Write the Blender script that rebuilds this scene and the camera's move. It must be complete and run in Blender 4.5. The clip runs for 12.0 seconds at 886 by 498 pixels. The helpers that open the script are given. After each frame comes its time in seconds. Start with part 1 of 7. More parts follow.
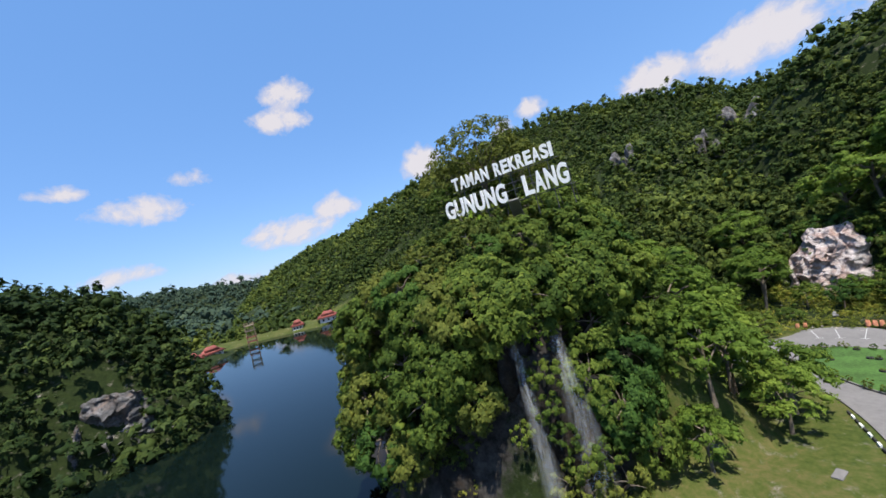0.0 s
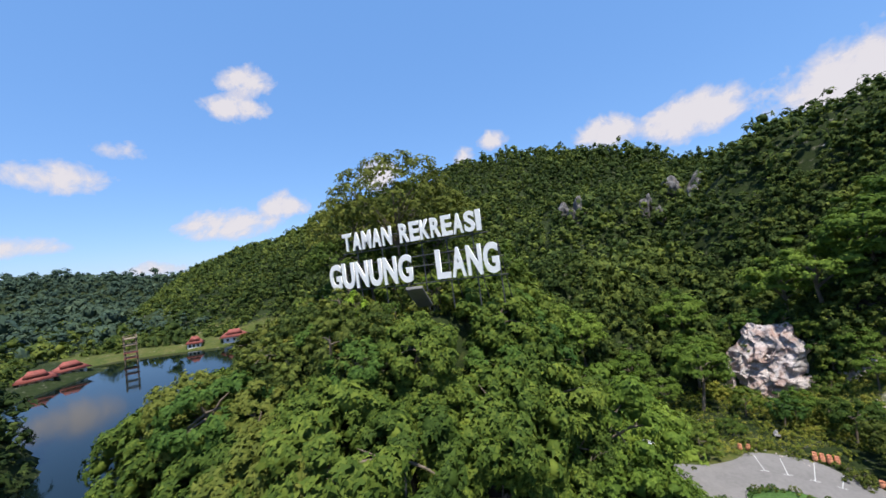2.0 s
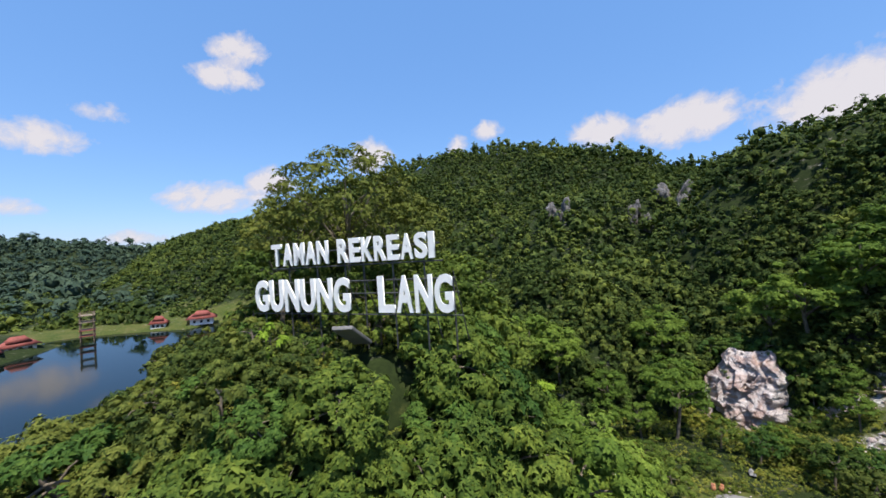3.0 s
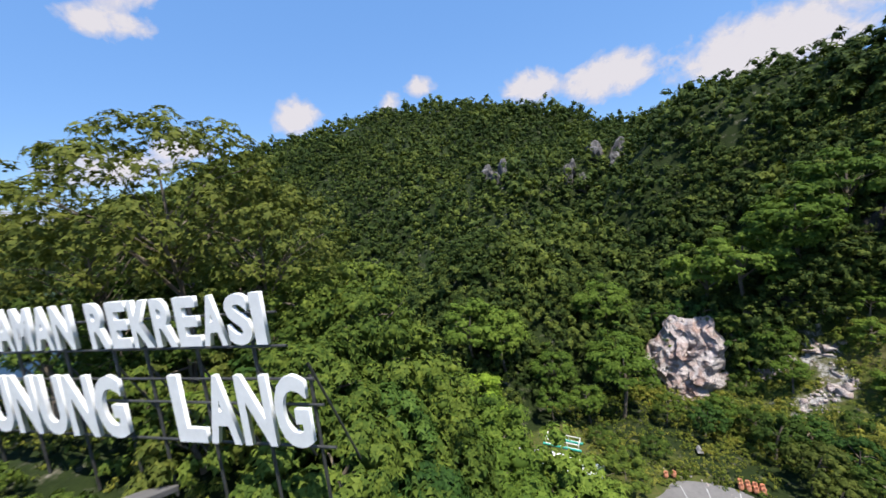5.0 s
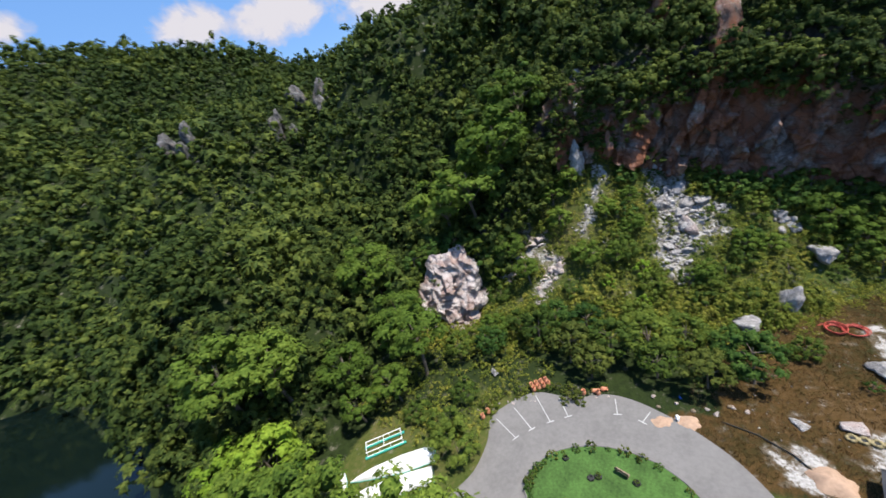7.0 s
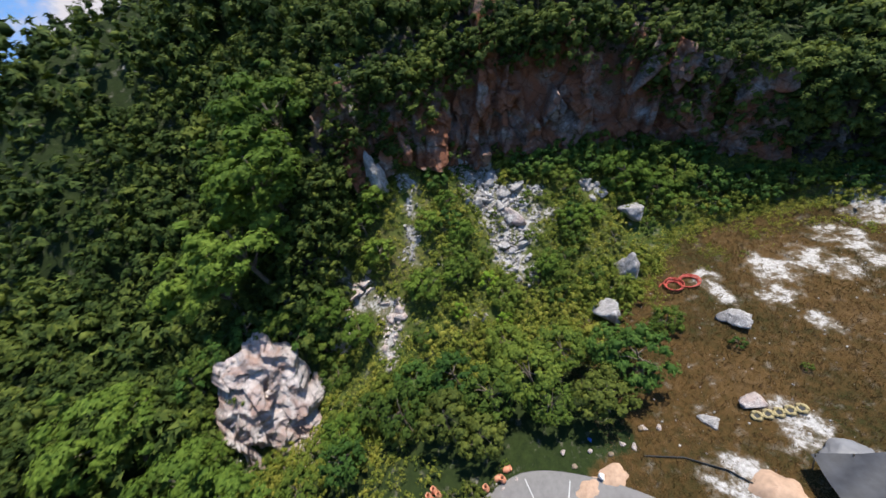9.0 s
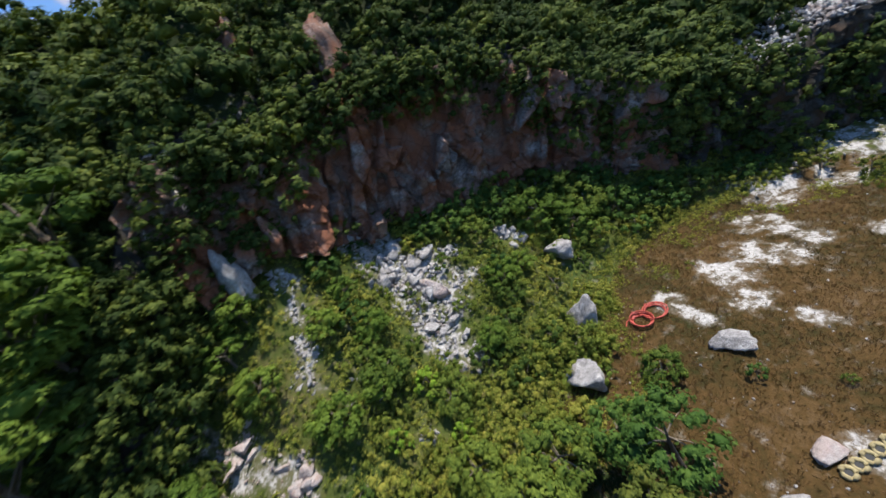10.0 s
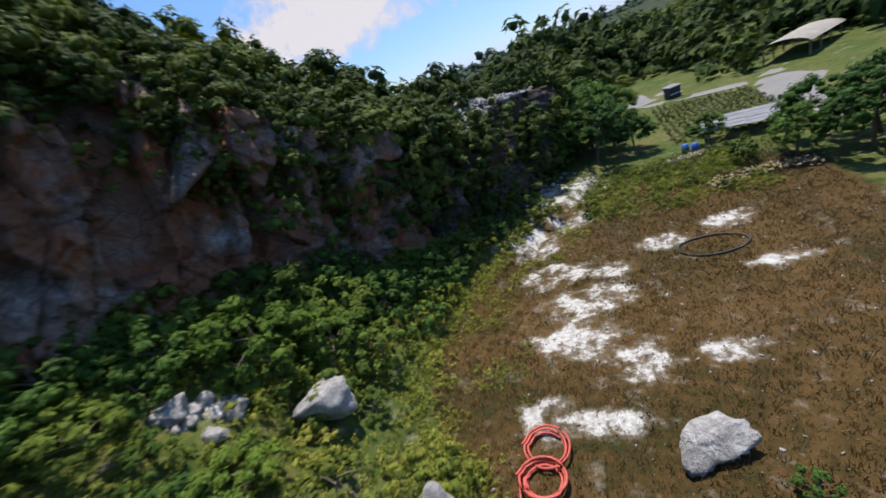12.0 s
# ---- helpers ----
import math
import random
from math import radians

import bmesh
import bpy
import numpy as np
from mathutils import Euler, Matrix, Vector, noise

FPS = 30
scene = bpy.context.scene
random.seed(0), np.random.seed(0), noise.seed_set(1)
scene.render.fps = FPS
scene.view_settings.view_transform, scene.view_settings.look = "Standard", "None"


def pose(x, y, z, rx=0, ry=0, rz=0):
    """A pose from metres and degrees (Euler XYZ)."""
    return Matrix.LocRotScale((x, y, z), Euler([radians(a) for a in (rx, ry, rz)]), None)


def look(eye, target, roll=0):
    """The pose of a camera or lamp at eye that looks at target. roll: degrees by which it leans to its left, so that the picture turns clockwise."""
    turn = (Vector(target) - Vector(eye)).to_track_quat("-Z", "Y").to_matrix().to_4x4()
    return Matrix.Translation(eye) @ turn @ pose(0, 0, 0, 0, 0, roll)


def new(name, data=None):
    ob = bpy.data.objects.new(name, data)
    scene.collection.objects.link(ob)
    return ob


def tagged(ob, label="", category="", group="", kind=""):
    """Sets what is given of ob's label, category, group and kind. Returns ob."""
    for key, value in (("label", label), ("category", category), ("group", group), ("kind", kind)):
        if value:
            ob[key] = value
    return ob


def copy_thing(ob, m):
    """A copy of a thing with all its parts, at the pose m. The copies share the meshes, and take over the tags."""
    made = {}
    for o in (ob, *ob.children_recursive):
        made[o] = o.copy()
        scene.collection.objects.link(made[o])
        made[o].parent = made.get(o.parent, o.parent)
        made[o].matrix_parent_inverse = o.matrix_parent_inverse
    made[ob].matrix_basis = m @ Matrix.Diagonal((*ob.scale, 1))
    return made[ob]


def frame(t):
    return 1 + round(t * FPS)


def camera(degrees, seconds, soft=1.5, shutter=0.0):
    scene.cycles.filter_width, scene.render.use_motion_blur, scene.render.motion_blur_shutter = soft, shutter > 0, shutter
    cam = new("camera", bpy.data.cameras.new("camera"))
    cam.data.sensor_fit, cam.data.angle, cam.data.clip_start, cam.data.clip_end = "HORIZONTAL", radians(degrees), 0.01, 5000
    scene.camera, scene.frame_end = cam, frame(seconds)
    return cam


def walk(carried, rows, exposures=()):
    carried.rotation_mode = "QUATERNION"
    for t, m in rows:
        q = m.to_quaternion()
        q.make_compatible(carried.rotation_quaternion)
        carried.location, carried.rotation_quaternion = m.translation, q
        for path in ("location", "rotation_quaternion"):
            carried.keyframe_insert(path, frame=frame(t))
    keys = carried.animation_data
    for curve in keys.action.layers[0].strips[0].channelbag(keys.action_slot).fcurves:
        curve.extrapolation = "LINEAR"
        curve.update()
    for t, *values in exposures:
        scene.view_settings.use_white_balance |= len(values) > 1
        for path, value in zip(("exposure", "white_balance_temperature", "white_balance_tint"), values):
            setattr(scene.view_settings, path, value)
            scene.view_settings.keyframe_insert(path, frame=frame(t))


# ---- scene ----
cam = camera(100.0, 12.0, shutter=0.25)
PATH = [
    (0, (1.475, 1.646, 28.490), (1.500, 3.645, 28.477), -13.10),
    (0.5, (2.881, 5.661, 29.709), (3.000, 7.657, 29.729), -12.32),
    (1, (4.822, 9.595, 31.147), (5.027, 11.584, 31.189), -10.85),
    (1.5, (6.836, 12.785, 32.574), (7.101, 14.767, 32.622), -8.73),
    (2, (9.192, 15.891, 34.104), (9.504, 17.866, 34.144), -5.53),
    (2.5, (11.250, 18.567, 35.497), (11.594, 20.537, 35.509), -3.06),
    (3, (13.139, 21.377, 36.828), (13.512, 23.342, 36.798), -1.80),
    (3.2, (13.801, 22.409, 37.284), (14.190, 24.370, 37.230), -1.56),
    (4.8, (18.600, 30.634, 39.772), (19.198, 32.528, 39.540), -4.19),
    (5, (18.723, 32.079, 39.977), (19.382, 33.950, 39.724), -4.85),
    (5.5, (20.266, 35.055, 40.841), (21.100, 36.844, 40.514), -7.72),
    (6, (22.270, 38.243, 41.402), (23.385, 39.844, 40.959), -11.56),
    (6.5, (24.729, 40.942, 41.660), (26.092, 42.285, 41.078), -14.53),
    (7, (28.224, 43.407, 41.532), (29.766, 44.452, 40.803), -16.01),
    (7.2, (29.875, 44.195, 41.372), (31.462, 45.133, 40.594), -16.33),
    (8.8, (44.929, 45.005, 38.851), (46.661, 45.347, 37.911), -23.04),
    (9, (47.474, 45.442, 38.486), (49.213, 45.696, 37.531), -24.17),
    (9.5, (53.458, 46.140, 36.198), (55.229, 46.136, 35.268), -26.77),
    (10, (59.869, 46.200, 32.978), (61.650, 45.808, 32.155), -29.33),
    (10.5, (65.735, 45.364, 29.898), (67.423, 44.590, 29.155), -30.17),
    (11, (71.497, 43.364, 26.427), (72.970, 42.215, 25.713), -29.58),
    (11.5, (76.122, 40.540, 23.210), (77.350, 39.138, 22.485), -27.54),
    (12, (80.136, 36.486, 19.969), (80.955, 34.832, 19.199), -23.41),
]
walk(cam, [(t, look(eye, target, roll)) for t, eye, target, roll in PATH])

# ---- light ----
SUN_AZ, SUN_EL = 173.0, 68.0          # degrees, from +y towards +x
world = bpy.data.worlds.new("sky")
scene.world = world
world.use_nodes = True
wn = world.node_tree
wn.nodes.clear()
sky = wn.nodes.new("ShaderNodeTexSky")
sky.sky_type, sky.sun_disc = "NISHITA", False
sky.sun_elevation, sky.sun_rotation = radians(SUN_EL), radians(SUN_AZ)
sky.air_density, sky.dust_density, sky.ozone_density = 1.0, 0.3, 3.5
bg = wn.nodes.new("ShaderNodeBackground")
bg.inputs["Strength"].default_value = 0.12
wout = wn.nodes.new("ShaderNodeOutputWorld")
even = wn.nodes.new("ShaderNodeMix")           # humid air evens the sky out
even.data_type = "RGBA"
even.inputs[0].default_value = 0.55
even.inputs[7].default_value = (1.05, 2.65, 6.1, 1)
wn.links.new(sky.outputs[0], even.inputs[6])
wn.links.new(even.outputs[2], bg.inputs[0])
wn.links.new(bg.outputs[0], wout.inputs[0])
sun = new("sun", bpy.data.lights.new("sun", "SUN"))
sun.data.energy, sun.data.angle, sun.data.color = 5.0, radians(0.53), (1.0, 0.94, 0.84)
_a, _e = radians(SUN_AZ), radians(SUN_EL)
sun.matrix_world = look((0, 0, 300), Vector((0, 0, 300)) - Vector((math.sin(_a) * math.cos(_e), math.cos(_a) * math.cos(_e), math.sin(_e))))
scene.view_settings.exposure = 0.54

# ---- materials ----


class Mat:
    """A small wrapper round a node material."""

    def __init__(self, name):
        self.m = bpy.data.materials.new(name)
        self.m.use_nodes = True
        self.t = self.m.node_tree
        self.t.nodes.clear()
        self.out = self.n("ShaderNodeOutputMaterial")

    def n(self, kind, **values):
        node = self.t.nodes.new(kind)
        for k, v in values.items():
            node.inputs[k.replace("_", " ")].default_value = v
        return node

    def link(self, a, b):
        self.t.links.new(a, b)

    def coords(self, which="Object"):
        return self.n("ShaderNodeTexCoord").outputs[which]

    def noise(self, vec, scale, detail=5.0, rough=0.6, dist=0.0):
        node = self.n("ShaderNodeTexNoise", Scale=scale, Detail=detail, Roughness=rough, Distortion=dist)
        self.link(vec, node.inputs["Vector"])
        return node.outputs["Fac"]

    def ramp(self, fac, stops):
        node = self.n("ShaderNodeValToRGB")
        el = node.color_ramp.elements
        while len(el) < len(stops):
            el.new(0.5)
        for e, (p, c) in zip(el, stops):
            e.position, e.color = p, (*c, 1) if len(c) == 3 else c
        self.link(fac, node.inputs[0])
        return node.outputs[0]

    def mix(self, fac, a, b, kind="MIX"):
        node = self.t.nodes.new("ShaderNodeMix")
        node.data_type, node.blend_type = "RGBA", kind
        for s, v in ((node.inputs[0], fac), (node.inputs[6], a), (node.inputs[7], b)):
            if isinstance(v, (int, float)):
                s.default_value = v
            elif isinstance(v, tuple):
                s.default_value = (*v, 1)
            else:
                self.link(v, s)
        return node.outputs[2]

    def math(self, op, a, b=0.0):
        node = self.t.nodes.new("ShaderNodeMath")
        node.operation = op
        for s, v in ((node.inputs[0], a), (node.inputs[1], b)):
            if isinstance(v, (int, float)):
                s.default_value = v
            else:
                self.link(v, s)
        return node.outputs[0]

    def attr(self, name):
        node = self.n("ShaderNodeAttribute")
        node.attribute_name = name
        return node.outputs["Fac"]

    def bsdf(self, color, rough=0.8, bump=None, strength=0.5, distance=0.05, spec=0.3, metal=0.0):
        p = self.n("ShaderNodeBsdfPrincipled")
        p.inputs["Metallic"].default_value = metal
        p.inputs["Specular IOR Level"].default_value = spec
        for s, v in ((p.inputs["Base Color"], color), (p.inputs["Roughness"], rough)):
            if isinstance(v, (int, float)):
                s.default_value = v
            elif isinstance(v, tuple):
                s.default_value = (*v, 1)
            else:
                self.link(v, s)
        if bump is not None:
            b = self.n("ShaderNodeBump", Strength=strength, Distance=distance)
            self.link(bump, b.inputs["Height"])
            self.link(b.outputs[0], p.inputs["Normal"])
        self.link(p.outputs[0], self.out.inputs[0])
        return p


def foliage(name, dark, mid, light, trans=0.2, stuff=False):
    """Leaves: hue varies from tree to tree, from clump to clump and from leaf to leaf."""
    k = Mat(name)
    isl = k.n("ShaderNodeNewGeometry").outputs["Random Per Island"]
    tree = k.attr("tint") if stuff else k.n("ShaderNodeObjectInfo").outputs["Random"]
    f = k.math("ADD", k.math("MULTIPLY", isl, 0.5), k.math("MULTIPLY", tree, 0.5))
    patch = k.noise(k.coords(), 0.55 if not stuff else 0.25, 3.0)
    f = k.math("ADD", k.math("MULTIPLY", f, 0.65), k.math("MULTIPLY", patch, 0.45))
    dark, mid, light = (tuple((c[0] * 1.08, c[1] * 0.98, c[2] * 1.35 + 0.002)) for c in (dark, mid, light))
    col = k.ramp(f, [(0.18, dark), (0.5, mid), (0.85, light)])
    p = k.bsdf(col, 0.7, spec=0.1)
    tr = k.n("ShaderNodeBsdfTranslucent")
    k.link(k.mix(1.0, col, (1.0, 1.0, 0.45), "MULTIPLY"), tr.inputs[0])
    ms = k.n("ShaderNodeMixShader", Fac=trans)
    k.link(p.outputs[0], ms.inputs[1])
    k.link(tr.outputs[0], ms.inputs[2])
    k.link(ms.outputs[0], k.out.inputs[0])
    return k.m


def plain(name, color, rough=0.6, grain=0.12, scale=6.0, metal=0.0, bump=0.15, spec=0.3):
    """Painted or plain surfaces with a little dirt and unevenness."""
    k = Mat(name)
    v = k.coords()
    a, b = k.noise(v, scale, 6.0), k.noise(v, scale * 0.13, 3.0)
    f = k.math("ADD", k.math("MULTIPLY", a, 0.5), k.math("MULTIPLY", b, 0.5))
    lo, hi = tuple(c * (1 - 2.2 * grain) for c in color), tuple(min(1, c * (1 + grain)) for c in color)
    k.bsdf(k.ramp(f, [(0.3, lo), (0.62, hi)]), rough, a, bump, 0.02, spec, metal)
    return k.m


def rock(name, dark, mid, light, warm, warm_amount=0.35, scale=0.35, crack=0.9, crackiness=0.15):
    """Limestone: pale grey to dark weathered grey, iron stains, cracks."""
    k = Mat(name)
    v = k.coords()
    big, fine = k.noise(v, scale, 8.0, 0.65, 0.6), k.noise(v, scale * 7, 8.0, 0.7)
    vor = k.n("ShaderNodeTexVoronoi", Scale=crack)
    vor.feature = "DISTANCE_TO_EDGE"
    k.link(k.mix(0.18, v, k.n("ShaderNodeTexNoise", Scale=1.2).outputs["Color"]), vor.inputs["Vector"])
    crackm = k.ramp(vor.outputs["Distance"], [(0.0, (0.45, 0.45, 0.45)), (0.03, (1, 1, 1))])
    col = k.ramp(k.math("ADD", k.math("MULTIPLY", big, 0.6), k.math("MULTIPLY", fine, 0.4)), [(0.33, dark), (0.5, mid), (0.66, light)])
    wm = k.ramp(k.noise(v, scale * 0.7, 4.0, 0.55, 0.8), [(0.62 - warm_amount * 0.5, (0, 0, 0)), (0.82 - warm_amount * 0.5, (1, 1, 1))])
    col = k.mix(wm, col, k.mix(fine, warm, tuple(c * 0.45 for c in warm)))
    grit = k.noise(v, scale * 26, 4.0, 0.75)
    col = k.mix(crackiness, col, crackm, "MULTIPLY")
    col = k.mix(0.55, col, k.ramp(grit, [(0.32, (0.45, 0.44, 0.43)), (0.6, (1, 1, 1))]), "MULTIPLY")
    h = k.math("ADD", k.math("MULTIPLY", fine, 0.6), k.math("MULTIPLY", big, 1.0))
    h = k.math("ADD", h, k.math("MULTIPLY", crackm, 0.25 * crackiness))
    h = k.math("ADD", h, k.math("MULTIPLY", grit, 0.25))
    k.bsdf(col, 0.9, h, 0.9, 0.35, 0.2)
    return k.m


M_LEAF = foliage("leaves_tree", (0.018, 0.041, 0.005), (0.052, 0.095, 0.010), (0.142, 0.200, 0.021))
M_LEAF_FRESH = foliage("leaves_fresh", (0.030, 0.066, 0.007), (0.082, 0.148, 0.014), (0.175, 0.262, 0.028), 0.25)
M_LEAF_DARK = foliage("leaves_dark", (0.016, 0.046, 0.007), (0.038, 0.089, 0.011), (0.095, 0.169, 0.020))
M_LEAF_OLIVE = foliage("leaves_olive", (0.030, 0.050, 0.008), (0.078, 0.108, 0.013), (0.165, 0.195, 0.026))
M_LEAF_LIME = foliage("leaves_lime", (0.056, 0.122, 0.008), (0.122, 0.235, 0.014), (0.235, 0.36, 0.028))
M_FOREST = foliage("leaves_forest", (0.014, 0.030, 0.005), (0.040, 0.071, 0.010), (0.128, 0.170, 0.022), 0.2, True)
# distant haze is painted in: bluer and flatter than M_FOREST
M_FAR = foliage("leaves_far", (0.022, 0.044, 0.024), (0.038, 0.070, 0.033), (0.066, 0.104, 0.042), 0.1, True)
M_SCRUB = foliage("leaves_scrub", (0.042, 0.078, 0.009), (0.128, 0.176, 0.018), (0.29, 0.295, 0.040), 0.28, True)
M_GRASSY = foliage("grass_blades", (0.055, 0.080, 0.012), (0.14, 0.098, 0.032), (0.25, 0.168, 0.066), 0.15, True)
# M_FOREST's greens darkened: paints the shade on the hill across the lake
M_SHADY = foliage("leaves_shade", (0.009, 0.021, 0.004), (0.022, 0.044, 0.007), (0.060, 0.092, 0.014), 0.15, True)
M_BARK = plain("bark", (0.16, 0.13, 0.10), 0.9, 0.3, 9.0, 0.0, 0.6)
M_ROCK = rock("limestone", (0.13, 0.124, 0.122), (0.37, 0.352, 0.35), (0.70, 0.68, 0.675), (0.45, 0.32, 0.27), 0.2)
M_ROCK_PINK = rock("limestone_pink", (0.30, 0.26, 0.245), (0.53, 0.465, 0.445), (0.74, 0.69, 0.665), (0.52, 0.36, 0.31), 0.4, 0.5)
# grey limestone with the shadow of the quarry's end painted into its tone
M_ROCK_SHADED = rock("limestone_shaded", (0.016, 0.015, 0.014), (0.060, 0.055, 0.049), (0.19, 0.178, 0.16), (0.14, 0.08, 0.045), 0.25)
M_CRAG = rock("limestone_crag", (0.03, 0.03, 0.031), (0.11, 0.106, 0.106), (0.34, 0.33, 0.325), (0.30, 0.22, 0.18), 0.2)
# nearly black: the overhanging canopy's shade is put into this wet rock's colour
M_WET_SHADED = rock("shaded_wet_rock", (0.010, 0.009, 0.008), (0.032, 0.029, 0.026), (0.085, 0.078, 0.07), (0.07, 0.042, 0.024), 0.25)
M_CLIFF = rock("cliff_stained", (0.045, 0.036, 0.032), (0.20, 0.158, 0.138), (0.50, 0.43, 0.40), (0.37, 0.15, 0.085), 0.5, 0.3, 0.6, 0.85)
M_WHITE = plain("white_paint", (0.80, 0.80, 0.79), 0.45, 0.06, 3.0)
M_CONCRETE = plain("concrete_road", (0.172, 0.163, 0.158), 0.9, 0.10, 2.2, 0.0, 0.25)
M_LINE = plain("road_paint", (0.42, 0.42, 0.41), 0.8, 0.1)
M_STEEL = plain("steel_dark", (0.10, 0.10, 0.10), 0.5, 0.2, 8.0, 0.6)
M_WOOD = plain("weathered_wood", (0.22, 0.17, 0.12), 0.85, 0.25, 7.0)
M_RED = plain("red_roof", (0.26, 0.075, 0.06), 0.7, 0.2, 2.0)
M_HOSE = plain("red_hose", (0.40, 0.068, 0.05), 0.5, 0.1)
M_TERRA = plain("orange_pot", (0.62, 0.26, 0.15), 0.7, 0.12)
M_TYRE = plain("tyre_yellowed", (0.33, 0.27, 0.14), 0.8, 0.25)
M_RUBBER = plain("black_rubber", (0.03, 0.03, 0.03), 0.7, 0.2)
M_NET = plain("black_sheet", (0.035, 0.037, 0.045), 0.6, 0.25, 1.5)
M_BLUE = plain("blue_plastic", (0.03, 0.10, 0.35), 0.4, 0.1)
M_TEAL = plain("teal_plastic", (0.05, 0.38, 0.30), 0.5, 0.1)
M_SAND = plain("sand_heap", (0.40, 0.27, 0.19), 0.95, 0.15, 3.0, 0.0, 0.5)
M_ROOF = plain("grey_sheet_roof", (0.17, 0.17, 0.18), 0.5, 0.15, 1.0)
M_THATCH = plain("pale_thatch", (0.27, 0.245, 0.215), 0.9, 0.15, 3.0)


def ground_material():
    """Forest soil, dry grass, lawn, pale gravel: laid out by areas, broken up by noise."""
    k = Mat("ground")
    v = k.coords()
    n1, n2, n3 = k.noise(v, 0.12, 6.0), k.noise(v, 1.3, 7.0, 0.7), k.noise(v, 6.0, 4.0, 0.7)
    nm = k.math("ADD", k.math("MULTIPLY", n1, 0.45), k.math("MULTIPLY", n2, 0.55))
    soil = k.ramp(n2, [(0.3, (0.010, 0.017, 0.005)), (0.7, (0.026, 0.040, 0.010))])
    lawn = k.ramp(nm, [(0.36, (0.026, 0.048, 0.008)), (0.5, (0.062, 0.078, 0.017)), (0.64, (0.115, 0.098, 0.038))])
    dry = k.ramp(nm, [(0.36, (0.026, 0.028, 0.007)), (0.45, (0.048, 0.033, 0.010)), (0.55, (0.084, 0.048, 0.016)), (0.67, (0.12, 0.076, 0.036))])
    dry = k.mix(0.5, dry, k.ramp(n3, [(0.3, (0.35, 0.35, 0.35)), (0.65, (1, 1, 1))]), "MULTIPLY")
    n4 = k.noise(v, 0.55, 9.0, 0.72)
    chalk = k.ramp(k.noise(v, 2.6, 6.0, 0.7), [(0.32, (0.20, 0.19, 0.18)), (0.6, (0.50, 0.48, 0.465))])

    def area(name, spread=0.35):
        f = k.math("ADD", k.attr(name), k.math("MULTIPLY", k.math("SUBTRACT", nm, 0.5), 2 * spread))
        return k.ramp(f, [(0.42, (0, 0, 0)), (0.58, (1, 1, 1))])

    col = k.mix(area("lawn"), soil, lawn)
    col = k.mix(area("dry"), col, dry)
    cf = k.math("ADD", k.math("MULTIPLY", k.attr("chalk"), 0.62), k.math("MULTIPLY", k.math("SUBTRACT", n4, 0.5), 3.4))
    col = k.mix(k.ramp(cf, [(0.2, (0, 0, 0)), (0.55, (0.6, 0.6, 0.6))]), col, k.ramp(n3, [(0.3, (0.14, 0.12, 0.095)), (0.7, (0.24, 0.215, 0.18))]))
    col = k.mix(k.ramp(cf, [(0.5, (0, 0, 0)), (0.7, (0.88, 0.88, 0.88))]), col, chalk)
    col = k.mix(area("stone", 0.5), col, k.ramp(k.noise(v, 0.8, 8.0, 0.7), [(0.35, (0.012, 0.011, 0.010)), (0.65, (0.07, 0.064, 0.058))]))
    k.bsdf(col, 0.95, k.math("ADD", n2, k.math("MULTIPLY", n3, 0.5)), 0.8, 0.12, 0.15)
    return k.m


M_GROUND = ground_material()


def water_material():
    k = Mat("lake_water")
    v = k.coords()
    p = k.bsdf((0.003, 0.007, 0.006), 0.05, k.noise(v, 0.9, 4.0, 0.6), 0.12, 0.05, 0.5)
    p.inputs["IOR"].default_value = 1.33
    return k.m


M_WATER = water_material()


def spray_material():
    """Falling water: thin white streaks, mostly see-through."""
    k = Mat("falling_water")
    v = k.coords()
    mp = k.n("ShaderNodeMapping")
    mp.inputs["Scale"].default_value = (5.0, 5.0, 0.25)
    k.link(v, mp.inputs["Vector"])
    f = k.ramp(k.noise(mp.outputs[0], 1.0, 5.0, 0.7), [(0.35, (0.0, 0.0, 0.0)), (0.8, (0.2, 0.2, 0.2))])
    f = k.math("MULTIPLY", f, k.attr("edge"))
    d = k.n("ShaderNodeBsdfDiffuse")
    d.inputs[0].default_value = (0.85, 0.88, 0.9, 1)
    tr = k.n("ShaderNodeBsdfTransparent")
    ms = k.n("ShaderNodeMixShader")
    k.link(f, ms.inputs[0])
    k.link(tr.outputs[0], ms.inputs[1])
    k.link(d.outputs[0], ms.inputs[2])
    k.link(ms.outputs[0], k.out.inputs[0])
    return k.m


M_SPRAY = spray_material()

# ---- mesh tools ----


def mesh_np(name, verts, quads=None, tris=None, mat=None, attrs=None, smooth=False):
    """A mesh from numpy arrays of places and corner numbers."""
    me = bpy.data.meshes.new(name)
    verts = np.asarray(verts, dtype=np.float32)
    q = np.zeros((0, 4), int) if quads is None else np.asarray(quads, int)
    t = np.zeros((0, 3), int) if tris is None else np.asarray(tris, int)
    loops = np.concatenate([q.ravel(), t.ravel()]).astype(np.int32)
    starts = np.concatenate([np.arange(len(q)) * 4, len(q) * 4 + np.arange(len(t)) * 3]).astype(np.int32)
    me.vertices.add(len(verts))
    me.loops.add(len(loops))
    me.polygons.add(len(starts))
    me.vertices.foreach_set("co", verts.ravel())
    me.loops.foreach_set("vertex_index", loops)
    me.polygons.foreach_set("loop_start", starts)
    if smooth:
        me.polygons.foreach_set("use_smooth", np.ones(len(starts), bool))
    for key, val in (attrs or {}).items():
        me.attributes.new(key, "FLOAT", "POINT").data.foreach_set("value", np.asarray(val, np.float32))
    me.update(calc_edges=True)
    if mat:
        me.materials.append(mat)
    return me


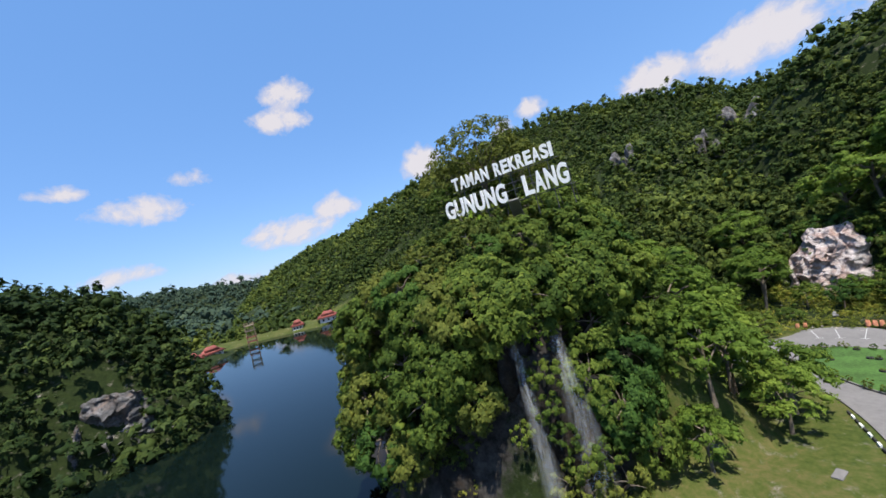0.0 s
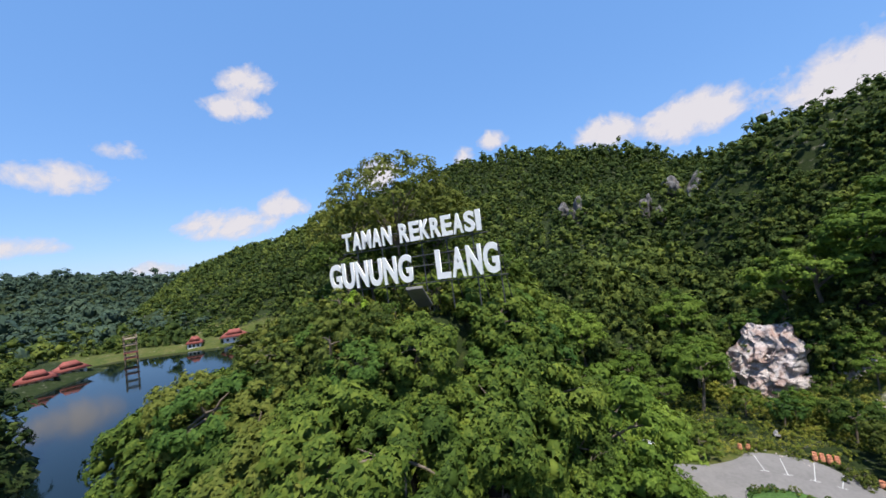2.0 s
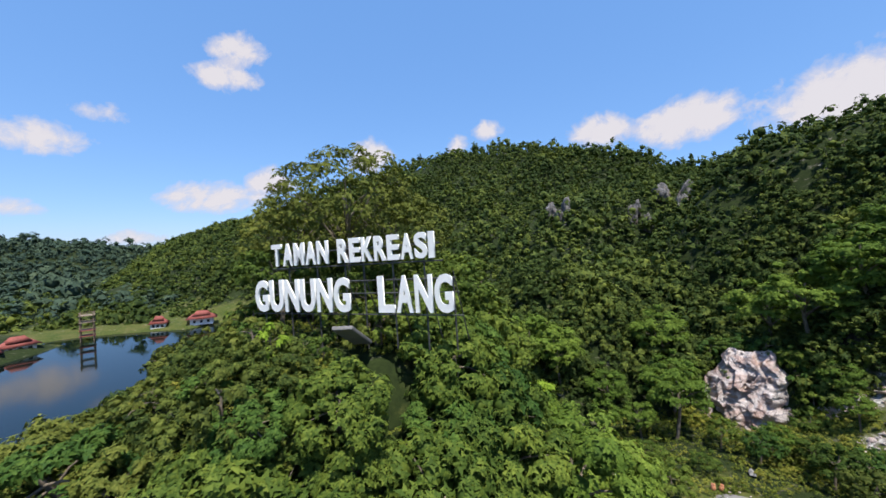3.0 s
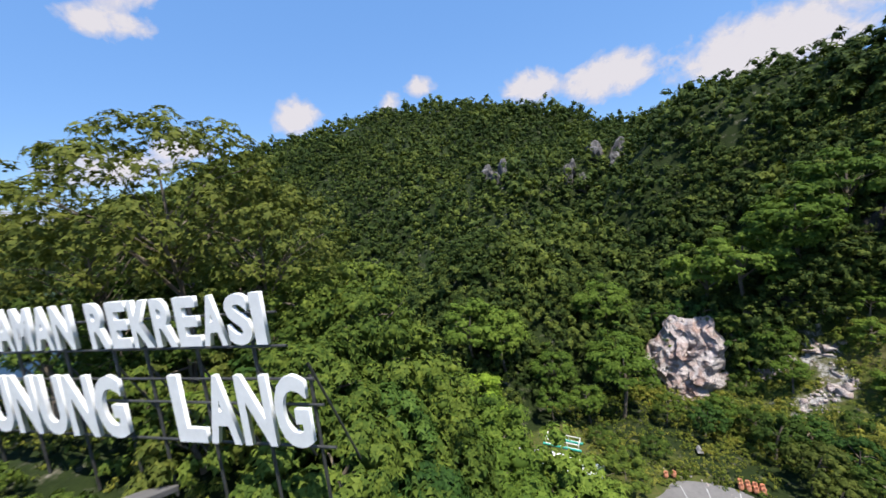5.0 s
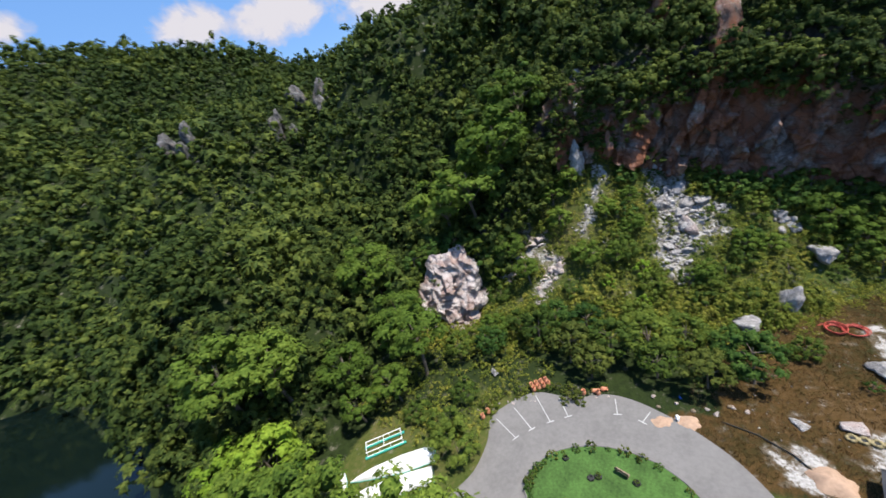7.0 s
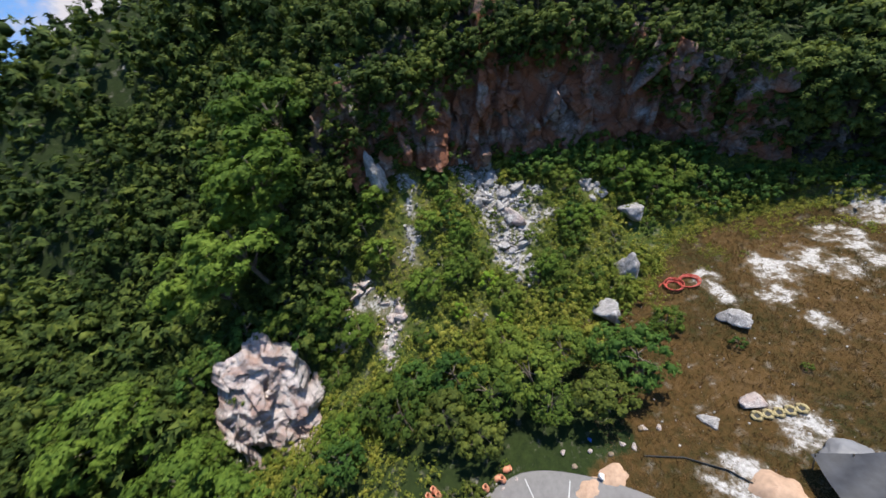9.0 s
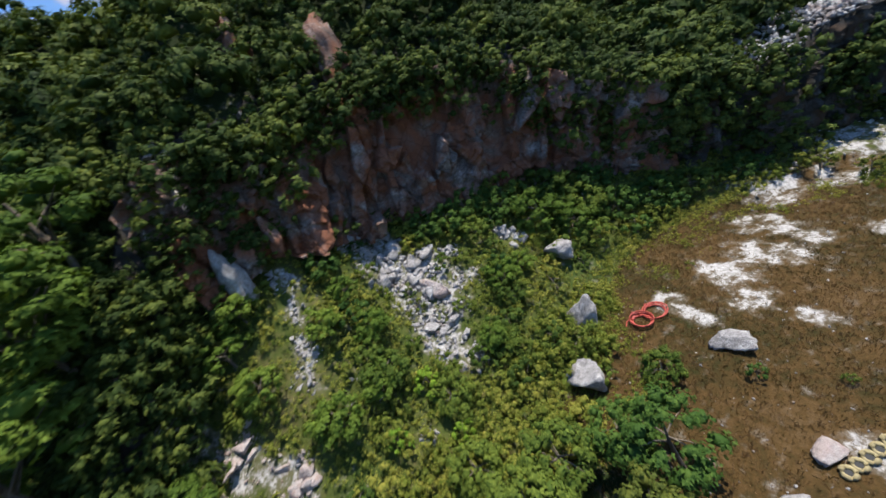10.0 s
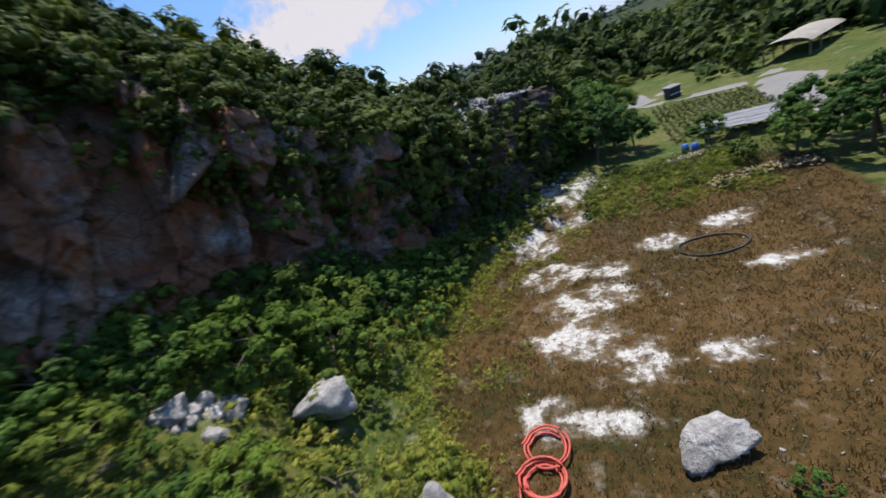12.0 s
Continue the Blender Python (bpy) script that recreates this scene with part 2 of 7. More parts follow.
def part(name, data, material, parent=None, label=""):
    """Links a bmesh or a mesh as one object, under a thing if one is given."""
    if isinstance(data, bmesh.types.BMesh):
        me = bpy.data.meshes.new(name)
        data.to_mesh(me)
        data.free()
    else:
        me = data
    if material and not me.materials:
        me.materials.append(material)
    ob = new(name, me)
    if parent:
        ob.parent = parent
    if label:
        ob["label"] = label
    return ob


def thing(name, m, label, category, group="", kind=""):
    ob = new(name)
    ob.empty_display_size = 0.2
    ob.matrix_world = m
    return tagged(ob, label, category, group, kind)


def box(bm, size, m=None, bevel=0.0):
    r = bmesh.ops.create_cube(bm, size=1.0)
    bmesh.ops.scale(bm, vec=size, verts=r["verts"])
    if bevel:
        es = list({e for v in r["verts"] for e in v.link_edges})
        g = bmesh.ops.bevel(bm, geom=es, offset=bevel, segments=1, affect="EDGES")
        vs = [v for v in bm.verts if v.tag is False and v in set(g["verts"])] or r["verts"]
        vs = list(set(g["verts"]))
    else:
        vs = r["verts"]
    if m is not None:
        bmesh.ops.transform(bm, matrix=m, verts=vs)
    return vs


def tube(points, radii, sides=7, cap=True):
    """Places, quads and caps of a tapered tube along a line."""
    pts = [Vector(p) for p in points]
    vs, qs = [], []
    for i, p in enumerate(pts):
        d = (pts[min(i + 1, len(pts) - 1)] - pts[max(i - 1, 0)]).normalized()
        a = d.orthogonal().normalized()
        b = d.cross(a)
        r = radii[i] if hasattr(radii, "__len__") else radii
        for s in range(sides):
            w = 2 * math.pi * s / sides
            vs.append(p + r * (math.cos(w) * a + math.sin(w) * b))
    for i in range(len(pts) - 1):
        for s in range(sides):
            n = (s + 1) % sides
            qs.append((i * sides + s, i * sides + n, (i + 1) * sides + n, (i + 1) * sides + s))
    return vs, qs


def tube_mesh(name, points, radii, mat, sides=7):
    vs, qs = tube(points, radii, sides)
    return mesh_np(name, [tuple(v) for v in vs], qs, None, mat, smooth=True)


def ico(level):
    bm = bmesh.new()
    bmesh.ops.create_icosphere(bm, subdivisions=level, radius=1.0)
    v = np.array([x.co[:] for x in bm.verts])
    f = np.array([[y.index for y in x.verts] for x in bm.faces])
    bm.free()
    return v, f


ICO1, ICO2, ICO3, ICO4 = ico(1), ico(2), ico(3), ico(4)


def fbm(p, scale, octaves=3, seed=0.0):
    """Cheap layered sine noise on an (n, 3) array, about -1 to 1."""
    p = np.asarray(p, float) * scale + seed * 17.31
    out, amp = np.zeros(len(p)), 1.0
    for o in range(octaves):
        x, y, z = p[:, 0], p[:, 1], p[:, 2]
        out += amp * np.sin(x * 1.7 + 1.3 * np.sin(y * 1.1 + z * 0.7 + o)) * np.cos(y * 1.5 + 1.2 * np.sin(z * 1.3 + x * 0.6 + 2 * o)) + 0.4 * amp * np.sin(z * 2.1 + 1.4 * np.sin(x * 0.9 - y + o))
        p = p @ np.array([[0.8, 0.6, 0], [-0.6, 0.8, 0], [0, 0, 1]]) * 2.07 + 3.1
        amp *= 0.5
    return out / 1.6

# ---- the lie of the land ----
LAKE = [(-12, 50), (-10, 62), (5, 70), (22, 70), (33, 80), (34, 93), (34, 108), (41, 131), (38, 140), (39, 159), (38, 181), (25, 191), (12, 196), (0, 212),
        (-62, 250), (-76, 227), (-92, 223), (-115, 221), (-138, 214), (-116, 199), (-121, 176), (-120, 130), (-64, 101), (-62, 85), (-73, 80), (-82, 75),
        (-110, 40), (-110, -60), (8, -60), (19, 15), (25, 35), (17, 38), (4, 39), (-6, 42)]
FOOT = [(50, 87), (37, 94), (36, 108), (43, 131), (41, 159), (40, 183), (27, 194), (14, 200), (2, 216), (-50, 258), (-75, 262), (-120, 300), (-220, 400), (-330, 600),
        (-330, 800), (300, 800), (420, 300), (420, -60), (190, -150), (118, -80), (96, -56), (88, -40), (86, -33), (90, -22), (93, -13), (98, -7), (102, -1),
        (107.5, 5), (111, 12), (113.5, 20), (115, 30), (115, 44), (111, 50), (109.5, 55), (108.5, 60), (106, 64), (93, 72), (83, 79), (76, 87), (62, 90)]
RIDGE = [(-330, 720, 40), (-260, 630, 56), (-150, 500, 68), (-81, 450, 74), (-40, 420, 92), (60, 368, 112), (109, 352, 121), (143, 341, 125), (177, 306, 112), (204, 280, 103),
         (215, 231, 80), (221, 205, 78), (226, 185, 87), (227, 146, 86), (228, 115, 84), (220, 90, 82), (205, 45, 75), (172, -10, 56), (143, -27, 43), (130, -35, 32), (118, -42, 22), (104, -50, 11)]
SPUR = [(137, 124, 63), (150, 100, 69.5), (150, 76, 68), (136, 58, 58)]      # the steep shoulder behind the quarry
# the quarry cliff, from south to north: y, x of the face, height of its foot, height of its brink, foot of the scree below it
CLIFF = np.array([(-60, 100, 1, 4, 92), (-40, 88, 0.5, 11, 80), (-33, 86, 0.5, 12.5, 79), (-22, 90, 0.5, 14, 81), (-13, 93, 1.5, 12, 85), (-7, 98, 3, 14.5, 88), (-1, 102, 6, 17, 90), (5, 107.5, 8, 21, 93),
                  (12, 111, 11, 27, 95), (20, 113.5, 14, 31, 94), (30, 115, 16.5, 33, 86), (44, 115, 18, 35, 84), (50, 111, 21, 34, 83), (55, 109.5, 24, 36, 82), (60, 108.5, 24, 37, 80), (64, 106, 20, 34, 79), (72, 95, 8, 19, 77), (80, 86, 2, 9, 76)], float)

# tongues of broken stone under it: middle and half width
SCREE = [(112.5, 46, 3.2), (110, 43, 3.4), (107, 44, 3.6), (104.5, 40, 4.4), (101.5, 41.5, 4.6), (99, 43, 3.4), (96.5, 43, 2.8), (94, 42, 2.0), (106, 55, 1.5), (103, 55.5, 1.4), (99.7, 56.4, 1.6), (97.6, 58, 1.3),
         (97.5, 70, 2.4), (94.5, 66.5, 2.6), (91.5, 63, 2.4), (88.5, 63.5, 1.8), (86.2, 64.5, 1.5), (95, 52.6, 1.4), (89.3, 50.4, 0.9), (110.6, 58.4, 1.6), (104.5, 27, 1.6), (101.5, 34.6, 1.4), (106, 35, 1.4), (100, 71, 2.2)]


def seg_dist(x, y, pts, closed):
    """Distance to a line of points, and its third value, blended, near there."""
    best, val, wsum = np.full(x.shape, 1e9), np.zeros(x.shape), np.zeros(x.shape)
    n = len(pts)
    for i in range(n if closed else n - 1):
        a, b = pts[i], pts[(i + 1) % n]
        dx, dy = b[0] - a[0], b[1] - a[1]
        u = np.clip(((x - a[0]) * dx + (y - a[1]) * dy) / (dx * dx + dy * dy), 0, 1)
        d = np.hypot(x - a[0] - u * dx, y - a[1] - u * dy)
        m = d < best
        best[m] = d[m]
        if len(a) > 2:
            w = (d + 1.0) ** -5.0 * math.hypot(dx, dy)
            val += w * (a[2] + u * (b[2] - a[2]))
            wsum += w
    return best, val / np.maximum(wsum, 1e-30)


def inside(x, y, pts):
    r = np.zeros(x.shape, bool)
    n = len(pts)
    for i in range(n):
        (ax, ay), (bx, by) = pts[i][:2], pts[(i + 1) % n][:2]
        if ay != by:
            r ^= ((ay > y) != (by > y)) & (x < (bx - ax) * (y - ay) / (by - ay) + ax)
    return r


def smooth(a, b, v):
    u = np.clip((v - a) / (b - a), 0, 1)
    return u * u * (3 - 2 * u)


def bump(x, y, cx, cy, rx, ry):
    return np.exp(-(((x - cx) / rx) ** 2 + ((y - cy) / ry) ** 2))


ACROSS = (-140, 92, 76, 34, 42)            # the hill across the water
KNOB = (6.4, 55.5, 19.6, 16.5, 29.6)      # the outcrop that bears the sign: middle, half axes, height


def height(x, y):
    x, y = np.asarray(x, float), np.asarray(y, float)
    p3 = np.stack([x, y, 0 * x], 1)
    far = smooth(60, 260, np.hypot(x - 60, y - 40))
    h = 0.12 * fbm(p3, 0.35, 3) * (1 - inside(x, y, [(40, 34), (70, 34), (72, 66), (40, 68)])) - 0.9 * smooth(20, 0, y) * smooth(30, 50, x)
    h = h + far * 1.0
    # the lake's bed
    dl, _ = seg_dist(x, y, LAKE, True)
    il = inside(x, y, LAKE)
    h = np.where(il, -1.3 - np.minimum(dl * 0.5, 3.5), np.minimum(h, -1.3 + dl * 0.9))
    # the wooded hill
    df, _ = seg_dist(x, y, FOOT, True)
    dr, hr = seg_dist(x, y, RIDGE, False)
    ih = inside(x, y, FOOT)
    t = df / (df + dr + 1e-6)
    hill = hr * t ** 0.78
    hill += 14 * bump(x, y, 104, 186, 34, 34) + 17 * bump(x, y, 58, 118, 15, 17) - 30 * bump(x, y, 125, 143, 26, 24) - 18 * bump(x, y, 160, 118, 26, 26) - 9 * bump(x, y, 98, 102, 16, 14)
    hill += (2.2 * fbm(p3, 0.035, 4, 2.0) + 1.0 * fbm(p3, 0.13, 3, 5.0)) * np.minimum(1, df / 20)
    ds, hs = seg_dist(x, y, SPUR, False)
    hill = np.maximum(hill, hs - 1.25 * np.sqrt(ds * ds + 9.0) + 3.0 + 1.5 * fbm(p3, 0.09, 3, 7.0))
    ds, hs = seg_dist(x, y, [(83.5, 92.5, 10), (90, 87, 13.5), (93, 77.5, 12)], False)
    hill = np.maximum(hill, hs - 0.9 * ds)
    # the brink of the quarry and the steep wood over it
    xc, zb, zt, xf = (np.interp(y, CLIFF[:, 0], CLIFF[:, k]) for k in (1, 2, 3, 4))
    q = smooth(-62, -50, y) * (1 - smooth(76, 88, y))
    over = np.maximum(x - xc, 0)
    steep = np.interp(y, [-45, -30, -18, -8, 0, 9, 47, 57, 80], [0.05, 0.12, 0.25, 0.5, 0.75, 1.4, 1.6, 0.95, 0.35])
    wall = zt + np.minimum(over, 14) * steep + np.maximum(over - 14, 0) * 0.35 * np.clip(steep, 0, 1)
    hill = np.where((over > 0) & (q > 0), hill + q * np.maximum(np.minimum(wall, 80) - hill, 0), hill)
    h = np.where(ih, np.maximum(h, 0) * 0 + np.maximum(hill, 0.3), h)
    # scree under the cliff
    u = np.clip((x - xf) / np.maximum(xc - xf, 1), 0, 1)
    scree = zb * u ** 1.3 + 0.35 * u * fbm(p3, 0.5, 3, 8.0)
    h = np.where(~ih & (q > 0) & (x > xf - 1), np.maximum(h, scree), h)
    # the outcrop with the sign
    cx, cy, rx, ry, kh = KNOB
    wob = 1 + 0.07 * np.sin(3 * np.arctan2(y - cy, x - cx) + 1.0) + 0.05 * np.sin(7 * np.arctan2(y - cy, x - cx))
    r = np.sqrt(((x - cx) / rx) ** 2 + ((y - cy) / ry) ** 2) / wob
    kn = (kh - 0.6 * np.maximum(0, 2.0 - x)) * (1 - np.clip(r, 0, 1.6) ** 6) + 0.5 * fbm(p3, 0.3, 3, 3.0)
    h = np.where(r < 1.15, np.maximum(h, kn), h)
    east = np.clip(27.5 - 1.5 * (x - 16), 0, 27.5) * (1 - np.clip(np.abs(y - 53) / 12.5, 0, 1) ** 4) * (x > 10)
    h = np.maximum(h, np.where(east > 0.5, east + 0.5 * fbm(p3, 0.3, 3, 3.0), 0 * x - 9))
    # the hill across the water
    cx, cy, rx, ry, kh = ACROSS
    r = np.sqrt(((x - cx) / rx) ** 2 + ((y - cy) / ry) ** 2) / (1 + 0.06 * np.sin(5 * np.arctan2(y - cy, x - cx)))
    h = np.where(r < 1.05, np.maximum(h, kh * (1 - np.clip(r, 0, 1.4) ** 3.4) + 1.5 * fbm(p3, 0.06, 3, 4.0)), h)
    # far hills round the basin
    for cx, cy, rx, ry, kh in ((-620, 760, 420, 180, 62), (-330, 900, 260, 150, 58), (-900, 420, 300, 320, 85), (300, 1300, 900, 260, 70), (420, -640, 320, 190, 26), (180, -900, 260, 200, 20), (-500, -700, 400, 300, 60)):
        h = np.maximum(h, kh * 1.35 * bump(x, y, cx, cy, rx, ry) - 0.35 * kh + 4 * fbm(p3, 0.012, 3, 6.0) * bump(x, y, cx, cy, rx * 1.4, ry * 1.4))
    # the wooded rock behind the gardens
    h = np.maximum(h, 11 * (1 - np.clip(np.sqrt(((x - 92) / 22) ** 2 + ((y + 118) / 30) ** 2), 0, 1.2) ** 3))
    return h


def spread(lo, hi, fine, a, b, grow=1.16):
    """Grid lines: fine from a to b, then wider and wider out to lo and hi."""
    mid = list(np.arange(a, b + 0.01, fine))
    s, v = fine, a
    left = []
    while v > lo:
        s *= grow
        v -= s
        left.append(v)
    s, v = fine, b
    right = []
    while v < hi:
        s *= grow
        v += s
        right.append(v)
    return np.array(left[::-1] + mid + right)


# chalky patches of the quarry floor, pale and bare: middle and half axes
CHALK = [(84, 14, 3.4, 3.0), (83, 9, 4.0, 2.6), (80, 17, 2.0, 2.6), (86, 4, 3.6, 2.8), (80.5, 4.5, 2.6, 1.6), (88.5, -3, 3.6, 4.0), (84, -8, 3.4, 2.4), (75, 16.5, 2.2, 1.0), (86, 21, 2.0, 1.6), (82.5, 21.5, 2.2, 1.4), (76, 1, 2.6, 1.4),
         (70, -1, 2.4, 1.6), (69, 7, 2.4, 1.0), (86, -15, 4.0, 4.5), (81, -18, 3.0, 3.0), (66, 26, 3.0, 2.2), (63, 33, 3.0, 2.6), (92, -4, 2, 4)]


def build_ground():
    xs, ys = spread(-3200, 3200, 1.0, -32, 126, 1.13), spread(-3200, 3200, 1.0, -52, 96, 1.13)
    X, Y = np.meshgrid(xs, ys)
    x, y = X.ravel(), Y.ravel()
    z = height(x, y)
    nx, ny = len(xs), len(ys)
    i = np.arange(nx * ny).reshape(ny, nx)
    q = np.stack([i[:-1, :-1], i[:-1, 1:], i[1:, 1:], i[1:, :-1]], -1).reshape(-1, 4)
    ih = inside(x, y, FOOT)
    xc, xf = np.interp(y, CLIFF[:, 0], CLIFF[:, 1]), np.interp(y, CLIFF[:, 0], CLIFF[:, 4])
    quarry = smooth(56, 63, x) * smooth(xf + 4, xf - 3, x) * smooth(42, 36, y) * smooth(-20, -8, y)
    quarry = np.maximum(quarry, 0.75 * smooth(60, 64, x) * smooth(70, 66, x) * smooth(48, 42, y) * smooth(24, 30, y))
    chalk = np.zeros(len(x))
    for cx, cy, rx, ry in CHALK:
        chalk = np.maximum(chalk, smooth(1.35, 0.5, np.hypot((x - cx) / rx, (y - cy) / ry)))
    for cx, cy, r in SCREE:
        chalk = np.maximum(chalk, 0.85 * smooth(r * 1.25, r * 0.6, np.hypot(x - cx, y - cy)))
    lawn = np.maximum(smooth(xf - 6, xf + 2, x) * (x < xc) * (y > -20) * (y < 90) * 0.72, smooth(56, 60, x) * (y > 60) * (y < 92) * 0.4) * ~ih
    lawn = np.maximum(lawn, smooth(20, 26, x) * smooth(62, 56, x) * smooth(86, 80, y) * smooth(20, 30, y) * ~ih)
    lawn = np.maximum(lawn, smooth(-16, -26, y) * (x > 20) * ~ih * (y > -105))
    lawn = np.maximum(lawn, smooth(60, 40, np.hypot((x + 100) / 1.2, (y - 250))) * ~ih * 0.9)
    lawn = np.maximum(lawn, 0.85 * smooth(6, 24, x) * smooth(74, 58, x) * ~ih * (y < 70) * (y > -105) * (1 - quarry))
    stone = np.maximum(smooth(-1.0, 1.5, x - xc) * smooth(5, 2, x - xc) * (np.abs(y - 8) < 70) * ih, smooth(xf, xf + 8, x) * (x < xc) * (y < 66) * (y > -50) * 0.2)
    stone = np.maximum(stone, smooth(1.2, 0.9, np.hypot((x - KNOB[0]) / KNOB[2], (y - KNOB[1]) / KNOB[3])) * 0.9 * (z < 22) * (y < KNOB[1]))
    me = mesh_np("ground", np.stack([x, y, z], 1), q, None, M_GROUND, dict(dry=quarry, chalk=chalk * 1.05 - 0.03, lawn=lawn, stone=stone), smooth=True)
    return tagged(new("ground", me), "grassy ground, quarry floor and wooded limestone hills round a lake", "ground", kind="structure")


ground = build_ground()

water = tagged(new("water", mesh_np("water", [(-420, -420, -1.5), (60, -420, -1.5), (60, 420, -1.5), (-420, 420, -1.5)], [(0, 1, 2, 3)], None, M_WATER)), "dark green lake with a calm reflecting surface", "lake", kind="structure")

# ---- trees ----


def rand_dirs(n, rng):
    d = rng.normal(size=(n, 3))
    return d / np.linalg.norm(d, axis=1, keepdims=True)


def leaf_quads(pos, nrm, size, rng, droop=0.25, narrow=0.55):
    """Leaf blades, one three-cornered face each."""
    n = len(pos)
    t = np.cross(nrm, rand_dirs(n, rng))
    t /= np.linalg.norm(t, axis=1, keepdims=True) + 1e-9
    t[:, 2] -= droop
    t /= np.linalg.norm(t, axis=1, keepdims=True)
    b = np.cross(nrm, t)
    b /= np.linalg.norm(b, axis=1, keepdims=True) + 1e-9
    s = size * rng.uniform(0.7, 1.3, (n, 1))
    v = np.stack([pos - t * s * 0.4 + b * s * narrow * 0.55, pos - t * s * 0.4 - b * s * narrow * 0.55 + nrm * s * 0.12, pos + t * s * 0.62], 1)
    return v.reshape(-1, 3), np.arange(3 * n).reshape(n, 3)


def unit(a):
    return a / (np.linalg.norm(a, axis=1, keepdims=True) + 1e-9)


def rosettes(pos, nrm, size, rng, blades=5, droop=0.3, narrow=0.6):
    """Tufts of leaf blades that spread from one point, one face each."""
    n = len(pos)
    u = unit(np.cross(nrm, rand_dirs(n, rng)))
    w = np.cross(nrm, u)
    out = []
    s = size * rng.uniform(0.65, 1.35, (n, 1))
    for k in range(blades):
        a = 2 * math.pi * (k + rng.uniform(-0.35, 0.35, (n, 1))) / blades
        t = np.cos(a) * u + np.sin(a) * w
        b = np.cross(nrm, t)
        l = s * rng.uniform(0.7, 1.2, (n, 1))
        tip = pos + t * l + nrm * l * rng.uniform(-0.35, 0.45, (n, 1))
        tip[:, 2] -= droop * l[:, 0]
        foot = pos + t * l * 0.12
        out.append(np.stack([foot + b * l * narrow * 0.5, foot - b * l * narrow * 0.5, tip], 1))
    v = np.stack(out, 1).reshape(-1, 3)
    return v, np.arange(len(v)).reshape(-1, 3)


def crown(seed, rx, rz, lobes, leaves, leaf, core=None, shape="round", narrow=0.7, ragged=0.25, heart=0.8, lobe=(0.24, 0.42), loose=0.5):
    """A crown of leafy boughs round its middle: places, quads and triangles."""
    core = core or ICO1
    rng = np.random.default_rng(seed)
    d = [np.array([0.0, 0.0, 1.0])]                # boughs spread evenly over a dome
    while len(d) < lobes:
        c = rand_dirs(9, rng)
        c[:, 2] = np.abs(c[:, 2]) * 1.25 - 0.35
        c = unit(c)
        d.append(c[(c @ np.array(d).T).max(1).argmin()])
    d = np.array(d)
    rad = rng.uniform(0.55, 0.9, (lobes, 1)) ** 0.8
    c = d * rad * np.array([rx, rx, rz])
    if shape == "layered":
        c[:, 2] = np.round(c[:, 2] / (rz * 0.4)) * rz * 0.4 + rng.normal(size=lobes) * 0.1 * rz
    r = rng.uniform(*lobe, lobes) * rx * 0.95
    blades = 5 if leaves > 140 else 3
    tufts = max(3, leaves // blades)
    which = rng.choice(lobes, tufts, p=r ** 2 / (r ** 2).sum())
    e = rand_dirs(tufts, rng) + 0.6 * unit(c[which])
    e[:, 2] += 0.35
    e = unit(e)
    flat = np.array([1, 1, 0.6 if shape == "layered" else 0.8])
    bumpy = 1 + 0.16 * fbm(e * 2.2 + which[:, None] * 3.7, 1.0, 2, seed % 13)
    pos = c[which] + e * (r[which] * bumpy)[:, None] * rng.uniform(1 - ragged, 1 + ragged * 0.5, (tufts, 1)) * flat
    nrm = unit(e + rand_dirs(tufts, rng) * loose * 0.8 + np.array([0, 0, 0.45]))
    lv, lq = rosettes(pos, nrm, leaf, rng, blades, 0.3, narrow)
    iv, it = core
    cv = np.concatenate([c[i] + iv * r[i] * heart * 0.9 * flat * (1 + 0.16 * rng.normal(size=(len(iv), 1))) for i in range(lobes)])
    ct = np.concatenate([it + len(iv) * i for i in range(lobes)]) + len(lv)
    return np.concatenate([lv, cv]), np.zeros((0, 4), int), np.concatenate([lq, ct])


def joined(templates, places, scales, turns, tints, name, mat):
    """Many crowns in one mesh."""
    vs, qs, ts, tn, off = [], [], [], [], 0
    pick = np.arange(len(places)) % len(templates)
    for k, (v, q, t) in enumerate(templates):
        idx = np.where(pick == k)[0]
        if not len(idx):
            continue
        co, si = np.cos(turns[idx])[:, None], np.sin(turns[idx])[:, None]
        x = (v[None, :, 0] * co - v[None, :, 1] * si) * scales[idx, 0][:, None]
        y = (v[None, :, 0] * si + v[None, :, 1] * co) * scales[idx, 0][:, None]
        z = v[None, :, 2] * scales[idx, 1][:, None]
        w = np.stack([x, y, z], -1) + places[idx][:, None, :]
        n = len(v)
        shift = off + np.arange(len(idx)) * n
        vs.append(w.reshape(-1, 3))
        qs.append((q[None] + shift[:, None, None]).reshape(-1, 4))
        ts.append((t[None] + shift[:, None, None]).reshape(-1, 3))
        tn.append(np.repeat(tints[idx], n))
        off += n * len(idx)
    return mesh_np(name, np.concatenate(vs), np.concatenate(qs), np.concatenate(ts), mat, dict(tint=np.concatenate(tn)), smooth=True)


def jitter_grid(x0, x1, y0, y1, step, rng):
    gx, gy = np.meshgrid(np.arange(x0, x1, step), np.arange(y0, y1, step))
    x, y = gx.ravel() + rng.uniform(-0.45, 0.45, gx.size) * step, gy.ravel() + rng.uniform(-0.45, 0.45, gx.size) * step
    return x, y


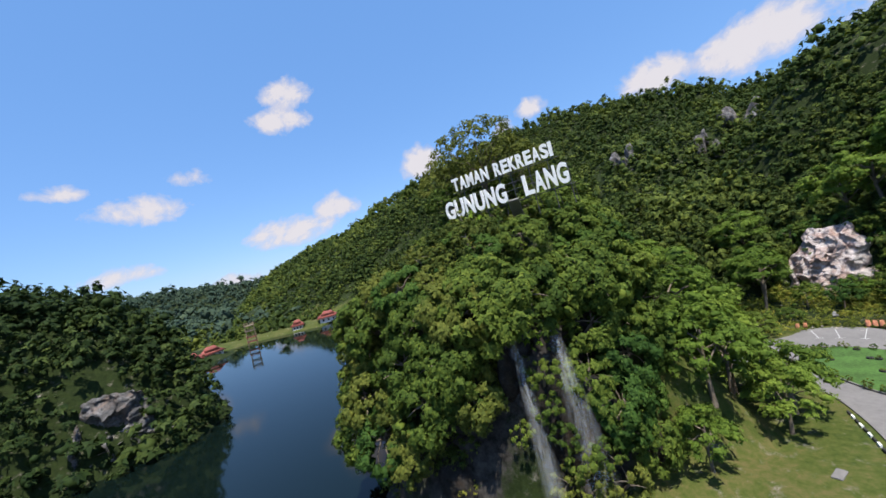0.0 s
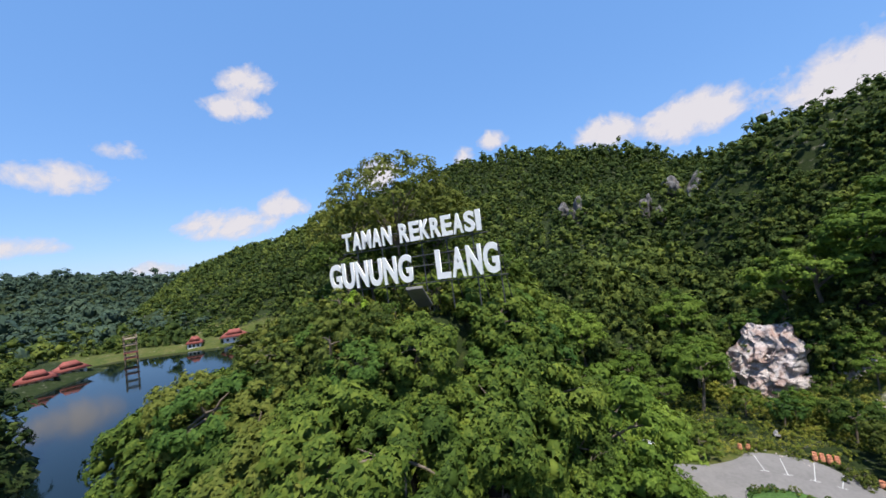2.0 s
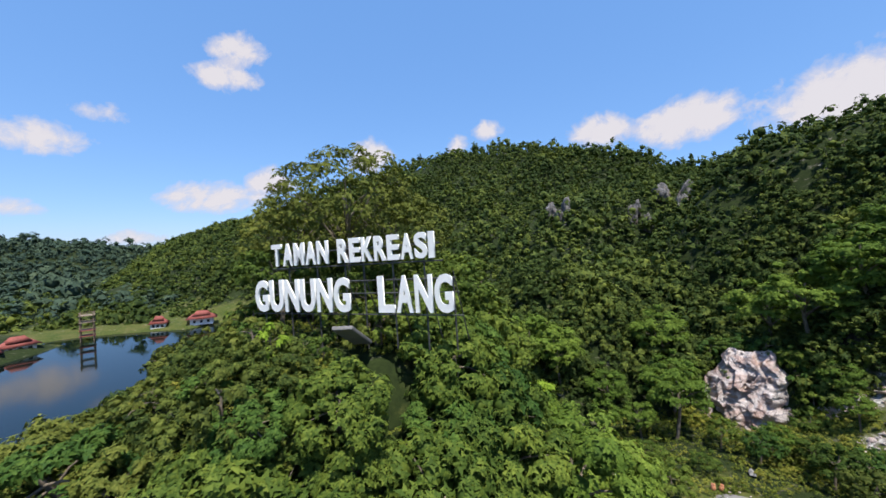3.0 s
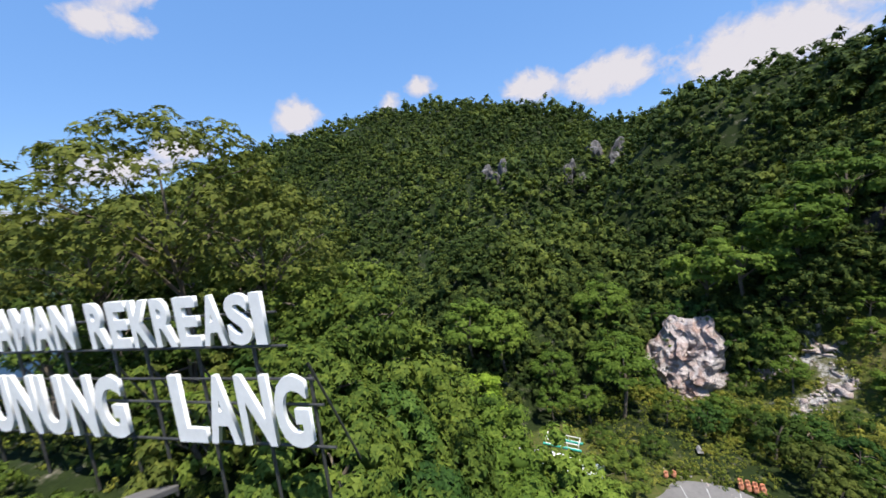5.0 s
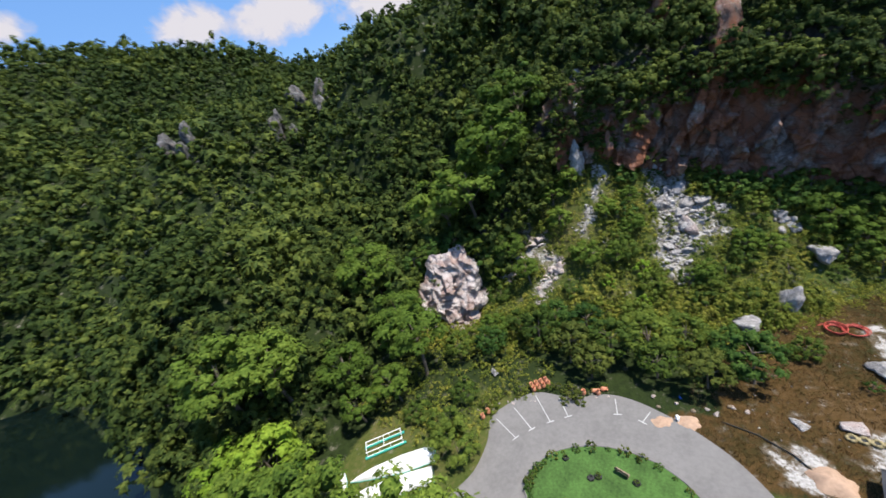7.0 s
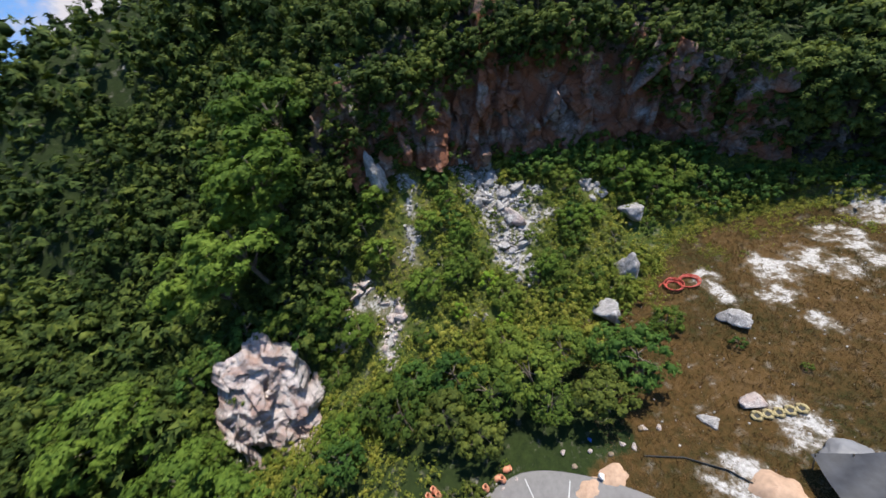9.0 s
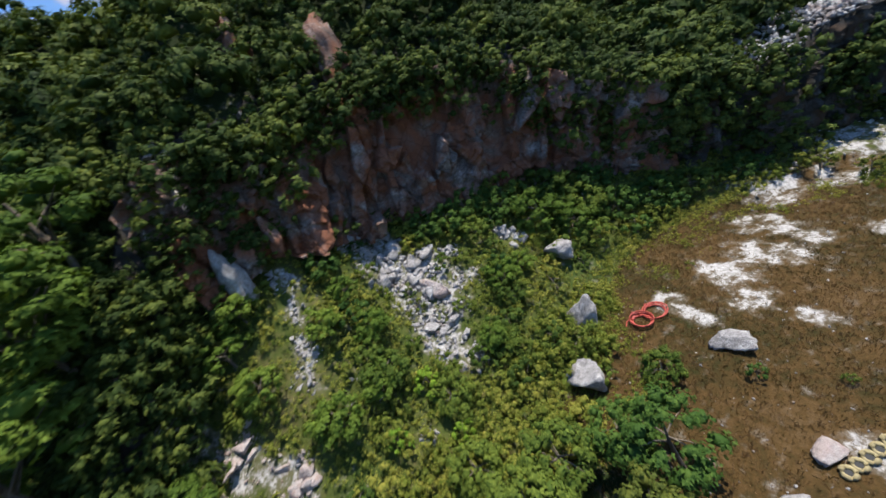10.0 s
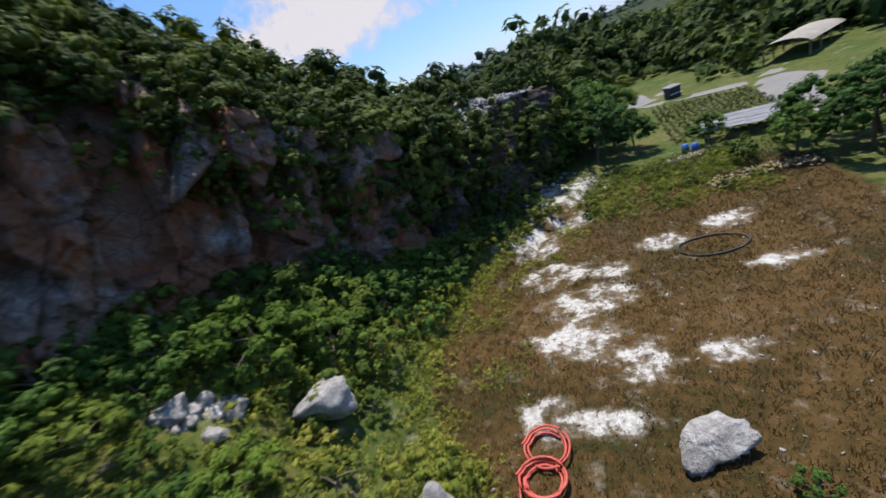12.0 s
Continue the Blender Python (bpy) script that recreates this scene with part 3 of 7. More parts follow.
def woods(name, label, x0, x1, y0, y1, step, keep, templates, mat, size=(0.8, 1.25), sink=0.25, seed=1, tone=0.5):
    rng = np.random.default_rng(seed)
    x, y = jitter_grid(x0, x1, y0, y1, step * 0.76, rng)
    m = keep(x, y)
    x, y = x[m], y[m]
    z = height(x, y)
    slope = np.hypot(height(x + 2, y) - z, height(x, y + 2) - z) / 2      # as many trees to the slope's own area
    m = rng.uniform(size=len(x)) < 0.58 * np.sqrt(1 + np.minimum(slope, 2.5) ** 2)
    x, y, z = x[m], y[m], z[m]
    s = rng.uniform(*size, len(x))
    sc = np.stack([s, s * rng.uniform(0.85, 1.35, len(x))], 1)
    big = rng.uniform(0, 1, len(x)) < 0.13
    sc[big] *= 1.6
    pl = np.stack([x, y, z - sink + 1.2 * sc[:, 1]], 1)
    tint = np.clip(tone + 0.34 * rng.normal(size=len(x)) + 0.3 * fbm(np.stack([x, y, z], 1), 0.03, 2, 1.0), 0, 1)
    return tagged(new(name, joined(templates, pl, sc, rng.uniform(0, 6.28, len(x)), tint, name, mat)), label, "forest", kind="stuff")


def path_gap(x, y):
    """Distance in plan to the line that the flight takes."""
    line = [(1, 2), (11, 18), (20, 35), (28, 43), (45, 45), (60, 46), (72, 43), (80, 36)]
    return seg_dist(x, y, line, False)[0]


CRAGS = [(100.5, 182.7, 8), (133, 171.7, 6.5), (151.7, 170.5, 11), (147.2, 147.3, 5), (186, 138.5, 9), (172, 128, 6)]


PINK = [(80.0, 89.0), (83.5, 89.0), (88.0, 82.0), (89.5, 75.5), (86, 71.5), (76, 73), (74.5, 84)]      # the broken face and what fell from it


def on_hill(x, y):
    xc = np.interp(y, CLIFF[:, 0], CLIFF[:, 1])
    m = inside(x, y, FOOT) & ~((x < xc + 0.2) & (y < 60) & (y > -60))
    m &= ~inside(x, y, PINK)
    m &= ~((y < -13) & (y > -33) & (x < xc + 8))
    for cx, cy, r in CRAGS:
        m &= np.hypot(x - cx, y - cy) > r * 0.62
    return m


def before_ridge(x, y, past=12.0):
    d, _ = seg_dist(x, y, RIDGE, False)
    behind = inside(x, y, [(p[0], p[1]) for p in RIDGE] + [(420, -60), (420, 300), (300, 800), (-330, 800)])
    return ~behind | (d < past)


FOREST_A = [crown(20 + i, 3.7, 3.1, 18, 950, 0.5, None, ("round", "layered")[i % 2], 0.62, 0.35, 0.58, (0.2, 0.36)) for i in range(6)]
FOREST_N = [crown(10 + i, 3.0, 2.6, 18, 1500, 0.3, None, ("round", "layered")[i % 2], 0.55, 0.35, 0.72, (0.2, 0.36)) for i in range(5)]
FOREST_B = [crown(40 + i, 3.6, 3.0, 7, 230, 0.72, None, "round", 0.7, 0.45, 0.6, (0.3, 0.46)) for i in range(6)]
FOREST_C = [crown(60 + i, 4.4, 3.3, 5, 120, 1.2, None, "round", 0.75, 0.4, 0.68, (0.34, 0.5)) for i in range(4)]
FOREST_D = [crown(80 + i, 15.0, 7.5, 4, 60, 4.2) for i in range(4)]

woods("forest_near", "dense green tropical wood on the steep limestone hillside", -20, 240, -60, 260, 4.3,
      lambda x, y: on_hill(x, y) & before_ridge(x, y, 8) & (path_gap(x, y) < 82) & (path_gap(x, y) >= 50), FOREST_A, M_FOREST, (0.6, 1.35), 0.2, 3, 0.36)
woods("forest_brink", "dark green tropical wood over the quarry's brink", -20, 240, -60, 160, 3.4,
      lambda x, y: on_hill(x, y) & before_ridge(x, y, 8) & (path_gap(x, y) < 50), FOREST_N, M_FOREST, (0.55, 1.2), 0.2, 13, 0.4)
woods("forest_middle", "dense green tropical wood on the upper hillside", -330, 260, -80, 420, 5.6,
      lambda x, y: on_hill(x, y) & before_ridge(x, y, 8) & (path_gap(x, y) >= 82) & (np.hypot(x - 10, y - 20) < 330), FOREST_B, M_FOREST, (0.7, 1.5), 0.2, 4, 0.36)
woods("forest_far", "green wood on the far slope of the hill", -330, 240, 200, 680, 8.0,
      lambda x, y: on_hill(x, y) & before_ridge(x, y, 12) & (np.hypot(x - 10, y - 20) >= 330), FOREST_C, M_FOREST, (0.8, 1.25), 0.2, 5)
# shade on this slope comes from the darkened leaf colours
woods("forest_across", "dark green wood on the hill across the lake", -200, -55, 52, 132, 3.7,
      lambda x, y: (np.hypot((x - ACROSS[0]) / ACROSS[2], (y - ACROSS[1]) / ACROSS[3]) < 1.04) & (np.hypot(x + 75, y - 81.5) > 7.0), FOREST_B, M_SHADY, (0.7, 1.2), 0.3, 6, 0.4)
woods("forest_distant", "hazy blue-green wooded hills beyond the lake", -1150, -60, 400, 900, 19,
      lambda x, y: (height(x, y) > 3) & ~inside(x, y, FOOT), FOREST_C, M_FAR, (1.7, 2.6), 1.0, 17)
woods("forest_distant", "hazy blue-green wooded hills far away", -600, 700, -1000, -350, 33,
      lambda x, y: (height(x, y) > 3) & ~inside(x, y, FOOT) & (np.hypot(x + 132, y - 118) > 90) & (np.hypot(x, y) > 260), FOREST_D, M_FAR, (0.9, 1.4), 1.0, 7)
woods("forest_shore", "trees along the far shore of the lake", -330, -40, 150, 420, 9.5,
      lambda x, y: ~inside(x, y, LAKE) & ~inside(x, y, FOOT) & (np.hypot((x - ACROSS[0]) / ACROSS[2], (y - ACROSS[1]) / ACROSS[3]) > 1.05) & (seg_dist(x, y, LAKE, True)[0] > 13), FOREST_C, M_FOREST, (0.8, 1.3), 0.2, 8)
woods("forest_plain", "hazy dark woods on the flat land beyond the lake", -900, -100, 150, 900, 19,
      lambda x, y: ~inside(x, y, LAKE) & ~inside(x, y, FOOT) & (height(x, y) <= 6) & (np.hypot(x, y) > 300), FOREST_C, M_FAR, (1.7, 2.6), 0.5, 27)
woods("forest_beyond", "dark wood on the slopes far behind the gardens", -60, 300, -330, -135, 12.0,
      lambda x, y: np.hypot(x - 80, y + 40) > 60, FOREST_C, M_FOREST, (1.0, 1.6), 0.2, 19)
woods("forest_behind", "dark wood behind the gardens", 0, 150, -150, -60, 4.8,
      lambda x, y: ((height(x, y) > 1.5) & (y < -80)) | ((y < -58 - 0.3 * (x - 30)) & (np.hypot(x - 40.5, y + 60) > 9) & ~inside(x, y, [(77, -66), (55, -62), (50, -82), (66, -92), (80, -84)])), FOREST_B, M_FOREST, (1.3, 2.2), 0.2, 9, 0.2)

# ---- makers of trees and rocks ----


def make_tree(name, label, category, seed, tall, rx, rz, lobes, leaves, leaf, mat, group="", shape="round", narrow=0.7, stem=0.0, limbs=5, heart=0.7, lobe=(0.2, 0.34)):
    """A tree at the world's origin: a tapered trunk with limbs, and a crown."""
    rng = np.random.default_rng(seed)
    ob = thing(name, Matrix.Identity(4), label, category, group)
    r0 = stem or max(0.06, rx * 0.06)
    top = Vector((rng.normal() * 0.06 * tall, rng.normal() * 0.06 * tall, tall - rz * 0.55))
    mid = Vector((top.x * 0.2 + rng.normal() * 0.03 * tall, top.y * 0.2, tall * 0.4))
    vs, qs = tube([(0, 0, -0.6), (0, 0, 0.25), mid, top], [r0 * 1.5, r0 * 1.1, r0 * 0.8, r0 * 0.35], 7)
    vs, qs = [tuple(v) for v in vs], list(qs)
    for i in range(limbs):
        a = i * 2.4 + rng.uniform(0, 0.8)
        s = mid.lerp(top, rng.uniform(-0.2, 0.7))
        e = Vector((math.cos(a) * rx * 0.7, math.sin(a) * rx * 0.7, tall - rz * rng.uniform(0.5, 1.0)))
        v2, q2 = tube([s, s.lerp(e, 0.5) + Vector((0, 0, 0.1 * rz)), e], [r0 * 0.5, r0 * 0.32, r0 * 0.1], 5)
        qs += [tuple(k + len(vs) for k in q) for q in q2]
        vs += [tuple(v) for v in v2]
    part("trunk", mesh_np("trunk", vs, qs, None, M_BARK, smooth=True), None, ob)
    v, q, t = crown(seed + 100, rx, rz, lobes, leaves, leaf, ICO1, shape, narrow, 0.25, heart, lobe)
    v = v + np.array([top.x, top.y, tall - rz])
    part("crown", mesh_np("crown", v, q, t, mat, smooth=True), None, ob)
    return ob


def stand(x, y, turn=0.0, scale=1.0, tilt=0.0, tilt_dir=0.0, z=None, tall=1.0):
    """A pose on the ground, turned, scaled and leaning."""
    if z is None:
        z = float(height(np.array([x]), np.array([y]))[0])
    lean = Matrix.Rotation(tilt, 4, Vector((-math.sin(tilt_dir), math.cos(tilt_dir), 0)))
    return Matrix.Translation((x, y, z)) @ lean @ Matrix.Rotation(turn, 4, "Z") @ Matrix.Diagonal((scale, scale, scale * tall, 1))


def hull(seed, n):
    """A convex lump through n random points: places and triangles."""
    r2 = np.random.default_rng(seed)
    bm = bmesh.new()
    for p in rand_dirs(n, r2) * r2.uniform(0.8, 1.12, (n, 1)):
        bm.verts.new(p)
    r = bmesh.ops.convex_hull(bm, input=list(bm.verts))
    bmesh.ops.delete(bm, geom=[g for g in r["geom_interior"] if isinstance(g, bmesh.types.BMVert)], context="VERTS")
    bmesh.ops.triangulate(bm, faces=list(bm.faces))
    bm.normal_update()
    bm.verts.index_update()
    v = np.array([x.co[:] for x in bm.verts])
    f = np.array([[y.index for y in x.verts] for x in bm.faces])
    bm.free()
    return v, f


def rock_np(seed, size, level=ICO3, planes=16, rough=0.05, bite=(0.5, 0.98), taper=0.0):
    """A broken block of stone: a ball cut by many planes."""
    rng = np.random.default_rng(seed)
    v, f = level[0].copy(), level[1]
    hv, hf = hull(seed, planes)
    n = np.cross(hv[hf[:, 1]] - hv[hf[:, 0]], hv[hf[:, 2]] - hv[hf[:, 0]])
    n /= np.linalg.norm(n, axis=1, keepdims=True) + 1e-9
    o = (n * hv[hf[:, 0]]).sum(1)
    n, o = n * np.sign(o)[:, None], np.maximum(np.abs(o), 0.3)
    r = np.min(np.where(v @ n.T > 0.05, o / np.maximum(v @ n.T, 0.05), 1.25), 1)
    v = v * np.minimum(r, 1.25)[:, None]
    cells = rng.uniform(-1, 1, (40, 3))          # chipped corners
    near = ((v[:, None] - cells[None]) ** 2).sum(2).argmin(1)
    v *= 1 + (rng.uniform(-1, 1, 40)[near] * rough * 1.3 + rough * fbm(v * 3 + seed, 1.0, 4))[:, None]
    u = (v[:, 2:] + 1) / 2
    v[:, :2] *= 1 - taper * np.clip(u, 0, 1)
    return v * np.array(size), f


def make_rock(name, label, place, size, seed, mat, turn=0.0, tilt=0.0, level=None, planes=16, group="", taper=0.0, rough=0.06):
    v, f = rock_np(seed, size, level or ICO4, planes, rough, taper=taper)
    me = mesh_np(name, v, None, f, mat)
    ob = new(name, me)
    ob.matrix_world = Matrix.Translation(place) @ Matrix.Rotation(turn, 4, "Z") @ Matrix.Rotation(tilt, 4, "X")
    return tagged(ob, label, "rock", group)


ROCKS = [(hull(300 + i, 11)[0] * np.array((1, 0.8, 0.62)), hull(300 + i, 11)[1]) for i in range(12)]


def heap(name, label, places, sizes, mat, seed=1, category="rubble"):
    """Loose stones too many to count, in one mesh."""
    rng = np.random.default_rng(seed)
    vs, ts, off = [], [], 0
    for i, (p, s) in enumerate(zip(places, sizes)):
        v, f = ROCKS[i % len(ROCKS)]
        m = np.array(Euler(rng.uniform(-3, 3, 3)).to_matrix())
        vs.append((v * s) @ m.T + p)
        ts.append(f + off)
        off += len(v)
    return tagged(new(name, mesh_np(name, np.concatenate(vs), None, np.concatenate(ts), mat)), label, category, kind="stuff")


# ---- the outcrop with the sign ----
rng = np.random.default_rng(11)
KNOB_TREES = [
    make_tree("tree", "leafy green tree rooted in the limestone outcrop", "tree", 501, 4.8, 3.0, 2.5, 28, 4800, 0.25, M_LEAF, "trees on the outcrop"),
    make_tree("tree", "leafy green tree rooted in the limestone outcrop", "tree", 502, 4.6, 2.8, 2.3, 26, 4400, 0.25, M_LEAF, "trees on the outcrop", "layered"),
    make_tree("tree", "yellowish olive tree rooted in the limestone outcrop", "tree", 503, 4.7, 2.8, 2.3, 28, 4800, 0.23, M_LEAF_OLIVE, "trees on the outcrop"),
    make_tree("tree", "dark green tree rooted in the limestone outcrop", "tree", 504, 4.5, 2.9, 2.3, 28, 4400, 0.25, M_LEAF_DARK, "trees on the outcrop", "layered"),
]
SIGN_O, SIGN_D = Vector((5.6, 52.8, 0)), Vector((17.2 - 5.6, 45.0 - 52.8, 0)).normalized()
SIGN_N = Vector((SIGN_D.y, -SIGN_D.x, 0))       # the way the sign faces
used = [False] * 4
cx, cy, krx, kry, kh = KNOB
for lev, zz in enumerate((3.0, 7.0, 11.0, 15.0, 19.0, 22.5, 25.5, 28.0)):
    rr = (1 - zz / kh) ** 0.167
    n = 27 if lev < 6 else 19
    for i in range(n):
        a = 2 * math.pi * (i + 0.5 * (lev % 2) + rng.uniform(-0.25, 0.25)) / n
        x, y = cx + math.cos(a) * krx * rr, cy + math.sin(a) * kry * rr
        if math.sin(a) > 0.6 and lev < 4:
            continue
        front = math.sin(a) < 0
        if front and ((3.2 < x < 12.5 and zz < 18.0) or (-3 < x < 14 and zz < 9) or (x < -1 and zz < 5)):
            continue
        if x < 2 and zz > kh - 2.0 - 0.6 * (2 - x):
            continue
        if front and ((lev == 7 and x < 15) or (lev == 6 and x < 8 and rng.random() < 0.5)):
            continue
        s_, f_ = (Vector((x, y, 0)) - SIGN_O).dot(SIGN_D), (Vector((x, y, 0)) - SIGN_O).dot(SIGN_N)
        if lev > 5 and -4 < s_ < 16.5 and -2.5 < f_ < 3.2:
            continue
        k = 2 if (x < 3 and rng.random() < 0.6) else int(rng.choice([0, 0, 1, 3]))
        s = rng.uniform(0.85, 1.25) * (0.66 if lev > 4 and front and -1 < x < 14.5 else 0.92 if lev > 5 else 1.0) * (1.25 if front and 2 < x < 14 and lev == 4 else 1.0)
        tilt = (1.0, 1.0, 0.95, 0.85, 0.75, 0.65, 0.5, 0.3)[lev]
        m = stand(x - math.cos(a) * 0.3, y - math.sin(a) * 0.3, rng.uniform(0, 6.28), s, tilt, math.atan2(math.sin(a) * krx, math.cos(a) * kry), zz)
        if used[k]:
            copy_thing(KNOB_TREES[k], m)
        else:
            KNOB_TREES[k].matrix_world, used[k] = m, True

SHRUB = [
    make_tree("shrub", "dense green shrub on the rocky slope", "shrub", 520, 1.9, 1.35, 1.0, 12, 1000, 0.17, M_LEAF, "shrubs on the slope", limbs=3),
    make_tree("shrub", "dense dark green shrub on the rocky slope", "shrub", 521, 2.1, 1.4, 1.1, 12, 1000, 0.17, M_LEAF_DARK, "shrubs on the slope", limbs=3),
    make_tree("shrub", "yellow-green shrub on the rocky slope", "shrub", 522, 1.7, 1.3, 0.9, 12, 1000, 0.15, M_LEAF_OLIVE, "shrubs on the slope", "layered", limbs=3),
    make_tree("shrub", "bright lime-green shrub on the rocky slope", "shrub", 523, 1.8, 1.2, 1.0, 12, 1000, 0.17, M_LEAF_LIME, "shrubs on the slope", limbs=3),
]
used = [False] * 4


def shrub(x, y, s, k=None, z=None, tilt=0.0, tdir=0.0):
    k = int(rng.choice([0, 0, 0, 1, 1, 2, 2, 3], 1)[0]) if k is None else k
    m = stand(x, y, rng.uniform(0, 6.28), s, tilt, tdir, z, rng.uniform(0.85, 1.2))
    if used[k]:
        copy_thing(SHRUB[k], m)
    else:
        SHRUB[k].matrix_world, used[k] = m, True


for i in range(110):                              # low growth on top, before and behind the sign
    a, r = rng.uniform(0, 6.28), math.sqrt(rng.uniform(0.02, 0.85))
    x, y = cx + math.cos(a) * r * krx, cy + math.sin(a) * r * kry
    s_, f_ = (Vector((x, y, 0)) - SIGN_O).dot(SIGN_D), (Vector((x, y, 0)) - SIGN_O).dot(SIGN_N)
    if abs(f_) < 1.3 or (f_ > 0 and 7.2 < s_ < 9.6):
        continue
    shrub(x, y, (rng.uniform(0.75, 1.15) if s_ > 12 or f_ > 3.8 else rng.uniform(0.45, 0.7)) if f_ > 0 else rng.uniform(1.0, 1.6))

for x, y, s, k in ((19.4, 48.4, 1.15, 0), (18.6, 45.6, 1.0, 0), (20.4, 50.6, 1.2, 1), (21.5, 46.0, 1.25, 0), (23.5, 49.5, 1.35, 0), (19.6, 43.0, 0.9, 0), (24, 53, 1.3, 3), (17, 60, 1.3, 1), (22, 57, 1.2, 0)):
    copy_thing(KNOB_TREES[k], stand(x, y, rng.uniform(0, 6), s))
tall = make_tree("tall_tree", "tall open-crowned olive tree behind the hilltop letters", "tree", 530, 17.2, 7.8, 6.4, 110, 19000, 0.25, M_LEAF_OLIVE, stem=0.17, limbs=22, heart=0.15, lobe=(0.09, 0.17))
tall.matrix_world = stand(10.8, 58.8, 0.7)
copy_thing(tall, stand(6.0, 60.5, 2.2, 0.74))
copy_thing(tall, stand(15.5, 59.5, 4.0, 0.76))
side = make_tree("tall_tree", "tall green tree beside the hilltop letters", "tree", 531, 11.0, 4.6, 3.8, 34, 7000, 0.24, M_LEAF, stem=0.26, limbs=7, heart=0.5, lobe=(0.2, 0.34))
side.matrix_world = stand(5.0, 56.6, 0.2, 0.7)
for x, y, s in ((6.5, 61.0, 1.0), (7.0, 66.5, 0.85), (3.5, 64.0, 0.6), (14.0, 60.0, 1.0), (10.0, 64.0, 1.15), (16.0, 62.0, 1.2), (20.0, 61.5, 1.5), (23.0, 62.0, 1.6), (19.5, 66.0, 1.6), (17.5, 58.5, 0.95), (21.5, 56.5, 1.25), (13.0, 66.0, 1.0), (24.5, 58.0, 1.35), (26.5, 62.0, 1.4), (22.5, 67.5, 1.5), (12.0, 69.5, 1.8), (17.0, 69.5, 1.8), (22.5, 71.0, 1.8), (26.5, 72.0, 1.9), (29.5, 74.0, 1.8), (33.0, 77.5, 1.5), (11.5, 56.5, 0.6), (15.5, 56.0, 0.62), (7.5, 57.5, 0.6), (18.5, 54.5, 0.7), (22.0, 47.5, 1.1), (23.8, 44.6, 0.9), (25.0, 50.0, 1.0), (22.0, 52.0, 1.0), (26.8, 46.8, 0.85), (21.4, 43.0, 0.7), (28.0, 52.5, 0.8)):
    copy_thing(side, stand(x, y, rng.uniform(0, 6), s))
for s_, f_, sc in ((10.5, 2.6, 0.6), (12.2, 2.2, 0.75), (13.6, 1.7, 1.0), (14.8, 1.4, 1.25), (16.2, 0.9, 1.6), (17.2, 0.2, 1.8), (16.6, 2.4, 1.5), (14.6, 3.0, 1.1), (12.6, 3.6, 0.8), (2.0, 1.9, 0.75), (4.4, 1.9, 0.8), (0.0, 1.7, 0.7), (6.2, 2.0, 0.8)):
    q_ = SIGN_O + SIGN_D * s_ + SIGN_N * f_
    shrub(q_.x, q_.y, sc, 0)
# trees round the foot of the outcrop, over the lawn
foot = make_tree("tree", "broad bright green tree at the edge of the lawn", "tree", 540, 9.5, 4.6, 3.8, 34, 6500, 0.28, M_LEAF_FRESH, "trees at the foot of the outcrop", "layered", stem=0.24, limbs=7)
foot.matrix_world = stand(27.5, 42.5, 0.3, 1.1)
for x, y, s in ((32.5, 46.5, 0.95), (36.5, 51.5, 0.8), (29, 50, 1.25), (35, 57, 1.0), (30, 60, 1.2), (39.5, 49, 0.6), (23.5, 38.8, 0.62), (37.5, 62, 0.9), (26, 64, 1.2), (38, 68, 1.0), (34, 66.5, 1.2), (30.5, 68, 1.15), (38.5, 74, 1.1), (27, 69, 1.1), (40.6, 64.5, 1.0), (39.4, 60.5, 1.3), (38.0, 44.5, 0.8), (34.5, 41.5, 0.75), (36.5, 77.5, 1.1), (37.5, 82, 1.05), (37.5, 86.5, 0.9), (41.5, 81.5, 0.75)):
    copy_thing(foot, stand(x, y, rng.uniform(0, 6), s))


def letter_mesh(ch, width, tall_, depth):
    """One fat cut-out capital, fitted to its width and height."""
    cu = bpy.data.curves.new("letter", "FONT")
    cu.body, cu.extrude, cu.offset, cu.resolution_u = ch, 0.1, 0.035, 4
    tmp = new("tmp_letter", cu)
    dg = bpy.context.evaluated_depsgraph_get()
    me = bpy.data.meshes.new_from_object(tmp.evaluated_get(dg))
    bpy.data.objects.remove(tmp)
    v = np.array([p.co[:] for p in me.vertices])
    lo, hi = v.min(0), v.max(0)
    v = (v - lo) / (hi - lo) * np.array([width, tall_, depth])
    w = np.stack([v[:, 0], depth - v[:, 2], v[:, 1]], 1)     # x along the word, z up, front towards -y
    w[:, 1] = v[:, 2] * -1.0
    me.vertices.foreach_set("co", w.astype(np.float32).ravel())
    me.update()
    me.materials.clear()
    me.materials.append(M_WHITE)
    me.name = "letter"
    return me


sign = thing("hilltop_sign", Matrix.Identity(4), "two rows of big white cut-out letters on a steel frame", "sign")
SM = Matrix.Translation(SIGN_O) @ Matrix((( SIGN_D.x, -SIGN_N.x, 0, 0), (SIGN_D.y, -SIGN_N.y, 0, 0), (0, 0, 1, 0), (0, 0, 0, 1))) @ Matrix.Translation((7, 0, 34.22)) @ Matrix.Rotation(radians(-2.2), 4, "Y") @ Matrix.Translation((-7, 0, -34))
sign.matrix_world = SM
WORDS = (("TAMAN", -0.1, 5.55, 35.45, 1.72), ("REKREASI", 6.3, 14.05, 35.45, 1.72), ("GUNUNG", -2.2, 7.3, 31.9, 2.5), ("LANG", 9.5, 15.2, 31.9, 2.5))
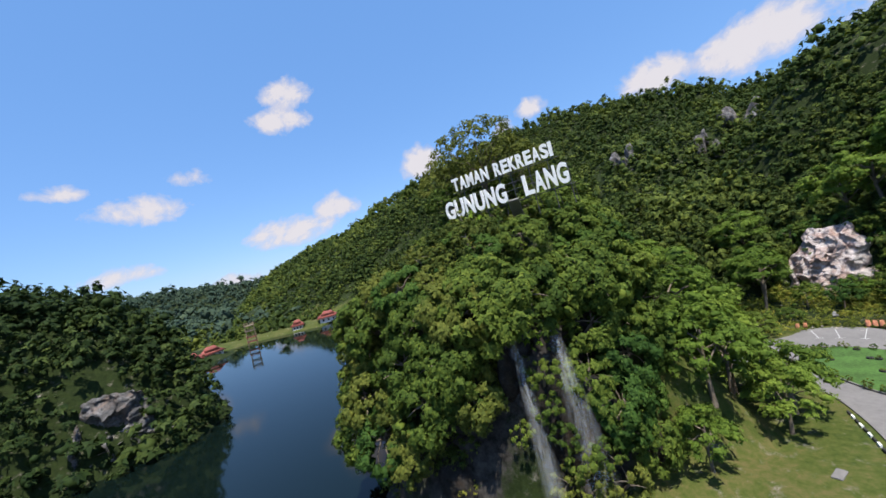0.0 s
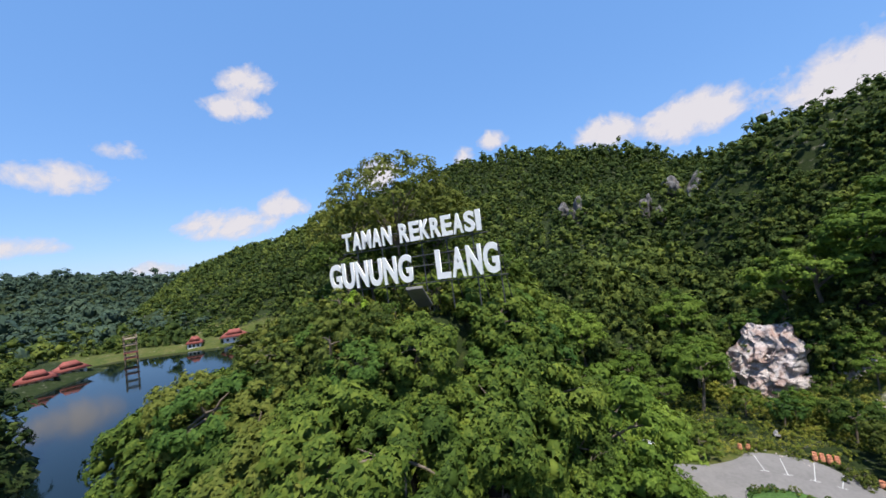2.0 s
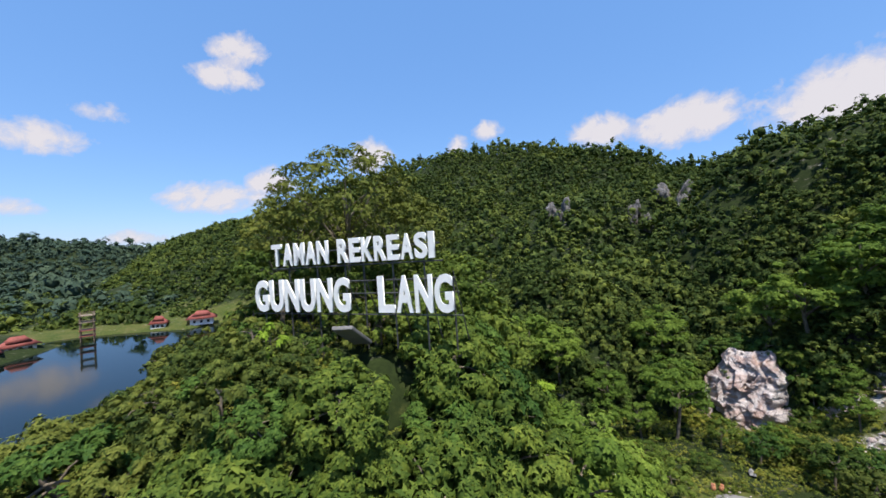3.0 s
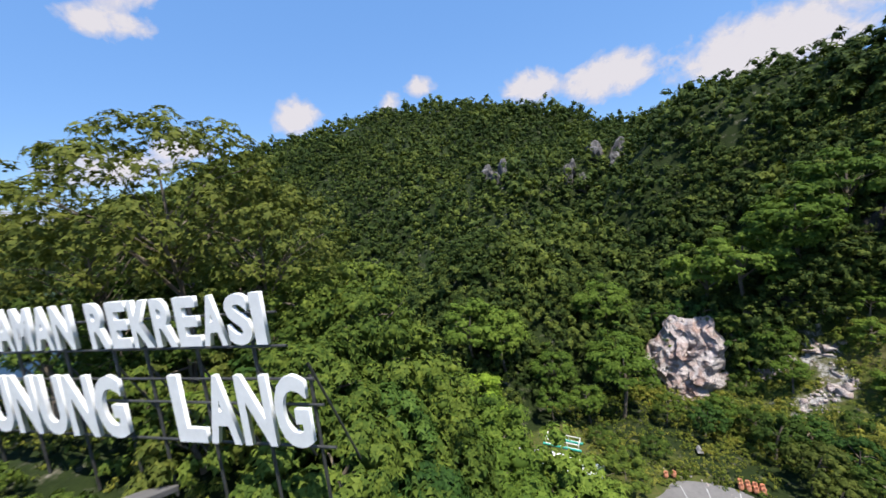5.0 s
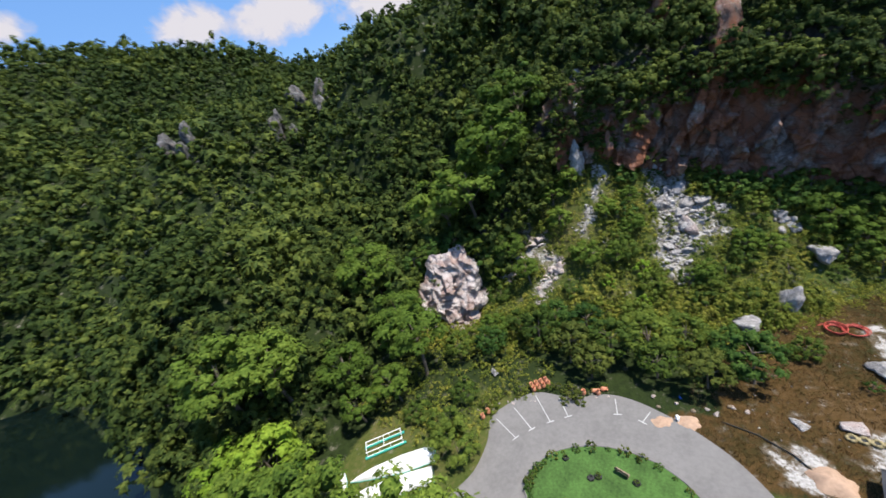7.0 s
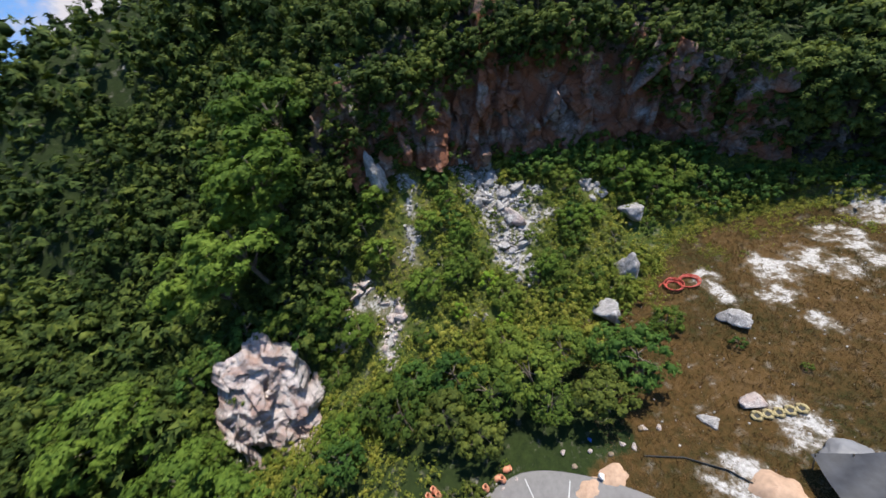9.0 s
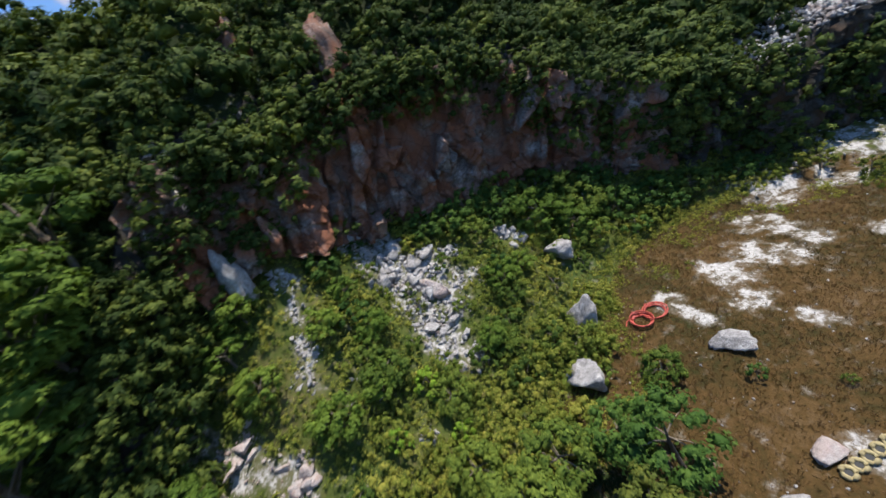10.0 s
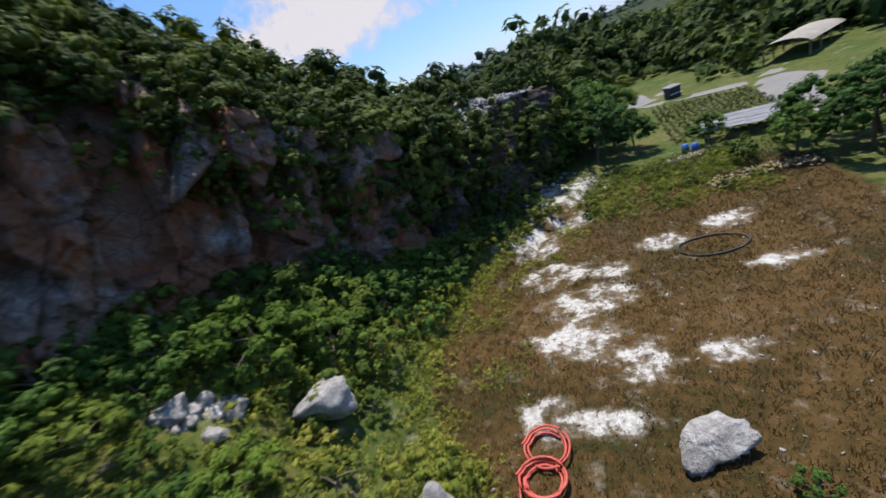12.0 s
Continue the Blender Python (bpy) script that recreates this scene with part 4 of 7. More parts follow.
for word, s0, s1, z0, hh in WORDS:
    units = sum(0.45 if c == "I" else 1.0 for c in word)
    pitch = (s1 - s0) / units
    s = s0
    for c in word:
        wd = pitch * (0.45 if c == "I" else 1.0)
        ob = part("letter", letter_mesh(c, wd * 0.9, hh, 0.15), None, sign)
        ob.location = (s + 0.03 * wd, -0.12, z0)
        s += wd


def bar(name, a, b, r, mat, parent):
    return part(name, tube_mesh(name, [a, b], r, mat, 6), None, parent)


for z0, s0, s1 in ((35.25, -0.4, 14.4), (36.4, -0.2, 14.2), (31.7, -2.4, 15.6), (33.2, -2.2, 15.4), (34.1, -1.6, 15.2)):
    bar("rail", (s0, 0.12, z0), (s1, 0.12, z0), 0.05, M_STEEL, sign)
for s0 in (-1.6, 1.2, 4.0, 6.6, 8.2, 10.6, 13.0, 15.0):
    bar("post", (s0, 0.2, 29.0 + 0.03 * s0), (s0, 0.2, 36.9 if -1 < s0 < 14 else 34.2), 0.06, M_STEEL, sign)
    bar("brace", (s0, 0.2, 34.6), (s0, 2.4, 29.6), 0.045, M_STEEL, sign)
bm = bmesh.new()
box(bm, (1.3, 4.2, 0.25), None, 0.04)
slab = part("concrete_slab", bm, M_CONCRETE)
slab.matrix_world = SM @ pose(8.6, -2.0, 30.7, -26, 0, 18)
tagged(slab, "sloping stained concrete slab below the hilltop letters", "slab")

# falling water and the rock behind it


def fall(top, out, drop, w0, w1, seed):
    rng2 = np.random.default_rng(seed)
    vs, qs, edge = [], [], []
    for k in range(4):
        a = rng2.uniform(-0.5, 0.5)
        n, m = 26, 7
        base = len(vs)
        for i in range(n):
            u = i / (n - 1)
            c = Vector(top) + Vector((out[0] * u ** 0.6, out[1] * u ** 0.6, -drop * u))
            w = w0 + (w1 - w0) * u
            for j in range(m):
                e = j / (m - 1) * 2 - 1
                vs.append((c.x + math.cos(a) * e * w + rng2.normal() * 0.02, c.y + math.sin(a) * e * w, c.z))
                edge.append((1 - abs(e) ** 1.5) * (0.9 - 0.45 * u) * min(1, u * 8 + 0.3))
        for i in range(n - 1):
            for j in range(m - 1):
                q = base + i * m + j
                qs.append((q, q + 1, q + m + 1, q + m))
    ob = new("waterfall", mesh_np("waterfall", vs, qs, None, M_SPRAY, dict(edge=edge), smooth=True))
    return tagged(ob, "thin white stream of water falling from the outcrop", "waterfall", "waterfalls on the outcrop")


fall((6.3, 38.4, 20.0), (0.7, -3.0), 21.0, 0.3, 1.5, 1)
fall((10.4, 38.6, 19.0), (1.2, -2.6), 20.0, 0.5, 2.2, 2)
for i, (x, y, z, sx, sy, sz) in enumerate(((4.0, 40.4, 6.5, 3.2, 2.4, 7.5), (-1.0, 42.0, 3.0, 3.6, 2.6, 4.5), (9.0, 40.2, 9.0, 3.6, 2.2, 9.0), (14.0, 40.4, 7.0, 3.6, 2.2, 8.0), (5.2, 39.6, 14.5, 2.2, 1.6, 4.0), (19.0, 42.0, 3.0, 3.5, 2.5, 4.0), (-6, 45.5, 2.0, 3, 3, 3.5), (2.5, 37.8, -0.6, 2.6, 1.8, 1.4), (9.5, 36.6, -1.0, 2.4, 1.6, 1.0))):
    make_rock("outcrop_rock", "wet limestone buttress of the outcrop, darkened as canopy shade", (x, y, z), (sx, sy, sz), 600 + i, M_WET_SHADED, 0.3 * i, 0.0, None, 22, "rocks of the outcrop")
for x, y, s, z in ((9.0, 37.4, 1.0, 8.5), (10.4, 37.2, 1.1, 6.0), (8.4, 37.4, 0.9, 4.0), (11.0, 36.8, 1.0, 3.2), (3.6, 37.6, 0.7, 2.0), (13.6, 37.6, 1.1, 10.5), (5.4, 38.0, 0.8, 9.5), (8.2, 37.6, 1.0, 11.5), (9.4, 37.4, 1.2, 1.5), (12.6, 37.2, 1.1, 6.0), (13.8, 37.4, 1.2, 2.5), (8.6, 37.6, 1.1, 14.5), (2.6, 38.4, 0.9, 13.5), (15.6, 38.4, 1.2, 7.0)):
    shrub(x, y, s, 0 if z > 4 else 2, z - 1.0, 0.7, -1.57)


def make_palm(seed):
    rng2 = np.random.default_rng(seed)
    ob = thing("palm", Matrix.Identity(4), "drooping palm with yellowing fronds at the water's edge", "palm", "palms at the waterside")
    part("trunk", tube_mesh("trunk", [(0, 0, -0.5), (0.1, 0, 2), (0.25, 0.1, 4.2)], [0.2, 0.16, 0.13], M_BARK), None, ob)
    for i in range(16):
        a = i * 2.4
        rise = rng2.uniform(0.1, 1.0)
        vs, qs = [], []
        n = 13
        for j in range(n):
            u = j / (n - 1)
            r = 3.0 * u
            c = Vector((0.25 + math.cos(a) * r, 0.1 + math.sin(a) * r, 4.2 + rise * 2.2 * u - 2.9 * u * u))
            side_ = Vector((-math.sin(a), math.cos(a), 0))
            w = 0.7 * math.sin(math.pi * (0.1 + 0.86 * u))
            for sg in (-1, 1):
                b = len(vs)
                t = c + side_ * sg * w + Vector((math.cos(a) * 0.25, math.sin(a) * 0.25, -0.28 * w))
                vs += [tuple(c), tuple(c + Vector((math.cos(a), math.sin(a), 0)) * 0.1), tuple(t)]
                qs.append((b, b + 1, b + 2))
            if j:
                b = len(vs)
                vs += [tuple(prev - side_ * 0.03), tuple(prev + side_ * 0.03), tuple(c + side_ * 0.02)]
                qs.append((b, b + 1, b + 2))
            prev = c
        part("frond", mesh_np("frond", vs, None, qs, M_LEAF_OLIVE), None, ob)
    return ob


palm = make_palm(5)
palm.matrix_world = stand(-8.0, 46.2, 0, 1.0, z=0.5)
copy_thing(palm, stand(-6.2, 44.8, 1.1, 0.8, z=0.0))
def rounded(pts, n=6):
    """A smooth closed outline through corner points."""
    out = []
    k = len(pts)
    for i in range(k):
        p0, p1, p2, p3 = (Vector((*pts[(i + d) % k], 0)) for d in (-1, 0, 1, 2))
        for j in range(n):
            t = j / n
            q = 0.5 * ((2 * p1) + (p2 - p0) * t + (2 * p0 - 5 * p1 + 4 * p2 - p3) * t * t + (3 * p1 - p0 - 3 * p2 + p3) * t ** 3)
            out.append((q.x, q.y))
    return out


OUTLINE = rounded([(47.5, 66.2), (52.6, 64.6), (57.0, 64.5), (61.2, 65.2), (66.2, 61.0), (66.6, 56.0), (68.2, 50.5), (66.6, 45.0), (62.8, 39.2), (58.0, 35.4), (50.5, 31.5), (42, 28.0), (36.5, 31.8), (39.6, 36.8), (42.2, 41.5), (44.2, 47.0), (44.2, 55.0), (42.5, 62.0)])

# ---- the quarry: cliff, scree, boulders, shrubs ----


def cliff_mesh(y0, y1, n, m, seed, mat_name, lift=1.5, cell=2.6, amp=1.5):
    """A rock wall along the cliff line, broken into tilted slabs."""
    rng2 = np.random.default_rng(seed)
    ys = np.linspace(y0, y1, n)
    xc, zb, zt = (np.interp(ys, CLIFF[:, 0], CLIFF[:, k]) for k in (1, 2, 3))
    S, U = np.meshgrid(ys, np.linspace(0, 1, m))
    XC, ZB, ZT = np.interp(S, ys, xc), np.interp(S, ys, zb) - 1.5, np.interp(S, ys, zt) + lift
    Z = ZB + (ZT - ZB) * U
    gx, gz = np.gradient(xc, ys), None
    p = np.stack([S.ravel(), Z.ravel()], 1)
    k = int((y1 - y0) * 22 / (cell * cell))
    c = np.stack([rng2.uniform(y0, y1, k), rng2.uniform(-1, 40, k)], 1)
    depth, tilt_y, tilt_z = rng2.uniform(-amp, amp, k), rng2.normal(size=k) * 0.25, rng2.normal(size=k) * 0.16
    off = np.zeros(len(p))
    near = np.zeros(len(p), int)
    joint = np.zeros(len(p))
    for i in range(0, len(p), 4000):
        q = p[i:i + 4000]
        d = ((q[:, None, 0] - c[None, :, 0]) * 1.0 + 0.35 * (q[:, None, 1] - c[None, :, 1])) ** 2 + (0.4 * (q[:, None, 1] - c[None, :, 1])) ** 2
        j = d.argmin(1)
        near[i:i + 4000] = j
        e = np.sqrt(np.partition(d, 1, axis=1)[:, :2])
        joint[i:i + 4000] = e[:, 1] - e[:, 0]
        off[i:i + 4000] = depth[j] + tilt_y[j] * (q[:, 0] - c[j, 0]) + tilt_z[j] * (q[:, 1] - c[j, 1])
    k2 = k * 7                                     # smaller breaks within the slabs
    c2 = np.stack([rng2.uniform(y0, y1, k2), rng2.uniform(-1, 40, k2)], 1)
    d2, t2 = rng2.uniform(-0.3, 0.3, k2) * amp, rng2.normal(size=k2) * 0.22
    wy = p + 0.5 * np.stack([fbm(np.stack([p[:, 0], p[:, 1], 0 * p[:, 0]], 1), 0.7, 2, 3.0), fbm(np.stack([p[:, 1], p[:, 0], 0 * p[:, 0]], 1), 0.7, 2, 4.0)], 1)
    for i in range(0, len(p), 1500):
        q = wy[i:i + 1500]
        j = (((q[:, None] - c2[None]) * np.array([1.0, 0.6])) ** 2).sum(2).argmin(1)
        off[i:i + 1500] += d2[j] + t2[j] * (q[:, 1] - c2[j, 1])
    off += 0.35 * fbm(np.stack([p[:, 0], p[:, 1], 0 * p[:, 0]], 1), 0.9, 4, seed) - 0.5 * smooth(0.22, 0.0, joint) * (rng2.uniform(size=k) < 0.6)[near]
    nrm = np.stack([-np.ones_like(xc), gx], 1)
    nrm /= np.linalg.norm(nrm, axis=1, keepdims=True)
    NX, NY = np.interp(S, ys, nrm[:, 0]).ravel(), np.interp(S, ys, nrm[:, 1]).ravel()
    back = (1 - U.ravel()) * -0.2 + 0.6 * U.ravel() ** 6
    off = np.maximum(off, -1.5) + 2.1 - 1.2 * back
    v = np.stack([XC.ravel() + NX * off, S.ravel() + NY * off, Z.ravel()], 1)
    i = np.arange(n * m).reshape(m, n)
    q = np.stack([i[:-1, :-1], i[1:, :-1], i[1:, 1:], i[:-1, 1:]], -1).reshape(-1, 4)
    return mesh_np("quarry_cliff", v, q, None, mat_name)


tagged(new("quarry_cliff", cliff_mesh(-2, 64, 420, 140, 3, M_CLIFF, 1.0, 3.3, 1.9)), "rust-stained brown and grey limestone cliff of the old quarry", "cliff", kind="structure")
# the shadow on this stretch lies in the stone's dark colour
tagged(new("quarry_cliff", cliff_mesh(-46, -1.5, 260, 80, 4, M_ROCK_SHADED, 0.4, 2.2, 1.3)), "shadow-dark blocky limestone cliff at the quarry's end", "cliff", kind="structure")

CLEAR = [(x, y, r * 0.9) for x, y, r in SCREE] + [(107.3, 57.1, 1.0), (84.6, 34.4, 2.4), (90.3, 28.8, 1.8), (97.5, 23.0, 2.0), (85.5, 79, 5.5), (99, 24, 1.0)]
rng = np.random.default_rng(21)
pl, sz = [], []
for x, y, r in SCREE:
    for i in range(int(44 * r * r / 2.2)):
        a, d = rng.uniform(0, 6.28), r * math.sqrt(rng.uniform(0, 1))
        px, py = x + math.cos(a) * d, y + math.sin(a) * d
        s = 0.08 + 0.34 * rng.uniform() ** 3 + (0.45 if x > 103 and rng.uniform() < 0.1 else 0)
        pl.append((px, py, 0.0))
        sz.append(s)
pl = np.array(pl)
pl[:, 2] = height(pl[:, 0], pl[:, 1]) + 0.1
sz = np.array(sz)
bare = fbm(pl, 0.7, 3, 2.0) > -0.25 - 0.4 * (sz > 0.4)
pl, sz = pl[bare], sz[bare]
pink = (pl[:, 1] > 60)
heap("scree", "pale grey broken limestone rubble on the quarry slope", pl[~pink], sz[~pink], M_ROCK, 2)
heap("scree", "pinkish broken limestone rubble on the quarry slope", pl[pink], sz[pink], M_ROCK_PINK, 3)
# larger blocks among the scree
for i in range(190):
    x, y, r = SCREE[i % len(SCREE)]
    px, py = x + rng.normal() * r * 0.5, y + rng.normal() * r * 0.5
    s = (0.35 + 0.95 * rng.uniform() ** 1.7) * (1.4 if x > 103 else 0.95) * (0.5 if r < 1.9 else 1.0)
    z = float(height(np.array([px]), np.array([py]))[0])
    make_rock("rock", "angular grey limestone block lying on the scree", (px, py, z + 0.25 * s), (s * 1.1, s * 0.85, s * 0.7), 700 + i, M_ROCK_PINK if py > 60 else M_ROCK, rng.uniform(0, 6), rng.uniform(-0.5, 0.5), ICO3, 7, "blocks on the scree", 0.0, 0.09)


def on_ground(x, y, up=0.0):
    return (x, y, float(height(np.array([x]), np.array([y]))[0]) + up)


make_rock("boulder", "large grey limestone boulder on the dry quarry floor", on_ground(77.9, 23.0, 0.7), (1.6, 1.2, 1.15), 41, M_ROCK, 0.3, 0.1, None, 9, "", -0.15, 0.09)
make_rock("boulder", "pale overgrown boulder at the edge of the scrub", on_ground(84.4, 34.4, 1.0), (2.8, 2.2, 2.3), 42, M_ROCK, 0.8, 0.1, None, 9, "", 0.0, 0.1)
make_rock("boulder", "pale upright boulder among the shrubs", on_ground(90.2, 28.8, 1.1), (2.3, 1.7, 2.8), 43, M_ROCK, 0.2, 0.25, None, 9, "", 0.0, 0.1)
make_rock("boulder", "pale rounded boulder standing above the shrubs", on_ground(98.7, 23.5, 1.2), (2.6, 2.1, 2.7), 44, M_ROCK, 0.5, 0.1, None, 9, "", 0.0, 0.1)
make_rock("boulder", "grey boulder half hidden by shrubs", on_ground(105.0, 27.6, 0.7), (1.2, 1.0, 1.1), 45, M_ROCK, 1.0, 0.1, None, 9, "", 0.0, 0.1)
make_rock("boulder", "grey boulder half hidden by shrubs", on_ground(102.8, 25.8, 0.6), (1.0, 0.8, 1.2), 46, M_ROCK, 2.0, 0.1, None, 9, "", 0.0, 0.1)
make_rock("boulder", "big pale slab lying in the scree", on_ground(102.2, 40.4, 0.9), (2.4, 1.5, 1.3), 47, M_ROCK_PINK, 0.4, 0.5, None, 9, "", 0.0, 0.1)
make_rock("boulder", "pale block at the top of the scree", on_ground(112.0, 41.5, 0.8), (1.4, 1.2, 1.6), 48, M_ROCK, 0.4, 0.1, None, 9, "", 0.0, 0.1)
make_rock("boulder", "small white boulder beside the parking bays", on_ground(68.8, 67.8, 0.4), (0.9, 0.7, 0.7), 49, M_ROCK, 0.4, 0.1, None, 9, "", 0.0, 0.1)
make_rock("rock_pinnacle", "tall pointed pale limestone pinnacle among the shrubs", (104.9, 58.8, 24.0), (2.5, 2.1, 5.2), 57, M_ROCK, 0.4, 0.1, None, 15, "", 0.6, 0.09)
for i, (x, y, z, s) in enumerate(((108.2, 58.6, 33.0, 2.1), (106.6, 53.0, 25.6, 2.0), (106.6, 63.0, 31.5, 1.7))):
    make_rock("rock_pinnacle", "weathered limestone spike with orange stains", (x, y, z), (s * 0.8, s * 0.65, s * 1.5), 52 + i, M_ROCK_PINK if i != 1 else M_CLIFF, (0.82, 1.4, 1.2)[i], 0.22, None, 11, "", 0.55, 0.1)
# the broken pink face over the parking place


def rock_wall(label, p0, p1, z0, z1, lean, seed, cell, amp, count, n=70, m=60, mat=M_ROCK_PINK):
    """A leaning face of broken slabs with a ragged edge."""
    rng2 = np.random.default_rng(seed)
    S, U = np.meshgrid(np.linspace(0, 1, n), np.linspace(0, 1, m))
    s, u = S.ravel(), U.ravel()
    a, b = np.array(p0, float), np.array(p1, float)
    d = (b - a) / np.linalg.norm(b - a)
    w, nrm = np.linalg.norm(b - a), np.array([d[1], -d[0]])
    if nrm @ np.array([-1, -1]) < 0:
        nrm = -nrm
    top = np.clip(np.minimum(s * 2.2, (1 - s) * 4.5) + 0.25, 0, 1) ** 0.7 * (0.86 + 0.04 * fbm(np.stack([s * w, 0 * s, 0 * s], 1), 0.5, 3, seed))
    z = z0 + (z1 - z0) * u * top
    k = int(w * (z1 - z0) / (cell * cell)) + 4
    c = np.stack([rng2.uniform(0, w, k), rng2.uniform(z0, z1, k)], 1)
    q = np.stack([s * w, z], 1)
    j = (((q[:, None] - c[None]) * np.array([1.0, 0.75])) ** 2).sum(2).argmin(1)
    off = rng2.uniform(-amp, amp, k)[j] + (rng2.normal(size=k) * 0.4)[j] * (q[:, 0] - c[j, 0]) + (rng2.normal(size=k) * 0.4)[j] * (q[:, 1] - c[j, 1])
    p3 = np.stack([q[:, 0], q[:, 1], 0 * s], 1)
    c2 = np.stack([rng2.uniform(0, w, k * 6), rng2.uniform(z0, z1, k * 6)], 1)
    j2 = (((q[:, None] + 0.3 * fbm(p3, 1.1, 2, 7.0)[:, None, None] - c2[None]) * np.array([0.7, 1.2])) ** 2).sum(2).argmin(1)
    off += rng2.uniform(-0.25, 0.25, k * 6)[j2] + (rng2.normal(size=k * 6) * 0.3)[j2] * (q[:, 1] - c2[j2, 1])
    ledge = (q[:, 1] / 3.1 + 0.22 * q[:, 0] / 3.1 + 0.5 * fbm(p3, 0.35, 3, seed + 5)) % 1.0
    off += 0.4 * np.abs(ledge - 0.35)
    off += 0.55 * fbm(p3, 0.28, 2, seed + 2) + 0.3 * fbm(p3, 1.3, 4, seed)
    edge = np.clip(np.minimum(np.minimum(s, 1 - s) * 5, (1 - u) * 4), 0, 1)
    off = off + lean * (1 - u) ** 0.8 - 1.0 * (1 - edge) ** 2 * (0.4 + u)
    along = s * w + 1.3 * fbm(np.stack([0 * z, z, s], 1), 0.3, 3, seed + 9) * (1 - edge * 0.7)
    xy = a + np.outer(along, d) + off[:, None] * nrm
    i = np.arange(n * m).reshape(m, n)
    f = np.stack([i[:-1, :-1], i[:-1, 1:], i[1:, 1:], i[1:, :-1]], -1).reshape(-1, 4)
    ob = thing("rock_outcrop", Matrix.Translation((*((a + b) / 2), z0)), label, "rock")
    back = Vector(((a + b) / 2).tolist() + [z0])
    part("face", mesh_np("face", np.stack([xy[:, 0], xy[:, 1], z], 1) - np.array(back), f, None, mat, smooth=True), None, ob)
    blocks = []
    for c_ in range(7):                          # broken blocks that lie against it
        v, t = hull(seed * 50 + c_, 10)
        blocks.append(mesh_np("block", v * (1 + 0.06 * rng2.normal(size=(len(v), 1))) * np.array((1.0, 0.8, 0.62)), None, t, mat))
    for c_ in range(count):
        s_, u_ = rng2.uniform(0.04, 0.96), rng2.uniform(0, 1) ** 0.8
        h_ = math.sin(math.pi * (0.03 + 0.94 * s_)) ** 0.6 * 0.86
        q_ = a + d * s_ * w + nrm * (lean * (1 - u_) + 0.15 - 0.3 * rng2.uniform() - 1.3 * max(0, abs(2 * s_ - 1) - 0.5) - 1.6 * max(0, u_ - 0.8))
        r_ = (0.3 + 1.05 * rng2.uniform() ** 2.4) * (1.15 - 0.3 * u_)
        bl = part("block", blocks[c_ % 7], None, ob)
        bl.matrix_local = Matrix.Translation(Vector((q_[0], q_[1], z0 + (z1 - z0) * u_ * h_)) - back) @ Euler(rng2.uniform(-0.7, 0.7, 3) + np.array([0, 0, 3 * rng2.normal()])).to_matrix().to_4x4() @ Matrix.Diagonal((r_ * 1.2, r_, r_ * rng2.uniform(0.5, 1.0), 1))
    return ob


rock_wall("broken pinkish-white limestone face with fresh fractures", (81.0, 88.0), (88.4, 75.4), -0.8, 16.0, 6.5, 5, 2.4, 0.4, 22, 140, 120)
rock_wall("low broken pinkish limestone face among shrubs", (88.5, 72.5), (98.5, 66.5), 0.0, 10.5, 3.0, 6, 1.6, 1.0, 70, 100, 80)
pl = np.array([(79.0 + rng.normal() * 1.8, 79.0 + rng.normal() * 3.0, 0.0) for i in range(260)])
pl[:, 2] = height(pl[:, 0], pl[:, 1]) + 0.1
heap("scree", "pinkish rubble at the foot of the broken face", pl, 0.12 + 0.3 * rng.uniform(size=260) ** 2, M_ROCK_PINK, 5)
for x, y, s, z in ((88.8, 73.4, 1.5, 6), (89.6, 75.2, 1.8, 8), (80.6, 90.4, 1.6, 5), (84.0, 89.0, 1.8, 10.5), (91.0, 78.4, 1.9, 10.5), (89.4, 81.8, 1.9, 12), (87.4, 85.6, 1.9, 12), (89.4, 74.0, 1.3, 3), (79.4, 90.4, 1.5, 1.5), (92.0, 70.2, 1.1, 6), (96.0, 68.6, 1.2, 8)):
    shrub(x, y, s, 0 if s < 1.7 else 1, z)
FACE_GROWTH = ((84.4, 89.6, 7.0, 0.8), (88.0, 84.8, 8.8, 0.85), (90.4, 79.8, 8.5, 0.85), (80.2, 90.0, 0.5, 0.95), (90.0, 75.2, 3.0, 0.85), (86.6, 72.6, 0.0, 0.85), (78.0, 88.0, -0.3, 0.75), (81.0, 90.4, 5.0, 0.8), (86.0, 87.0, 10.0, 0.75), (90.0, 77.6, 9.6, 0.8), (76.6, 83.6, -1.6, 0.5))
# crags in the upper wood
for i, (x, y, r) in enumerate(CRAGS):
    for j in range(3):
        a = j * 2.1 + i
        px, py = x + math.cos(a) * r * 0.45 - 2, y + math.sin(a) * r * 0.55 - 3
        g = float(height(np.array([px]), np.array([py]))[0])
        make_rock("crag", "grey weathered limestone crag rising out of the wood", (px, py, g + 2.4), (r * 0.5, r * 0.5, 3.2 + r * rng.uniform(0.2, 0.5)), 80 + 5 * i + j, M_CRAG, a, 0.1, None, 13, "crags in the wood", 0.35, 0.16)
for i, (x, y, z, sx, sy, sz) in enumerate(((118.2, 34, 40.0, 2.6, 3.8, 5.6), (122.0, 44.5, 46, 2.6, 3.0, 5.0))):
    make_rock("crag", "grey and rusty crag standing out of the growth above the cliff", (x, y, z), (sx, sy, sz), 180 + i, M_CLIFF, 0.9, 0.3, None, 34, "crags above the cliff", 0.2, 0.13)
